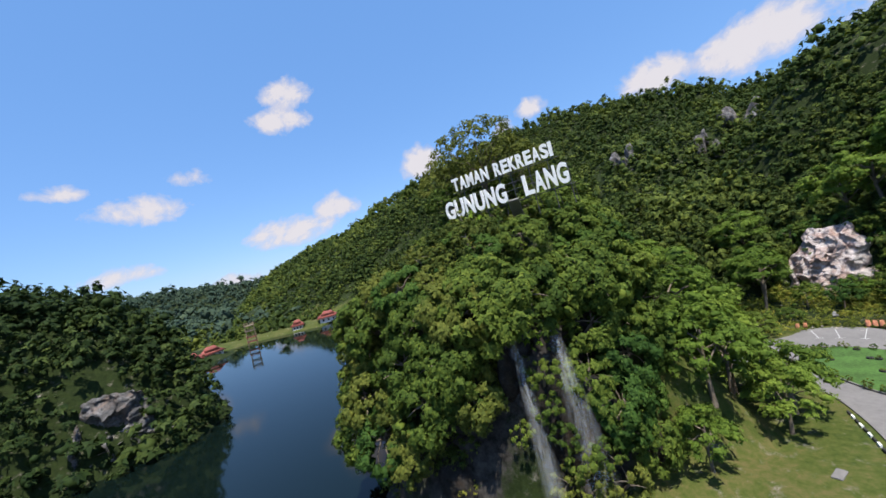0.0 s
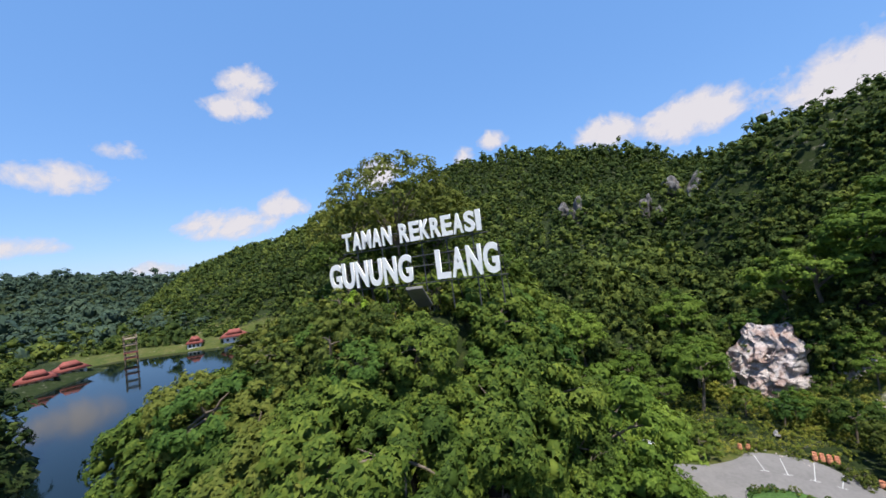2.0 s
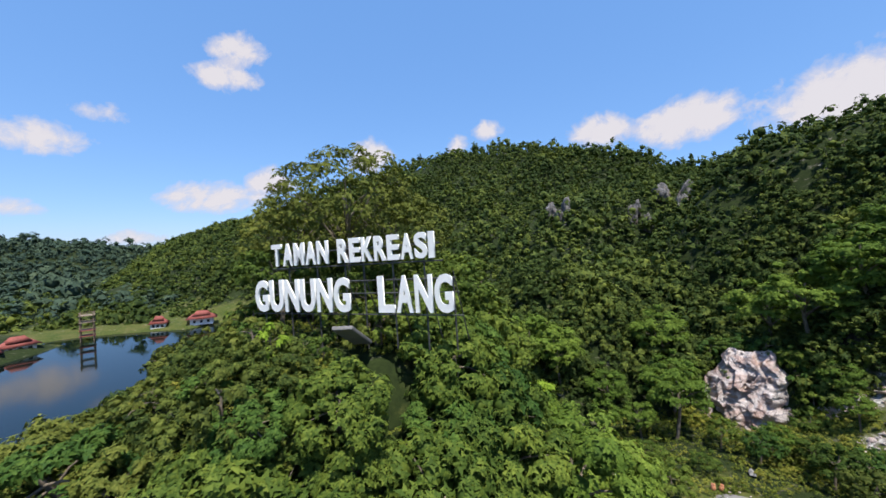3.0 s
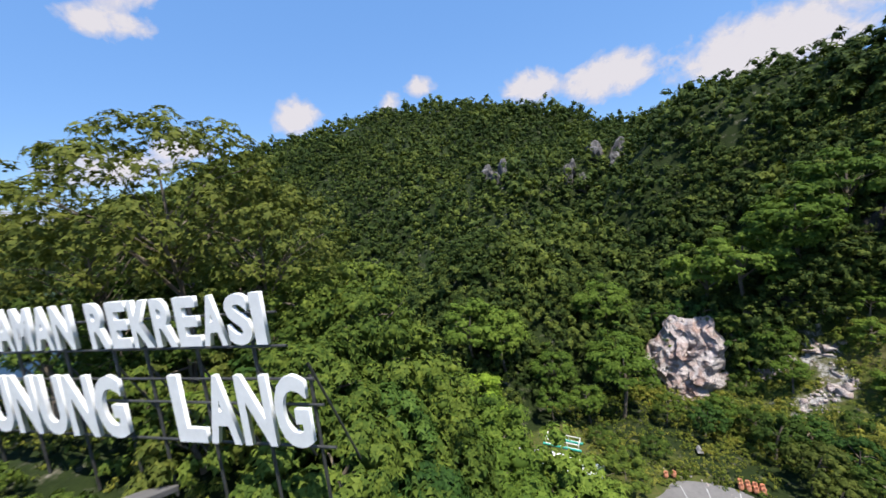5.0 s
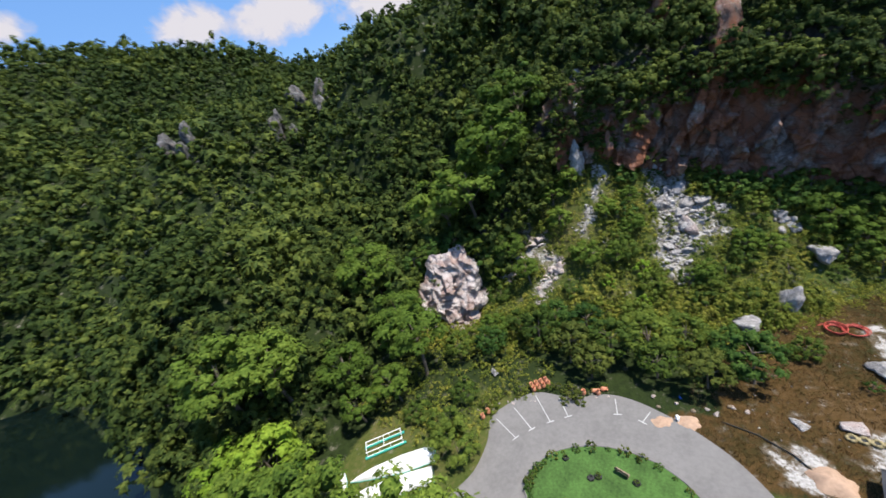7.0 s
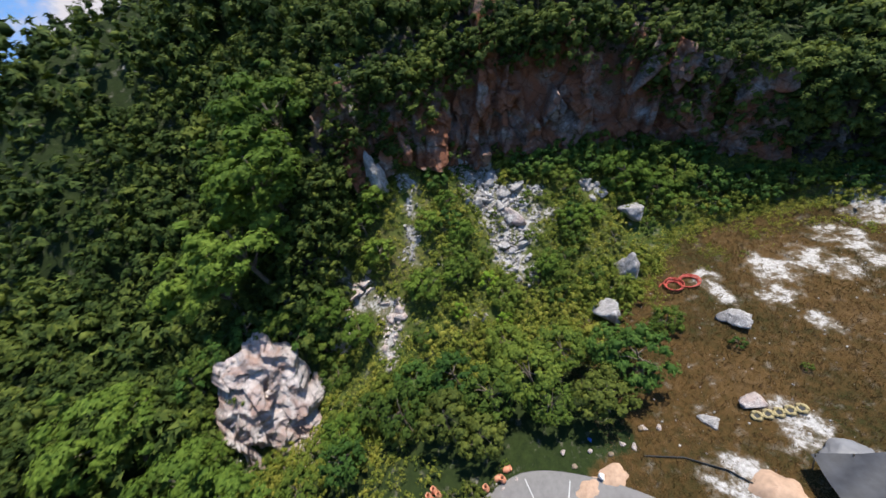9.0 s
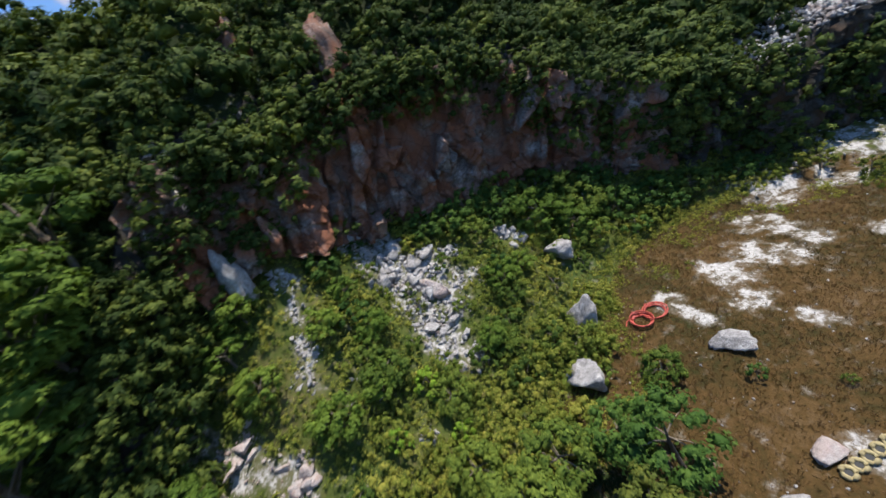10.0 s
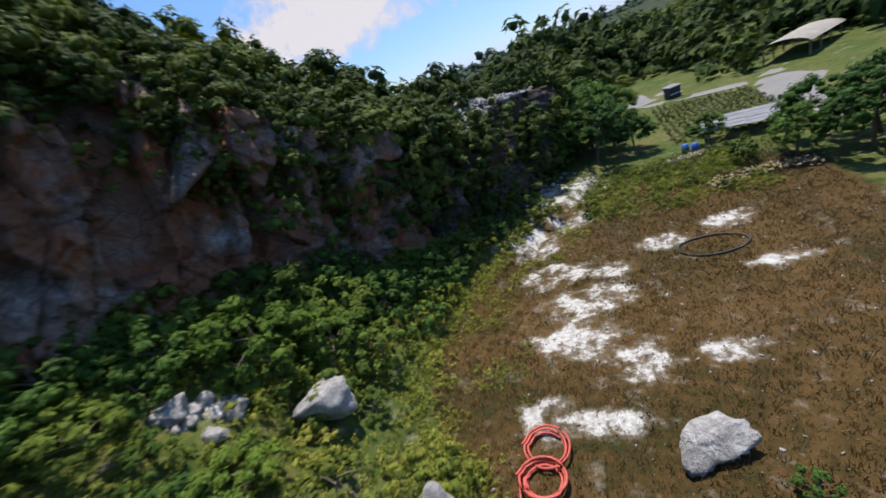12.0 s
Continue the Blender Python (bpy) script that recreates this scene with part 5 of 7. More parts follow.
# rubble on the brink at the quarry's end
pl = np.array([(float(np.interp(y_, CLIFF[:, 0], CLIFF[:, 1])) + rng.uniform(0.2, 8.5), y_, 0.0) for y_ in rng.uniform(-33, -13, 700)])
pl[:, 2] = height(pl[:, 0], pl[:, 1]) + 0.15 + 0.5 * rng.uniform(size=700)
heap("rubble_heap", "heap of pale broken stone on top of the cliff", pl, 0.2 + 0.5 * rng.uniform(size=700) ** 2, M_ROCK, 6)
pl = np.array([(x, y, 0.0) for x, y in zip(rng.uniform(78, 93, 900), rng.uniform(-26, 4, 900)) if np.interp(y, CLIFF[:, 0], CLIFF[:, 1]) - x > 0.3 and np.interp(y, CLIFF[:, 0], CLIFF[:, 1]) - x < 8 * rng.uniform() + 2])
pl[:, 2] = height(pl[:, 0], pl[:, 1]) + 0.05
heap("rubble", "loose grey stones at the foot of the dark cliff", pl, 0.1 + 0.45 * rng.uniform(size=len(pl)) ** 3, M_ROCK, 7)
pl = np.array([(rng.uniform(62, 90), rng.uniform(-8, 36), 0.0) for i in range(520)])
pl[:, 2] = height(pl[:, 0], pl[:, 1]) + 0.02
heap("stones", "small pale stones strewn over the dry ground", pl, 0.05 + 0.16 * rng.uniform(size=520) ** 3, M_ROCK, 8)

# scrub on the slope under the cliff, and growth hanging on the cliff
SCRUB = [crown(920 + i, 1.3, 0.9, 9, 520, 0.15, ICO1, ("round", "layered")[i % 2], 0.42, 0.6, 0.45, (0.18, 0.4), 0.9) for i in range(7)]
BUSH = [crown(930 + i, 2.1, 1.6, 14, 1500, 0.19, ICO1, ("round", "layered")[i % 2], 0.55, 0.4, 0.65, (0.2, 0.38), 0.8) for i in range(5)]
HERB = [crown(935 + i, 0.9, 0.5, 4, 190, 0.22, None, "round", 0.24, 0.8, 0.3, (0.25, 0.55), 1.0) for i in range(6)]
HANG = [crown(940 + i, 1.9, 1.7, 9, 430, 0.27, None, ("round", "layered")[i % 2], 0.5, 0.4, 0.7) for i in range(6)]


def scrub(name, label, pl, smin, smax, seed, templates=SCRUB, mat=M_SCRUB, tone=0.5):
    rng2 = np.random.default_rng(seed)
    k = len(pl)
    s = smin + (smax - smin) * rng2.uniform(0, 1, k) ** 1.8
    t = np.clip(tone + 0.36 * rng2.normal(size=k) + 0.3 * fbm(pl, 0.15, 2, 3.0), 0, 1)
    return tagged(new(name, joined(templates, pl, np.stack([s, s * rng2.uniform(0.8, 1.3, k)], 1), rng2.uniform(0, 6.28, k), t, name, mat)), label, "scrub", kind="stuff")


gx, gy = jitter_grid(74, 116, -10, 90, 1.5, rng)
xcs, xfs = np.interp(gy, CLIFF[:, 0], CLIFF[:, 1]), np.interp(gy, CLIFF[:, 0], CLIFF[:, 4])
ok = (gx < xcs - 0.6) & (gx > xfs - np.where(gy > 32, 4.0, 0.0)) & ~inside(gx, gy, FOOT)
for a_, b_, r_ in CLEAR:
    ok &= np.hypot(gx - a_, gy - b_) > r_ + 0.45
ok &= (gy > 22) | (gx > xfs + 3) | (rng.uniform(size=len(gx)) < 0.45)
pl = np.stack([gx[ok], gy[ok], height(gx[ok], gy[ok]) + 0.35], 1)
pick = rng.uniform(size=len(pl)) + 0.35 * fbm(pl, 0.28, 3, 4.0)
scrub("scrub", "feathery green and olive scrub under the quarry cliff", pl[(pick >= 0.42) & (pick < 0.86)], 0.75, 1.8, 1)
scrub("undergrowth", "low olive weeds and grass under the quarry cliff", pl[pick < 0.42], 0.8, 1.5, 11, HERB, M_SCRUB, 0.75)
scrub("bushes", "dense green bushes under the quarry cliff", pl[pick >= 0.86], 0.7, 1.3, 12, BUSH, M_SCRUB, 0.36)
gx, gy = jitter_grid(78, 116, -8, 74, 1.15, rng)
xcs, xfs = np.interp(gy, CLIFF[:, 0], CLIFF[:, 1]), np.interp(gy, CLIFF[:, 0], CLIFF[:, 4])
ok = (gx < xcs - 0.4) & (gx > xfs) & ~inside(gx, gy, FOOT)
for a_, b_, r_ in CLEAR:
    ok &= np.hypot(gx - a_, gy - b_) > r_ * 0.95
pl = np.stack([gx[ok], gy[ok], height(gx[ok], gy[ok]) + 0.15], 1)
scrub("undergrowth", "rank olive grass and weeds between the bushes", pl, 0.6, 1.25, 15, HERB, M_SCRUB, 0.6)
gx, gy = rng.uniform(64, 82, 330), rng.uniform(-21, -6, 330)
pl = np.stack([gx, gy, height(gx, gy) + 0.15], 1)
scrub("undergrowth", "fresh green weeds on the bank below the gardens", pl, 0.7, 1.5, 16, HERB, M_SCRUB, 0.3)
gx, gy = jitter_grid(56, 84, 61, 92, 2.1, rng)
ok = ~inside(gx, gy, OUTLINE) & (gx + gy > 124) & ~inside(gx, gy, FOOT) & ~inside(gx, gy, PINK)
pl = np.stack([gx[ok], gy[ok], height(gx[ok], gy[ok]) + 0.3], 1)
scrub("scrub", "tangled green undergrowth below the hill", pl, 0.7, 1.5, 2)
pl = []
for i in range(1500):
    y = rng.uniform(-48, 84)
    xc_, zb_, zt_ = (float(np.interp(y, CLIFF[:, 0], CLIFF[:, k])) for k in (1, 2, 3))
    u = rng.uniform(0.0, 1.12)
    bare = (1.6 if y > 14 else 0.7) * math.exp(-((y - 31) / 20) ** 2 - ((u - 0.3) / 0.5) ** 2) + 0.7 * math.exp(-((y - 9) / 8) ** 2 - ((u - 0.12) / 0.26) ** 2) + 0.75 * math.exp(-((y + 16) / 9) ** 2 - ((u - 0.35) / 0.4) ** 2)
    if rng.uniform() < bare * 1.25 or (-33 < y < -13 and u > 0.75) or (y > 74 and y < 83):
        continue
    if any(abs(y - py_) < 1.6 and abs(zb_ + (zt_ - zb_) * u - pz_) < 4 for py_, pz_ in ((58.8, 26), (58.6, 34), (53, 30), (63, 34), (34, 40))):
        continue
    pl.append((xc_ - rng.uniform(0.9, 3.4), y + rng.uniform(-0.4, 0.4), zb_ + (zt_ - zb_) * u))
scrub("cliff_growth", "dark creepers and bushes hanging on the quarry cliff", np.array(pl), 0.7, 1.8, 3, HANG, M_FOREST, 0.6)
pl = np.array([(rng.uniform(-14, 30), rng.uniform(40, 68), 0.0) for i in range(500)])
rk = np.hypot((pl[:, 0] - KNOB[0]) / KNOB[2], (pl[:, 1] - KNOB[1]) / KNOB[3])
fs = (pl[:, 0] - SIGN_O.x) * SIGN_N.x + (pl[:, 1] - SIGN_O.y) * SIGN_N.y
pl = pl[(rk < 1.0) & (np.abs(fs) > 1.0)]
pl[:, 2] = height(pl[:, 0], pl[:, 1]) + 0.15
scrub("scrub", "low green scrub on top of the outcrop", pl, 0.6, 1.0, 4)
pl = np.array([(rng.uniform(-6, 22), rng.uniform(38, 56), 0.0) for i in range(520)])
rk = np.hypot((pl[:, 0] - KNOB[0]) / KNOB[2], (pl[:, 1] - KNOB[1]) / KNOB[3])
fs = (pl[:, 0] - SIGN_O.x) * SIGN_N.x + (pl[:, 1] - SIGN_O.y) * SIGN_N.y
pl = pl[(rk < 0.99) & (fs > 3.6)]
pl[:, 2] = height(pl[:, 0], pl[:, 1]) + 0.3
scrub("bushes", "dense green bushes on the brow of the outcrop below the letters", pl, 0.5, 0.95, 24, BUSH, M_FOREST, 0.75)
gy = rng.uniform(-14, 40, 1500)                   # weeds where the scrub thins out over the floor
gx = np.interp(gy, CLIFF[:, 0], CLIFF[:, 4]) + 2.0 - 9.0 * rng.uniform(size=1500) ** 1.6
ok = np.ones(1500, bool)
for a_, b_, c_, d_ in CHALK:
    ok &= np.hypot((gx - a_) / c_, (gy - b_) / d_) > 0.9
ok &= (np.hypot(gx - 77.9, gy - 23) > 2.4) & (np.hypot(gx - 85.7, gy - 24) > 3.0)
ok &= fbm(np.stack([gx, gy, 0 * gx], 1), 0.3, 3, 9.0) > -0.15
pl = np.stack([gx[ok], gy[ok], height(gx[ok], gy[ok]) + 0.1], 1)
scrub("undergrowth", "yellowish weeds thinning out over the quarry floor", pl, 0.35, 0.95, 14, HERB, M_SCRUB, 0.85)
# dry grass on the quarry floor
N = 21000
gx, gy = rng.uniform(58, 96, N), rng.uniform(-20, 42, N)
xfs = np.interp(gy, CLIFF[:, 0], CLIFF[:, 4])
ok = (gx < xfs + 5) & ~inside(gx, gy, OUTLINE) & (gx > 60 + 0.0 * gy)
for a_, b_, c_, d_ in CHALK:
    ok &= (np.hypot((gx - a_) / c_, (gy - b_) / d_) > 0.95) | (rng.uniform(size=N) < 0.12)
gx, gy = gx[ok], gy[ok]
gz = height(gx, gy)
blades = [leaf_quads(np.stack([rng.normal(size=7) * 0.16, rng.normal(size=7) * 0.16, rng.uniform(0.02, 0.12, 7)], 1), unit(rand_dirs(7, rng) * np.array([1, 1, 0.3]) + np.array([0, 0, 0.25])), 0.22, rng, -1.6, 0.16) for i in range(6)]
blades = [(v, np.zeros((0, 4), int), q) for v, q in blades]
tone = np.clip(0.55 - 0.5 * fbm(np.stack([gx, gy, gz], 1), 0.22, 3, 2.0) + 0.15 * rng.normal(size=len(gx)) - 0.4 * smooth(xfs[ok] - 3, xfs[ok] + 2, gx), 0, 1)
tagged(new("dry_grass", joined(blades, np.stack([gx, gy, gz], 1), rng.uniform(0.6, 1.5, (len(gx), 2)), rng.uniform(0, 6, len(gx)), tone, "dry_grass", M_GRASSY)), "tufts of dry brown and green grass on the quarry floor", "grass", kind="stuff")
for x, y, s, k in ((107.3, 18.3, 2.1, 0), (104.5, 16.5, 1.7, 0), (109.5, 23, 1.8, 0), (104.0, 21.5, 1.5, 0), (101.5, 12.5, 1.5, 0), (100, 20.5, 1.6, 0), (98.5, 17, 1.5, 0), (104.5, 37.5, 0.9, 0), (101, 44, 0.8, 2), (106.5, 46.5, 1.0, 0), (98.5, 39.2, 0.8, 0), (110.5, 46, 0.9, 1), (103.4, 43.5, 0.6, 0), (97, 46.5, 0.9, 0), (100, 32, 1.2, 1), (94, 36, 1.3, 0), (92, 41, 1.2, 0), (95, 28, 1.1, 2), (88, 39, 1.3, 0), (90, 33.5, 1.1, 0), (93, 47.5, 1.2, 3), (97, 51.5, 1.2, 0), (92, 56.5, 1.3, 0), (101, 50.5, 1.3, 1), (87, 58.5, 1.3, 0), (103, 30.5, 1.0, 0), (101.5, 16, 1.6, 0), (97, 12, 1.3, 1), (100, 9, 1.3, 1), (96, 5.5, 1.2, 1), (103.5, 12.5, 1.5, 1), (94.5, -0.5, 1.0, 0), (92, -6, 1.0, 1), (86.5, -8.5, 0.9, 2), (82.0, -9.0, 0.75, 2), (74.8, 24.8, 0.5, 1), (87.5, 47.2, 0.9, 3), (89.5, 53, 1.0, 3), (83.5, 33.2, 0.9, 0), (97, 22, 0.9, 0), (70.5, 21.5, 0.35, 0)):
    shrub(x, y, s, k)

# trees at the foot of the slope and round the parking place
big = make_tree("tree", "round dark green tree beside the parking place", "tree", 560, 7.4, 3.5, 3.2, 28, 4400, 0.24, M_LEAF, "trees by the parking place", stem=0.18)
bigd = make_tree("tree", "dense dark tree beside the quarry track", "tree", 561, 7.2, 3.4, 3.2, 28, 4400, 0.23, M_LEAF_DARK, "trees by the parking place", stem=0.18)
pale = make_tree("tree", "pale-leaved tree beside the parking place", "tree", 562, 7.0, 3.3, 3.0, 28, 3800, 0.27, M_LEAF_OLIVE, "trees by the parking place", stem=0.16)
big.matrix_world, bigd.matrix_world, pale.matrix_world = stand(76.0, 46.5, 0.4), stand(73.8, 35.2, 0), stand(73.6, 57.0, 1.0, 0.95)
for ob, x, y, s in ((pale, 71.9, 40.0, 0.9), (bigd, 77.5, 37.0, 0.8), (big, 78.5, 42.0, 0.85), (big, 75.5, 51.5, 0.95), (pale, 70.8, 53.6, 0.8), (bigd, 79.5, 55, 0.9), (bigd, 80.5, 61, 0.85), (big, 76.5, 62.5, 0.9), (big, 79.0, 66.5, 0.7), (bigd, 73.0, 70.0, 0.8), (big, 83.0, 48.0, 0.7), (big, 72.6, 45.5, 0.75),
                    (bigd, 73.5, 90, 1.0), (big, 71, 75, 0.7)):
    copy_thing(ob, stand(x, y, rng.uniform(0, 6), s))
for ob, x, y, s in ((foot, 104.2, 21.4, 0.8), (foot, 101.4, 18.0, 0.62), (big, 106.5, 17.0, 0.95), (big, 103.0, 14.0, 0.9), (bigd, 100.4, 11.4, 0.9), (bigd, 98.0, 6.2, 0.85), (big, 95.8, 2.0, 0.7), (bigd, 108.0, 24.5, 0.8), (bigd, 105.0, 11.0, 0.9), (bigd, 92.8, -3.5, 0.6), (big, 80.0, 29.4, 0.55), (bigd, 106.5, 27.5, 0.6), (foot, 99.0, 29.5, 0.4), (big, 96.5, 33.0, 0.6), (big, 92.5, 38.0, 0.6), (foot, 99.5, 49.5, 0.5), (big, 95.0, 50.5, 0.8), (big, 90.5, 46.5, 0.7), (bigd, 107.0, 50.5, 0.7), (bigd, 109.8, 29.0, 0.8), (bigd, 108.8, 32.5, 0.8), (big, 106.0, 30.5, 0.6), (bigd, 110.0, 36.0, 0.7), (bigd, 111.0, 26.0, 0.6)):
    copy_thing(ob, stand(x, y, rng.uniform(0, 6), s, z=on_ground(x, y)[2] - (2.3 if ob is not foot else 3.4) * s))
for x, y, s in ((79.6, -26.5, 1.25), (76.5, -30.5, 1.2), (83.2, -29.5, 1.15), (74.0, -28.5, 0.9), (85.6, -25.5, 0.8), (80, -34, 1.3)):
    copy_thing(bigd, stand(x, y, rng.uniform(0, 6), s))
for x, y, s in ((103.7, 60.5, 0.5), (101.6, 63.6, 0.55), (97.3, 61.8, 0.5), (100.1, 53.7, 0.45), (103.7, 50.0, 0.4), (92.2, 56.7, 0.55), (93.8, 51.7, 0.45), (98.5, 32.8, 0.45), (93.1, 38.8, 0.4)):
    copy_thing(foot, stand(x, y, rng.uniform(0, 6), s, z=on_ground(x, y)[2] - 2.0 * s))
for x, y, z, s in FACE_GROWTH:
    copy_thing(big, stand(x, y, rng.uniform(0, 6), s, z=z))
wood = make_tree("tree", "large bright green tree between the boats and the hill", "tree", 565, 13.0, 5.6, 4.8, 40, 7000, 0.34, M_LEAF_FRESH, "trees below the hill", "layered", stem=0.3, limbs=8)
wood.matrix_world = stand(66.5, 79.5, 0.2)
for x, y, s in ((59.5, 88.5, 0.8), (72.5, 86.5, 0.95), (51, 93, 1.0), (46, 96.5, 1.1), (77, 94, 1.1), (94.5, 77.5, 1.25), (98.5, 71, 1.2), (104, 69, 1.2), (91.5, 70.5, 0.6), (100, 76, 1.3), (93, 84, 1.2), (88, 66.5, 0.45), (76, 70.5, 0.45), (60, 80.5, 0.55), (55, 84, 0.5)):
    copy_thing(wood, stand(x, y, rng.uniform(0, 6), s))
lime = make_tree("lime_tree", "vivid lime-green tree on the lake shore", "tree", 570, 9.5, 5.0, 3.6, 32, 6500, 0.29, M_LEAF_LIME, "", "layered", stem=0.2, limbs=7)
lime.matrix_world = stand(42.6, 88.2, 0.2)
copy_thing(lime, stand(39.5, 93.5, 1.2, 0.75))
lot_bush = make_tree("shrub", "broad feathery shrub beside the parking place", "shrub", 572, 3.8, 3.4, 1.8, 20, 2600, 0.3, M_LEAF, "", "layered", 0.35, stem=0.08)
lot_bush.matrix_world = stand(54.0, 67.2, 0.3)
copy_thing(lot_bush, stand(57.6, 70.5, 1.5, 0.8))
copy_thing(lot_bush, stand(63.5, 70.5, 2.5, 0.7))
copy_thing(lot_bush, stand(58.5, 76.0, 2.5, 0.7))

# ---- road, parking bays and the green in their midst ----


def sheet(name, outline, z, thick, mat):
    """A flat slab with a given outline."""
    bm = bmesh.new()
    top = [bm.verts.new((x, y, z)) for x, y in outline]
    bm.faces.new(top)
    r = bmesh.ops.extrude_face_region(bm, geom=list(bm.faces))
    for v in r["geom"]:
        if isinstance(v, bmesh.types.BMVert):
            v.co.z -= thick
    bmesh.ops.recalc_face_normals(bm, faces=bm.faces)
    me = bpy.data.meshes.new(name)
    bm.to_mesh(me)
    bm.free()
    me.materials.append(mat)
    return me



tagged(new("road", sheet("road", OUTLINE, 0.16, 0.5, M_CONCRETE)), "pale concrete loop road with a parking place", "road", kind="structure")
GREEN = rounded([(52.4, 58.2), (55.2, 57.8), (58.2, 55.4), (60.0, 50.4), (59.2, 45.0), (55.8, 41.0), (51.0, 39.8), (48.2, 43.5), (48.4, 50.0), (50.0, 55.5)])
M_GRASS = plain("island_grass", (0.055, 0.115, 0.025), 0.95, 0.28, 3.0, 0.0, 0.6)
tagged(new("lawn", sheet("lawn", GREEN, 0.34, 0.3, M_GRASS)), "oval green lawn enclosed by the road", "lawn", kind="structure")
pts = [Vector((x, y, 0.3)) for x, y in GREEN]
kerb = tube_mesh("kerb", pts + pts[:2], 0.11, M_CONCRETE, 5)
tagged(new("kerb", kerb), "low concrete kerb round the oval lawn", "kerb", kind="structure")


def stripe(a, b, w=0.14):
    a, b = Vector((*a, 0)), Vector((*b, 0))
    d = (b - a).normalized()
    s = Vector((-d.y, d.x, 0)) * w / 2
    me = mesh_np("bay_line", [(*(p + sg * s).xy, 0.166) for p, sg in ((a, 1), (a, -1), (b, -1), (b, 1))], [(0, 1, 2, 3)], None, M_LINE)
    return tagged(new("bay_line", me), "white painted line of a parking bay", "road marking", "parking bay lines")


for a, b in (((58.4, 61.1), (60.6, 64.6)), ((60.2, 59.5), (63.0, 62.8)), ((61.9, 57.5), (65.8, 60.5)), ((63.3, 55.5), (66.0, 57.2)), ((65.1, 49.8), (67.6, 50.3)), ((64.6, 47.0), (66.4, 46.2))):
    stripe(a, b, 0.11)
    m_ = Vector((b[0] - a[0], b[1] - a[1])).normalized()
    stripe((a[0] - m_.y * 0.5, a[1] + m_.x * 0.5), (a[0] + m_.y * 0.5, a[1] - m_.x * 0.5), 0.14)


def make_pot():
    ob = thing("plant_pot", Matrix.Identity(4), "orange pottery urn standing in a row", "pot", "row of orange urns")
    prof = [(0.0, 0.0), (0.22, 0.0), (0.33, 0.25), (0.3, 0.55), (0.2, 0.72), (0.27, 0.8), (0.22, 0.8), (0.15, 0.7)]
    bm = bmesh.new()
    vs = [[bm.verts.new((r * math.cos(a * 0.5236), r * math.sin(a * 0.5236), z)) for a in range(12)] for r, z in prof[1:]]
    for i in range(len(vs) - 1):
        for a in range(12):
            bm.faces.new((vs[i][a], vs[i][(a + 1) % 12], vs[i + 1][(a + 1) % 12], vs[i + 1][a]))
    bm.faces.new(vs[0][::-1])
    part("body", bm, M_TERRA, ob)
    part("rim", tube_mesh("rim", [(0.25 * math.cos(a * 0.5236), 0.25 * math.sin(a * 0.5236), 0.8) for a in range(14)], 0.035, M_TERRA, 5), None, ob)
    return ob


pot = make_pot()
pd, pn = Vector((1.7, -2.0, 0)).normalized(), Vector((2.0, 1.7, 0)).normalized()
for i in range(4):
    for j in range(2):
        p = Vector((66.6, 60.9, 0.16)) + pd * i * 0.75 + pn * j * 0.8
        if i == 0 and j == 0:
            pot.matrix_world = Matrix.Translation(p)
        else:
            copy_thing(pot, Matrix.Translation(p))
for x, y in ((67.5, 54.2), (68.3, 53.3), (68.9, 52.2), (67.9, 52.4), (61.2, 66.0), (60.2, 66.4)):
    copy_thing(pot, Matrix.Translation((x, y, 0.15)) @ Matrix.Rotation(1.3 if x > 68 else 0, 4, "X"))
for i in range(46):                              # weeds and stones along the edge of the bays
    u = i / 45
    x, y = 60.5 + 8 * u + rng.normal() * 0.5, 67.2 - 17 * u + 4 * math.sin(3.1 * u) + rng.normal() * 0.7
    if rng.uniform() < 0.45:
        shrub(x + 0.8, y + 0.8, rng.uniform(0.2, 0.45), int(rng.choice([0, 2])))
    else:
        s = rng.uniform(0.15, 0.4)
        make_rock("stone", "rough stone at the edge of the parking place", (x, y, 0.12), (s, s * 0.8, s * 0.6), 900 + i, M_ROCK_PINK, u * 9, 0, ICO2, 10, "edge stones")
for x, y, s in ((66.0, 56.0, 0.6), (66.6, 55.0, 0.5), (66.0, 54.4, 0.45), (67.2, 55.6, 0.6)):
    shrub(x, y, s, 2)


def make_tyre(label, mat, grp):
    ob = thing("tyre_planter", Matrix.Identity(4), label, "tyre", grp)
    ring = [(0.28 * math.cos(a * 0.4488), 0.28 * math.sin(a * 0.4488), 0.12) for a in range(16)]
    part("tyre", tube_mesh("tyre", ring, 0.12, mat, 8), None, ob)
    bm = bmesh.new()
    bmesh.ops.create_circle(bm, cap_ends=True, segments=14, radius=0.24)
    for v in bm.verts:
        v.co.z = 0.12
    part("soil", bm, M_RUBBER, ob)
    return ob


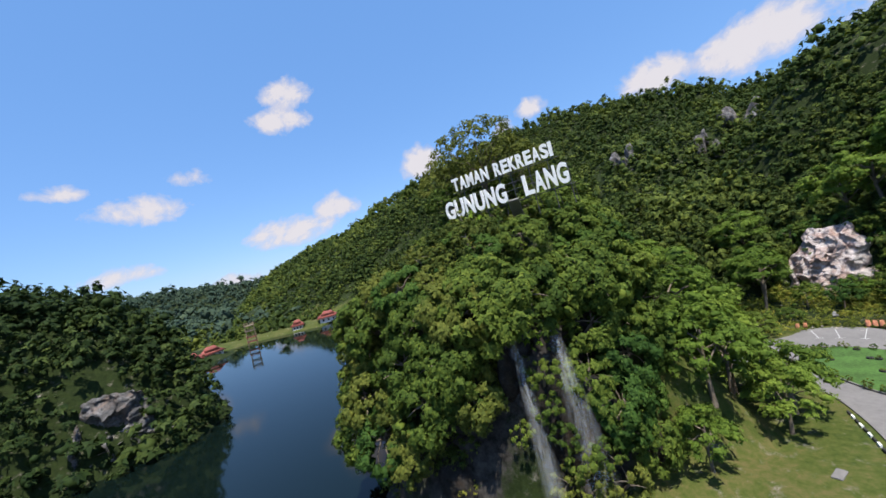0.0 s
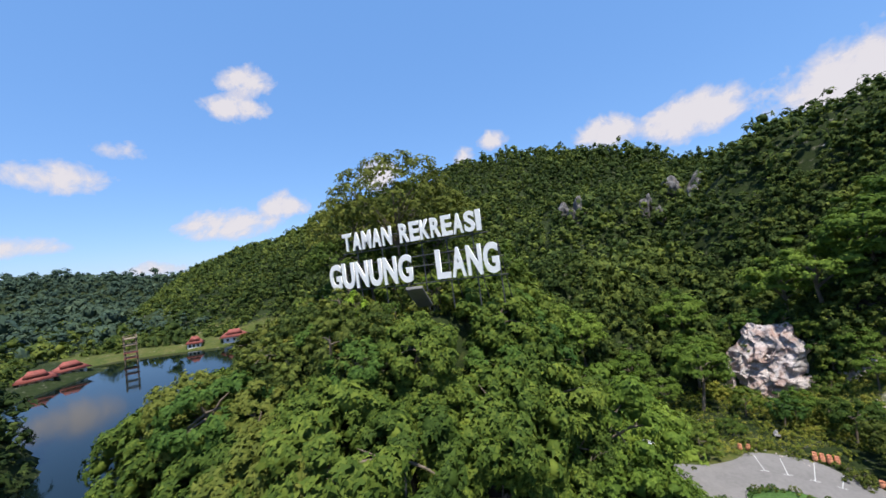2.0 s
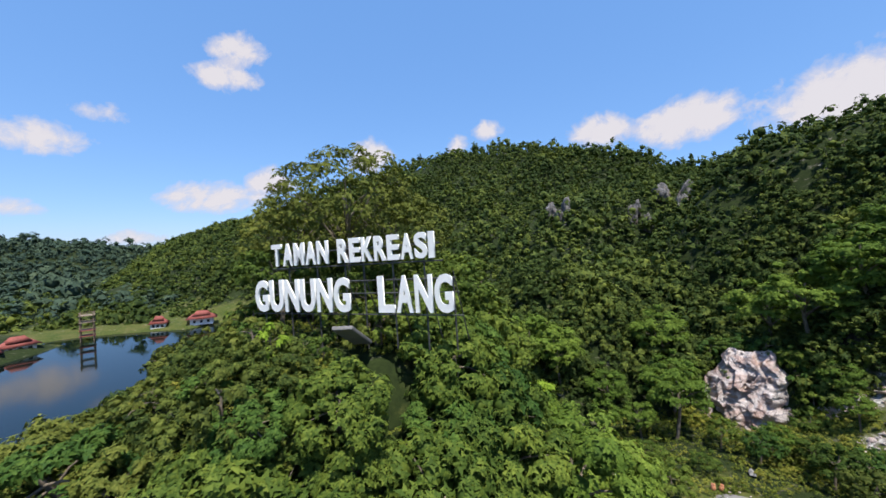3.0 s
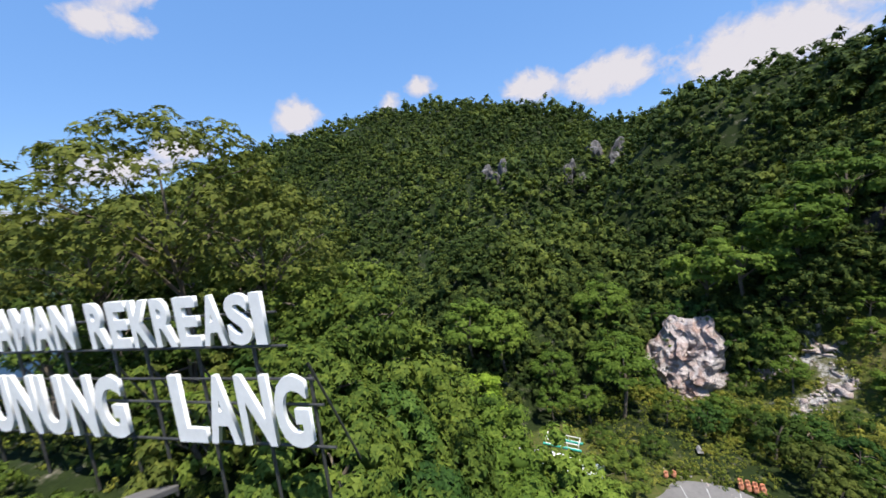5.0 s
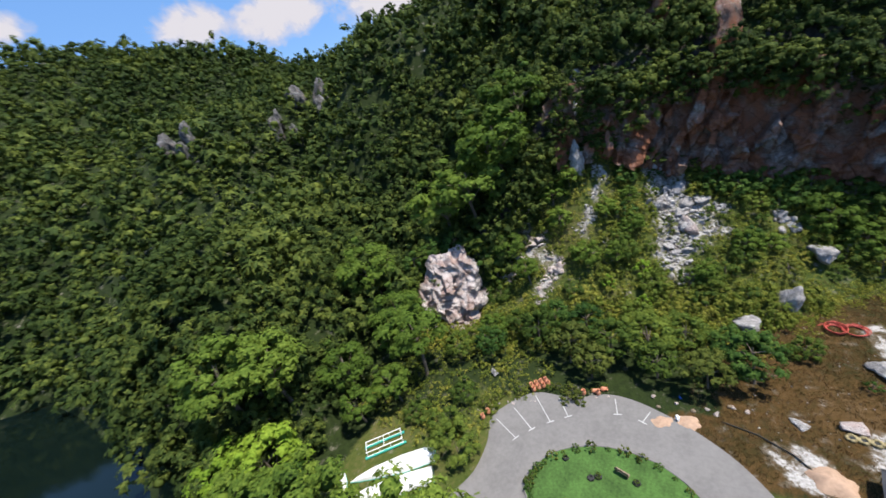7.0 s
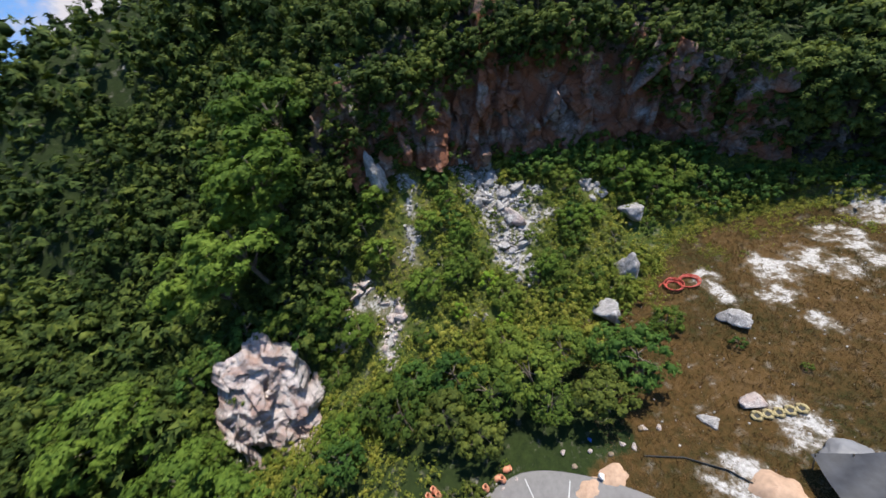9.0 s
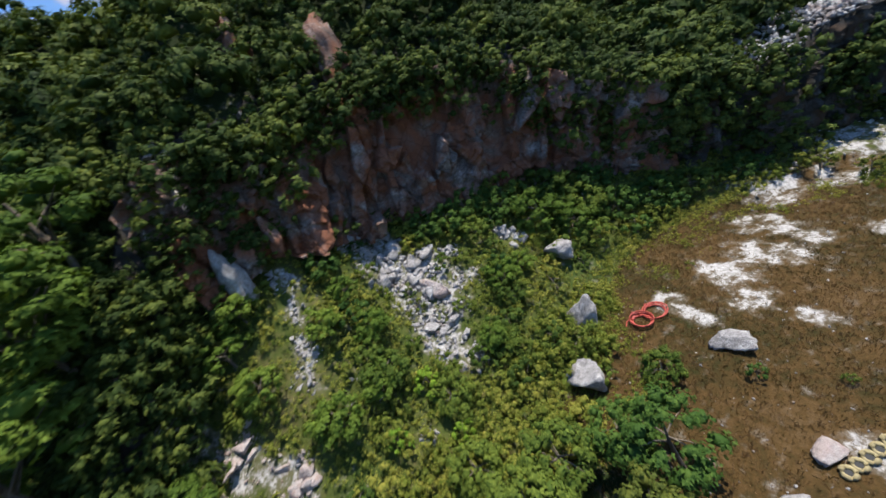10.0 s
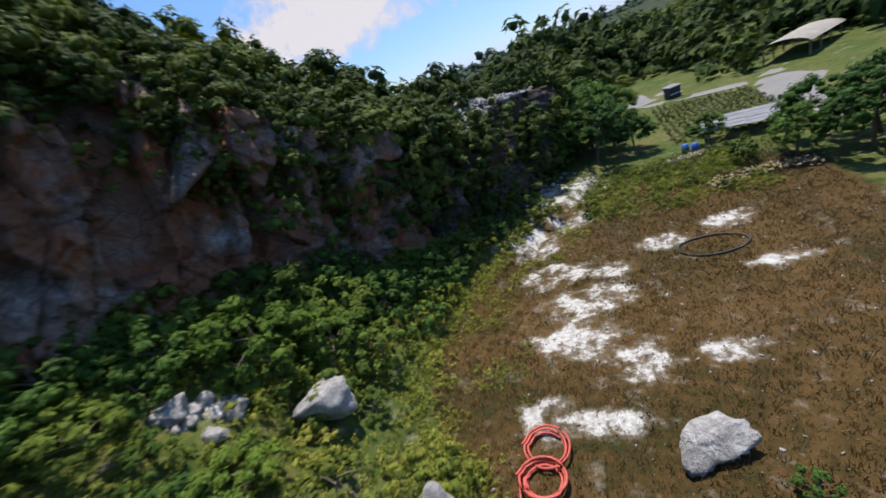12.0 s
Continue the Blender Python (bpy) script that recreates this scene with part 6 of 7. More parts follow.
ty = make_tyre("old tyre painted yellow lying on the quarry floor", M_TYRE, "row of painted tyres")
ty.matrix_world = Matrix.Translation(on_ground(67.6, 28.4)) @ Matrix.Diagonal((1.35, 1.35, 1.5, 1))
for i in range(1, 5):
    copy_thing(ty, Matrix.Translation(on_ground(67.6 - 0.12 * i, 28.4 - 0.86 * i)))
tb = make_tyre("black tyre planter on the oval lawn", M_RUBBER, "tyres on the lawn")
tb.matrix_world = Matrix.Translation((55.6, 51.6, 0.34))
for x, y in ((56.0, 50.9), (56.4, 47.2), (54.4, 45.0), (57.2, 54.6), (53.0, 48.0), (52.2, 53.6)):
    copy_thing(tb, Matrix.Translation((x, y, 0.34)))
    shrub(x, y, 0.22, 0, 0.4)
for i in range(34):                              # low hedge and flowers round the lawn
    x, y = GREEN[(i * 2) % len(GREEN)]
    shrub(x + (52.5 - x) * 0.06, y + (49 - y) * 0.06, rng.uniform(0.16, 0.4), int(rng.choice([0, 1, 2])), 0.3)


def make_bench():
    ob = thing("bench", Matrix.Identity(4), "small reddish wooden bench on the oval lawn", "bench")
    for name, size, loc in (("seat", (1.5, 0.4, 0.06), (0, 0, 0.45)), ("leg", (0.08, 0.36, 0.45), (-0.6, 0, 0.22)), ("leg", (0.08, 0.36, 0.45), (0.6, 0, 0.22)), ("backrest", (1.5, 0.05, 0.35), (0, 0.2, 0.72))):
        bm = bmesh.new()
        box(bm, size, Matrix.Translation(loc), 0.015)
        part(name, bm, M_WOOD, ob)
    return ob


make_bench().matrix_world = Matrix.Translation((57.0, 48.6, 0.34)) @ Matrix.Rotation(1.2, 4, "Z")


def make_boat(label, length, beam, depth):
    """An open hull, pointed at the bow and square at the stern, lying upside down."""
    ob = thing("boat", Matrix.Identity(4), label, "boat", "boats stored on the grass")
    vs, qs, n, m = [], [], 17, 9
    for i in range(n):
        u = i / (n - 1)
        w = beam / 2 * min(1.0, (u * 1.6) ** 0.75) * (1 - 0.12 * u * u)
        for j in range(m):
            a = math.pi * j / (m - 1)
            vs.append((length * (u - 0.5), w * math.cos(a), depth * math.sin(a) ** 0.5 * min(1.0, 0.08 + (u * 3.2) ** 0.7)))
    for i in range(n - 1):
        for j in range(m - 1):
            q = i * m + j
            qs.append((q, q + m, q + m + 1, q + 1))
    part("hull", mesh_np("hull", vs, qs + [tuple((n - 1) * m + k for k in (0, 2, 6, 8))], None, M_WHITE, smooth=True), None, ob)
    part("keel", tube_mesh("keel", [(length * (u / 8 - 0.5), 0, depth * min(1.0, 0.08 + (u * 0.4) ** 0.7)) for u in range(9)], 0.05, M_WHITE, 6), None, ob)
    part("gunwale", tube_mesh("gunwale", [vs[i * m] for i in range(n)] + [vs[i * m + m - 1] for i in range(n - 1, -1, -1)], 0.05, M_TEAL, 5), None, ob, "teal edge strip")
    return ob


b1 = make_boat("upturned white fibreglass boat stored on the grass", 11.5, 2.5, 0.9)
d_ = math.atan2(68.8 - 78.1, 50.3 - 43.9)
b1.matrix_world = Matrix.Translation(on_ground(47.3, 73.9, 0.02)) @ Matrix.Rotation(d_, 4, "Z")
copy_thing(b1, Matrix.Translation(on_ground(49.9, 75.1, 0.02)) @ Matrix.Rotation(d_ + 0.05, 4, "Z"))
rack = thing("boat_rack", Matrix.Translation(on_ground(52.4, 78.2)) @ Matrix.Rotation(d_ + 0.15, 4, "Z"), "pale metal boat trailer frame with teal floats", "trailer")
for y_ in (-0.9, 0.9):
    for z_ in (0.35, 1.1):
        bar("rail", (-2.6, y_, z_), (2.6, y_, z_), 0.07, M_WHITE, rack)
    for x_ in (-2.5, -0.8, 0.8, 2.5):
        bar("post", (x_, y_, 0), (x_, y_, 1.1), 0.05, M_WHITE, rack)
    part("float", tube_mesh("float", [(-2.9, y_, 0.2), (0, y_, 0.22), (2.9, y_, 0.2)], 0.2, M_TEAL, 8), None, rack, "teal plastic float")
for x_ in (-2.5, 0, 2.5):
    bar("crossbar", (x_, -0.9, 1.1), (x_, 0.9, 1.1), 0.05, M_WHITE, rack)
kayak = make_boat("small teal canoe lying beside the boats", 3.4, 0.8, 0.35)
kayak.children[0].data = kayak.children[0].data.copy()
kayak.children[0].data.materials[0] = M_TEAL
kayak.matrix_world = Matrix.Translation(on_ground(45.8, 80.2, 0.02)) @ Matrix.Rotation(0.9, 4, "Z")
bm = bmesh.new()
box(bm, (1.6, 0.8, 0.14), None, 0.03)
st = tagged(part("stone_slab", bm, M_CONCRETE), "pale rectangular slab lying on the lawn", "slab")
st.matrix_world = Matrix.Translation(on_ground(32.4, 34.9, 0.06)) @ Matrix.Rotation(0.5, 4, "Z")
for i in range(13):                              # painted kerb stones along the road
    p = Vector((37.0, 33.0, 0)).lerp(Vector((42.3, 42.2, 0)), i / 12)
    bm = bmesh.new()
    box(bm, (0.62, 0.2, 0.3), None, 0.02)
    kb = tagged(part("kerb_stone", bm, M_WHITE if i % 2 else M_RUBBER), "black and white painted kerb stone by the road", "kerb", "painted kerb stones")
    kb.matrix_world = Matrix.Translation((p.x - 0.35, p.y + 0.2, 0.16)) @ Matrix.Rotation(1.05, 4, "Z")

# ---- things on the quarry floor ----
hose = thing("hose", Matrix.Translation(on_ground(85.7, 24.2)), "coiled red corrugated pipe lying on dry grass", "hose")
for name, cx_, cy_, r, turns, seed in (("coil", 0.1, 0.75, 1.15, 5, 1), ("coil", 0.05, -1.15, 1.3, 3, 2)):
    rng2 = np.random.default_rng(seed)
    pts = []
    for i in range(turns * 26 + 1):
        a = i / 26 * 2 * math.pi
        rr = r * (0.74 + 0.085 * (i // 26)) * (1 + 0.06 * math.sin(a * 0.37 + seed)) * (1 + 0.05 * math.sin(2 * a + seed))
        pts.append((cx_ + rr * math.cos(a), cy_ + rr * math.sin(a) * (0.95 if seed == 1 else 1.1), 0.12 + 0.1 * (i // 26) + 0.05 * math.sin(a * 1.3)))
    part(name, tube_mesh(name, pts, 0.075, M_HOSE, 7), None, hose)
part("tail", tube_mesh("tail", [(1.1, -0.3, 0.12), (1.4, 0.9, 0.1), (1.3, 1.8, 0.1), (0.9, 2.3, 0.1)], 0.075, M_HOSE, 7), None, hose)
ring = [(72.4 + 2.6 * math.cos(a * 0.262), 3.2 + 1.7 * math.sin(a * 0.262), on_ground(72.4 + 2.6 * math.cos(a * 0.262), 3.2 + 1.7 * math.sin(a * 0.262), 0.1)[2]) for a in range(26)]
tagged(new("pipe_ring", tube_mesh("pipe_ring", ring, 0.09, M_RUBBER, 6)), "black plastic pipe bent into a wide ring", "pipe")
shed = thing("shelter", Matrix.Translation(on_ground(60.2, 26.2)) @ Matrix.Rotation(-0.25, 4, "Z"), "low shelter roofed with sagging black sheeting", "shelter")
vs = [(x * 0.55, y * 0.62, 2.1 - 0.05 * x + 0.1 * math.sin(x * 1.3 + y)) for y in range(-4, 5) for x in range(-4, 5)]
part("roof", mesh_np("roof", vs, [(r * 9 + c, r * 9 + c + 1, r * 9 + c + 10, r * 9 + c + 9) for r in range(8) for c in range(8)], None, M_NET, smooth=True), None, shed, "black plastic sheet roof")
for x_ in (-2.0, 2.0):
    for y_ in (-2.3, 0, 2.3):
        bar("post", (x_, y_, -0.2), (x_, y_, 2.1), 0.05, M_WOOD, shed)
make_rock("tarpaulin", "crumpled grey tarpaulin beside the shelter", on_ground(63.0, 25.2, 0.3), (1.4, 1.8, 0.6), 71, M_ROOF, 0.2)
def make_mound(name, label, x, y, rx, ry, tall_, mat, seed, category="sand"):
    """A soft heap: a low dome with an uneven edge."""
    n, m = 22, 9
    rng2 = np.random.default_rng(seed)
    vs = [on_ground(x, y, tall_)]
    for j in range(1, m):
        for i in range(n):
            a, u = 2 * math.pi * i / n, j / (m - 1)
            w = 1 + 0.18 * math.sin(2 * a + seed) + 0.12 * math.sin(5 * a + 2 * seed)
            px, py = x + rx * u * w * math.cos(a), y + ry * u * w * math.sin(a)
            vs.append(on_ground(px, py, tall_ * (1 - u * u) ** 1.3 + (0.05 * tall_ * rng2.normal() if u < 0.9 else -0.08)))
    ts = [(0, 1 + i, 1 + (i + 1) % n) for i in range(n)]
    qs = [(1 + j * n + i, 1 + (j + 1) * n + i, 1 + (j + 1) * n + (i + 1) % n, 1 + j * n + (i + 1) % n) for j in range(m - 2) for i in range(n)]
    return tagged(new(name, mesh_np(name, vs, qs, ts, mat, smooth=True)), label, category)


make_mound("sand_mound", "heap of orange builders' sand", 61.8, 31.2, 1.5, 2.0, 0.7, M_SAND, 1)
make_mound("sand_mound", "spilled pinkish sand on the road's edge", 65.8, 42.4, 1.1, 1.6, 0.35, M_SAND, 2)
make_mound("sand_mound", "spilled orange sand on the road's edge", 65.2, 45.0, 1.2, 1.6, 0.36, M_SAND, 3)
bagm = make_rock("white_sack", "white plastic sack standing on sand", on_ground(65.9, 43.4, 0.4), (0.35, 0.3, 0.55), 75, M_WHITE, 0.2)
bagm["category"] = "sack"
make_rock("rubble_mound", "pile of pinkish rubble behind the tyres", on_ground(68.8, 27.8, 0.2), (1.0, 1.5, 0.6), 76, M_ROCK_PINK, 0.2)
make_rock("flat_stone", "flat pale stone slab on the quarry floor", on_ground(68.4, 32.2, 0.1), (1.2, 0.9, 0.25), 77, M_ROCK, 0.5)
tagged(new("pipe", tube_mesh("pipe", [on_ground(66.8, 39.0, 0.1), on_ground(65.8, 36.0, 0.12), on_ground(64.0, 33.5, 0.1), on_ground(61.5, 31.6, 0.1)], 0.07, M_RUBBER, 6)), "dark pipe lying over the bare ground", "pipe")
for i in range(10):
    x, y = 68.2 + rng.normal() * 0.8, 36.5 + i * 1.1 + rng.normal() * 0.4
    make_rock("debris", "loose broken debris under the trees", on_ground(x, y, 0.1), (0.5, 0.35, 0.25), 960 + i, (M_ROCK_PINK, M_BLUE, M_WOOD)[i % 3 if i % 3 != 1 or i > 4 else 0], i, 0.2, ICO2, 10, "debris under the trees")

# ---- gardens beyond the quarry ----
GZ = -0.9


def strip(name, label, pts, z=GZ + 0.12):
    return tagged(new(name, sheet(name, pts, z, 0.4, M_CONCRETE)), label, "road", kind="structure")


strip("road", "pale concrete yard beyond the gardens", [(76, -70), (69.5, -57), (63.5, -60), (58.5, -68), (55.5, -78), (62, -84)])
strip("road", "pale footpath beside the planted beds", [(69.6, -57.6), (68.2, -54.8), (52.4, -47.6), (50.8, -50.6)])
strip("road", "pale path junction in the gardens", [(52.4, -47.4), (54.6, -36), (53.6, -24.0), (49.6, -23.6), (49.4, -34), (44.5, -42), (36.0, -40.5), (34, -45.5), (45.5, -55.8), (50.6, -51.2)])
M_BEDLEAF = foliage("bed_leaves", (0.05, 0.09, 0.02), (0.10, 0.11, 0.03), (0.20, 0.13, 0.05))
bed_plant = crown(901, 0.42, 0.38, 2, 60, 0.24)
pl, tn = [], []
for r in range(15):
    for i in range(30):
        u, w = r / 14, i / 29
        x = 67.6 - 13.6 * u + 1.0 * w
        y = -51.5 + 5.4 * u + (25.0 - 3.0 * u) * w
        pl.append((x + rng.normal() * 0.08, y + rng.normal() * 0.12, GZ + 0.25))
for r in range(9):
    for i in range(26):
        pl.append((46.5 - 1.5 * r + rng.normal() * 0.2, -36 + 1.1 * i + rng.normal() * 0.2, GZ + 0.25))
pl = np.array(pl)
tagged(new("planted_beds", joined([bed_plant], pl, np.stack([rng.uniform(0.7, 1.3, len(pl)), rng.uniform(0.7, 1.4, len(pl))], 1), rng.uniform(0, 6, len(pl)), rng.uniform(0, 1, len(pl)), "planted_beds", M_BEDLEAF)), "rows of low planted shrubs in the garden beds", "plants", kind="stuff")
for x, y, a in ((63.2, -24.0, -0.18), (58.6, -22.6, -0.18), (60.0, -25.4, -0.18)):
    sh = thing("garden_shelter", Matrix.Translation((x, y, GZ)) @ Matrix.Rotation(a + 3.1, 4, "Z"), "low nursery shelter with a grey sheet roof", "shelter", "nursery shelters")
    for j in range(3):
        bm = bmesh.new()
        box(bm, (5.6, 0.98, 0.05), Matrix.Translation((0, (j - 1) * 1.02, 1.75 + 0.14 * j)) @ Matrix.Rotation(0.12, 4, "X"))
        part("roof_sheet", bm, M_ROOF, sh)
    for x_ in (-2.5, 0, 2.5):
        for y_ in (-1.2, 1.2):
            bar("post", (x_, y_, -0.2), (x_, y_, 1.8), 0.05, M_STEEL, sh)
hall = thing("pavilion", Matrix.Translation((40.5, -60.0, GZ)) @ Matrix.Rotation(0.75, 4, "Z"), "open pavilion with a pale curved roof", "pavilion")
vs = [(x * 1.1, 4.2 * math.sin(a), 2.6 + 1.5 * math.cos(a)) for x in range(-5, 6) for a in np.linspace(-1.25, 1.25, 9)]
part("roof", mesh_np("roof", vs, [(r * 9 + c, r * 9 + c + 1, r * 9 + c + 10, r * 9 + c + 9) for r in range(10) for c in range(8)], None, M_THATCH, smooth=True), None, hall)
for x_ in (-5, -1.7, 1.7, 5):
    for y_ in (-3.6, 3.6):
        bar("column", (x_, y_, -0.3), (x_, y_, 3.1), 0.14, M_WOOD, hall)
kiosk = thing("kiosk", Matrix.Translation((62.8, -56.8, GZ)) @ Matrix.Rotation(0.4, 4, "Z"), "small dark kiosk with a pale green roof", "kiosk")
for name, size, loc, mat in (("wall", (2.2, 2.2, 2.2), (0, 0, 1.1), M_NET), ("roof", (2.8, 2.8, 0.25), (0, 0, 2.35), M_ROOF), ("counter", (2.3, 0.4, 0.1), (0, 1.2, 1.0), M_WHITE)):
    bm = bmesh.new()
    box(bm, size, Matrix.Translation(loc), 0.05)
    part(name, bm, mat, kiosk)
for x, y in ((68.6, -21.8), (67.6, -21.2)):
    bin_ = thing("barrel", Matrix.Translation((x, y, GZ)), "blue plastic water barrel", "barrel", "blue barrels")
    part("body", tube_mesh("body", [(0, 0, 0), (0, 0, 0.1), (0, 0, 0.6), (0, 0, 1.1), (0, 0, 1.15)], [0.4, 0.45, 0.48, 0.45, 0.05], M_BLUE, 14), None, bin_)
    part("lid", tube_mesh("lid", [(0, 0, 1.12), (0, 0, 1.2), (0, 0, 1.22)], [0.42, 0.4, 0.02], M_BLUE, 14), None, bin_)
for i in range(4):
    x, y = 68 - 2.4 * i, -8.8 - 1.0 * math.sin(i)
    lp = np.array([(x + rng.normal() * 0.9, y + rng.normal() * 0.5, GZ + 0.2 + 0.5 * rng.uniform()) for k in range(60)])
    heap("log_pile", "stack of cut logs and garden waste", lp, 0.14 + 0.1 * rng.uniform(size=60), M_WOOD if i % 2 else M_TYRE, 30 + i, "logs")
lp = np.array([(71.5 - 5 * rng.uniform(), -19.0 - 2.0 * rng.uniform(), GZ + 0.15) for k in range(140)])
heap("rubbish_heap", "strip of pale rubble and rubbish by the garden", lp, 0.1 + 0.2 * rng.uniform(size=140), M_ROCK_PINK, 40)
for ob, x, y, s in ((bigd, 56.0, -9.0, 1.05), (bigd, 60.5, -12.0, 0.75), (bigd, 52.5, -6.5, 1.25), (bigd, 49.0, -3.0, 0.9), (big, 82.0, -32.0, 1.35), (bigd, 78.5, -37.0, 1.45), (bigd, 85.0, -28.0, 1.0), (bigd, 76.5, -43.0, 1.35), (big, 73.8, -47.5, 1.0), (bigd, 82.5, -43.0, 1.6), (bigd, 88, -50, 1.6), (bigd, 80, -52, 1.5), (bigd, 86, -23.5, 0.6), (pale, 69.5, -73.0, 0.8), (bigd, 64.6, -13.8, 0.4), (bigd, 58.0, -14.5, 1.0), (bigd, 47.0, -7.5, 1.3), (bigd, 53.5, -13.0, 1.1), (bigd, 44.0, -12.0, 1.3), (bigd, 65.5, -22.5, 0.6)):
    copy_thing(ob, stand(x, y, rng.uniform(0, 6), s))
for i in range(24):
    x, y = rng.uniform(62, 80), rng.uniform(-22, -6)
    shrub(x, y, rng.uniform(0.2, 0.5), int(rng.choice([0, 2])))

# ---- the far shore ----
tower = thing("wooden_tower", Matrix.Translation((-112.5, 213.0, -1.6)) @ Matrix.Rotation(0.5, 4, "Z"), "weathered wooden lookout tower with red decks standing in the lake", "tower")
for sx in (-2.2, 2.2):
    for sy in (-2.2, 2.2):
        bar("post", (sx, sy, -1.5), (sx, sy, 13.0), 0.22, M_WOOD, tower)
for z_ in (2.5, 5.0, 8.5, 11.5):
    bm = bmesh.new()
    box(bm, (5.4, 5.4, 0.3), Matrix.Translation((0, 0, z_)), 0.03)
    part("platform", bm, M_RED if z_ < 6 else M_WOOD, tower)
    for s_ in (-2.6, 2.6):
        bar("rail", (-2.6, s_, z_ + 1.1), (2.6, s_, z_ + 1.1), 0.08, M_WOOD, tower)
        bar("rail", (s_, -2.6, z_ + 1.1), (s_, 2.6, z_ + 1.1), 0.08, M_WOOD, tower)


def make_house(m, w, d, h, label):
    ob = thing("lake_house", m, label, "house", "houses on the far shore")
    bm = bmesh.new()
    box(bm, (w, d, h), Matrix.Translation((0, 0, h / 2)), 0.05)
    part("wall", bm, M_WHITE, ob)
    for k, (s, z0) in enumerate(((1.35, h), (0.8, h + 1.5))):
        vs = [(-w / 2 * s, -d / 2 * s, z0), (w / 2 * s, -d / 2 * s, z0), (w / 2 * s, d / 2 * s, z0), (-w / 2 * s, d / 2 * s, z0), (-w * 0.28 * s, 0, z0 + 2.1), (w * 0.28 * s, 0, z0 + 2.1)]
        part("roof", mesh_np("roof", vs, [(0, 1, 5, 4), (2, 3, 4, 5), (3, 2, 1, 0)], [(1, 2, 5), (3, 0, 4)], M_RED), None, ob, "red tiled roof")
    for x_ in (-w * 0.3, 0, w * 0.3):
        bm = bmesh.new()
        box(bm, (1.1, 0.12, 1.3), Matrix.Translation((x_, -d / 2 - 0.03, h * 0.55)))
        part("window", bm, M_NET, ob)
    return ob


make_house(Matrix.Translation((-74.5, 233.0, -0.6)) @ Matrix.Rotation(0.3, 4, "Z"), 10, 7, 3.2, "white lakeside house with a red tiered roof")
make_house(Matrix.Translation((-92.5, 229.5, -0.8)) @ Matrix.Rotation(0.2, 4, "Z"), 6, 4.5, 2.4, "small lakeside pavilion with a red roof")
make_house(Matrix.Translation((-126.0, 197.0, -0.8)) @ Matrix.Rotation(0.9, 4, "Z"), 9, 6, 2.6, "white lakeside house with a red roof")
make_house(Matrix.Translation((-128.0, 184.0, -0.8)) @ Matrix.Rotation(0.7, 4, "Z"), 9, 6, 2.6, "white lakeside house with a faded red roof")
for i, (x, y, z, s) in enumerate(((-66.5, 89.0, 0.0, 2.5), (-69.5, 86.0, -0.5, 2.0), (-92, 72, 5, 6))):
    make_rock("shore_cliff", "pale grey cliff dropping into the lake", (x, y, z), (s, s * 0.7, s * 1.35), 800 + i, M_CRAG, 0.7 + 0.3 * i, 0, None, 34, "cliffs across the lake", 0.0, 0.15)

rock_wall("pale grey limestone cliff rising from the lake", (-82.5, 77.0), (-68.5, 87.0), -2.0, 16.0, 2.5, 9, 3.2, 0.7, 16, 90, 70, M_CRAG)

# ---- clouds ----


def cloud_material():
    k = Mat("cloud")
    v = k.coords("UV")
    rnd = k.n("ShaderNodeObjectInfo").outputs["Random"]
    sh = k.n("ShaderNodeVectorMath")
    sh.operation = "ADD"
    k.link(v, sh.inputs[0])
    cb = k.n("ShaderNodeCombineXYZ")
    k.link(k.math("MULTIPLY", rnd, 37.0), cb.inputs[0])
    k.link(k.math("MULTIPLY", rnd, 11.0), cb.inputs[2])
    k.link(cb.outputs[0], sh.inputs[1])
    n = k.noise(sh.outputs[0], 3.4, 12.0, 0.58, 0.25)
    f = k.math("ADD", k.math("MULTIPLY", n, 1.5), k.math("SUBTRACT", k.attr("body"), 0.92))
    a = k.ramp(f, [(0.2, (0, 0, 0)), (0.42, (0.42, 0.42, 0.42)), (0.72, (0.95, 0.95, 0.95))])
    em = k.n("ShaderNodeEmission", Strength=0.57)
    k.link(k.ramp(f, [(0.2, (0.78, 0.76, 0.90)), (0.8, (0.98, 0.93, 0.97))]), em.inputs[0])
    tr = k.n("ShaderNodeBsdfTransparent")
    ms = k.n("ShaderNodeMixShader")
    k.link(a, ms.inputs[0])
    k.link(tr.outputs[0], ms.inputs[1])
    k.link(em.outputs[0], ms.inputs[2])
    k.link(ms.outputs[0], k.out.inputs[0])
    return k.m


M_CLOUD = cloud_material()


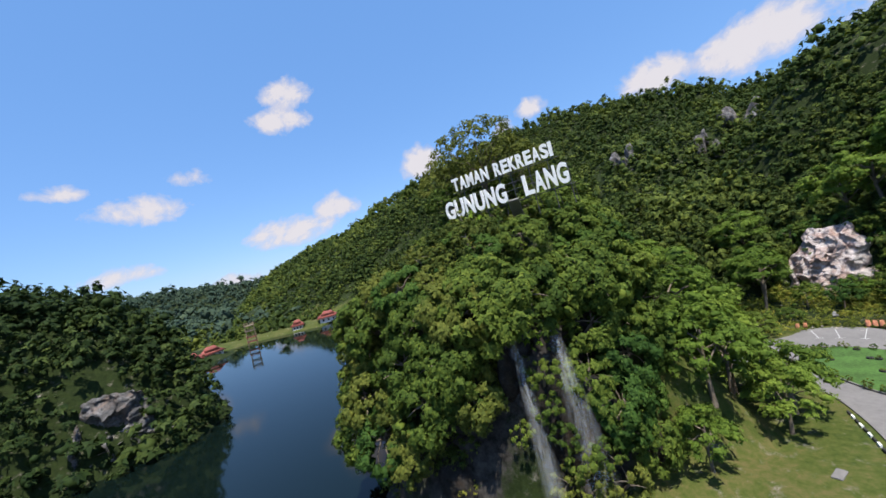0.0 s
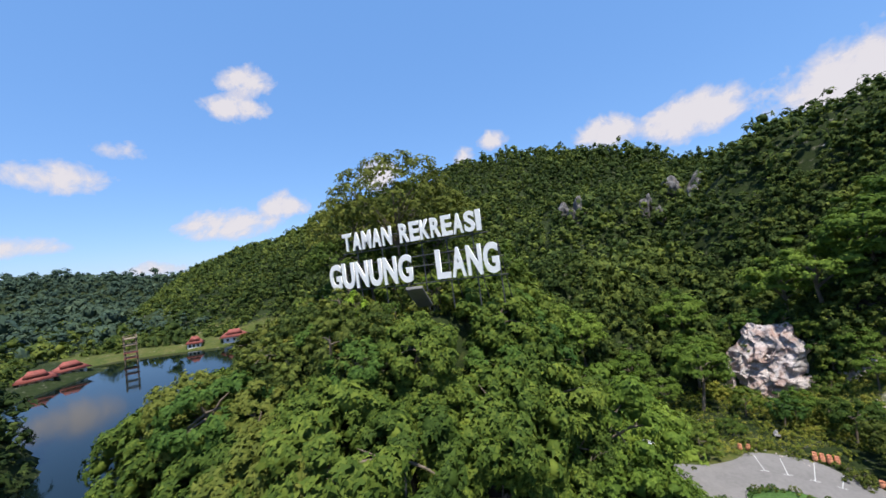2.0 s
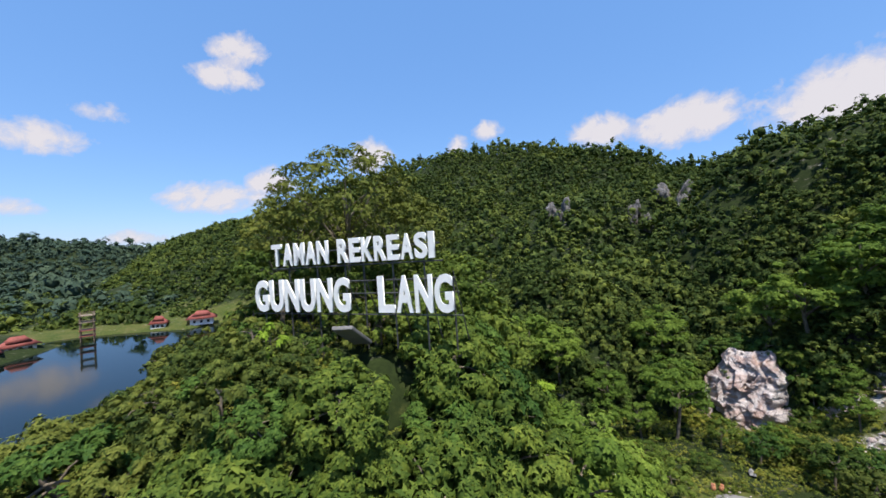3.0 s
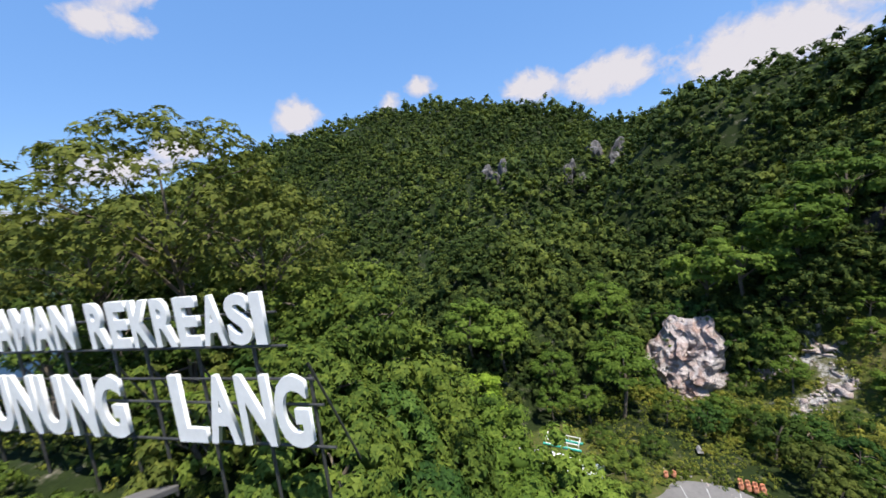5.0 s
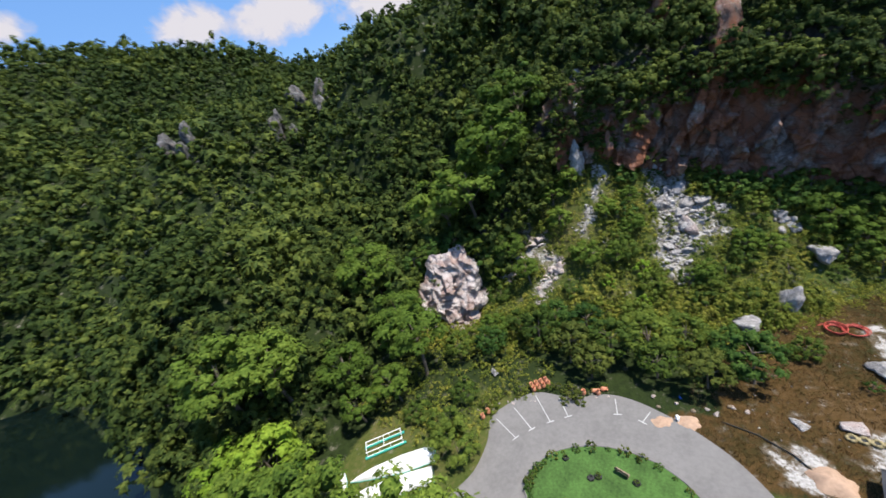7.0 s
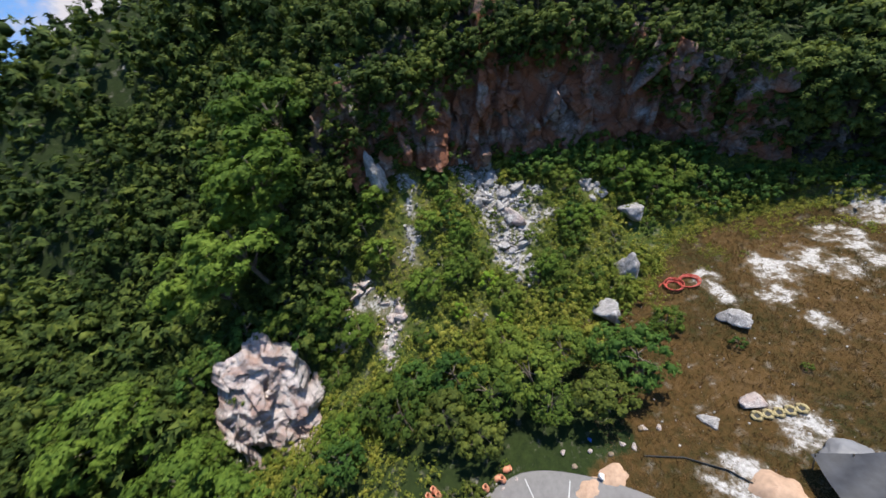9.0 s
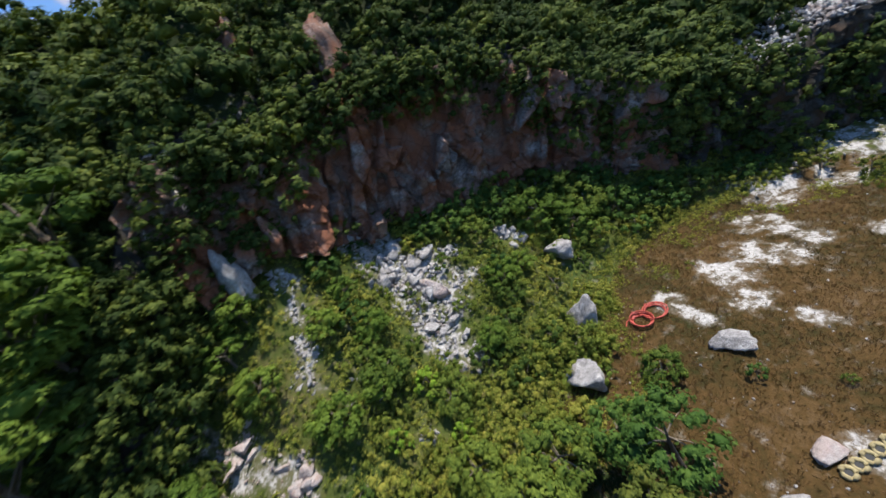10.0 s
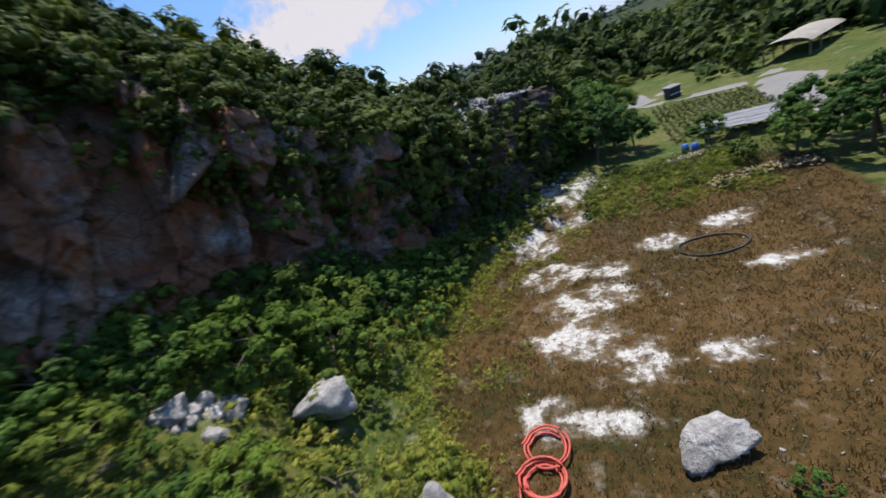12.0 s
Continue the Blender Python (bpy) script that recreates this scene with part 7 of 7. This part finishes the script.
def cloud(az, el, w, h, dense=1.0, lean=0.0):
    """A far bank of fair-weather cloud: bearing, height over the horizon, width and height in degrees."""
    R = 4300.0
    a, e = radians(az), radians(el)
    c = Vector((math.sin(a) * math.cos(e), math.cos(a) * math.cos(e), math.sin(e))) * R
    right, up = Vector((math.cos(a), -math.sin(a), 0)), None
    up = right.cross(c.normalized())
    up = -up if up.z < 0 else up
    W, Hh = R * math.tan(radians(w / 2)), R * math.tan(radians(h / 2))
    vs, body, uv = [], [], []
    n = 17
    for j in range(n):
        for i in range(n):
            u, v = i / (n - 1) * 2 - 1, j / (n - 1) * 2 - 1
            vs.append(tuple(c + right * (u * W + lean * v * Hh) + up * v * Hh))
            vv = v if v > 0 else v * 1.25
            body.append(dense * max(0.0, 1 - (abs(u) ** 1.7 + abs(vv) ** 1.7)) if max(abs(u), abs(v)) < 1 else 0)
            uv.append((u * w / 14, v * h / 14))
    qs = [(j * n + i, j * n + i + 1, (j + 1) * n + i + 1, (j + 1) * n + i) for j in range(n - 1) for i in range(n - 1)]
    me = mesh_np("cloud", vs, qs, None, M_CLOUD, dict(body=body))
    lay = me.uv_layers.new(name="UVMap")
    for lp_ in me.loops:
        lay.data[lp_.index].uv = uv[lp_.vertex_index]
    ob = tagged(new("cloud", me), "white fair-weather cloud in a blue sky", "cloud", kind="structure")
    ob.visible_shadow = False
    return ob


for args in ((-17.0, 25.2, 10, 6.5, 1.0, 0.3), (-18.5, 22.3, 11, 6, 1.05), (-43.1, 15.1, 8, 3, 0.95), (-36.7, 12.6, 13, 6, 1.0), (-20.5, 7.3, 18, 6.5, 1.1, 0.5), (-13.5, 9.5, 9, 6.5, 1.1), (-31.3, 16.2, 8, 4, 0.72), (0.3, 13.2, 9, 8, 1.25), (17.9, 16.8, 7, 4.5, 1.0), (13.5, 15.0, 5, 4.5, 0.95),
             (34.2, 15.0, 12, 7, 1.2), (44.0, 14.6, 17, 9, 1.25, 0.3), (60.0, 14.0, 23, 11, 1.35), (70.0, 18.5, 20, 11, 1.3), (-39.9, 5.4, 12, 4, 0.9, 0.4), (-28.5, 2.2, 9, 3, 0.85), (-62, 14, 16, 8, 1.1), (90, 22, 26, 14, 1.3), (120, 14, 30, 14, 1.2), (150, 12, 40, 16, 1.2), (178, 12, 40, 16, 1.25), (-160, 16, 34, 14, 1.1), (-110, 18, 24, 10, 1.0)):
    cloud(*args)
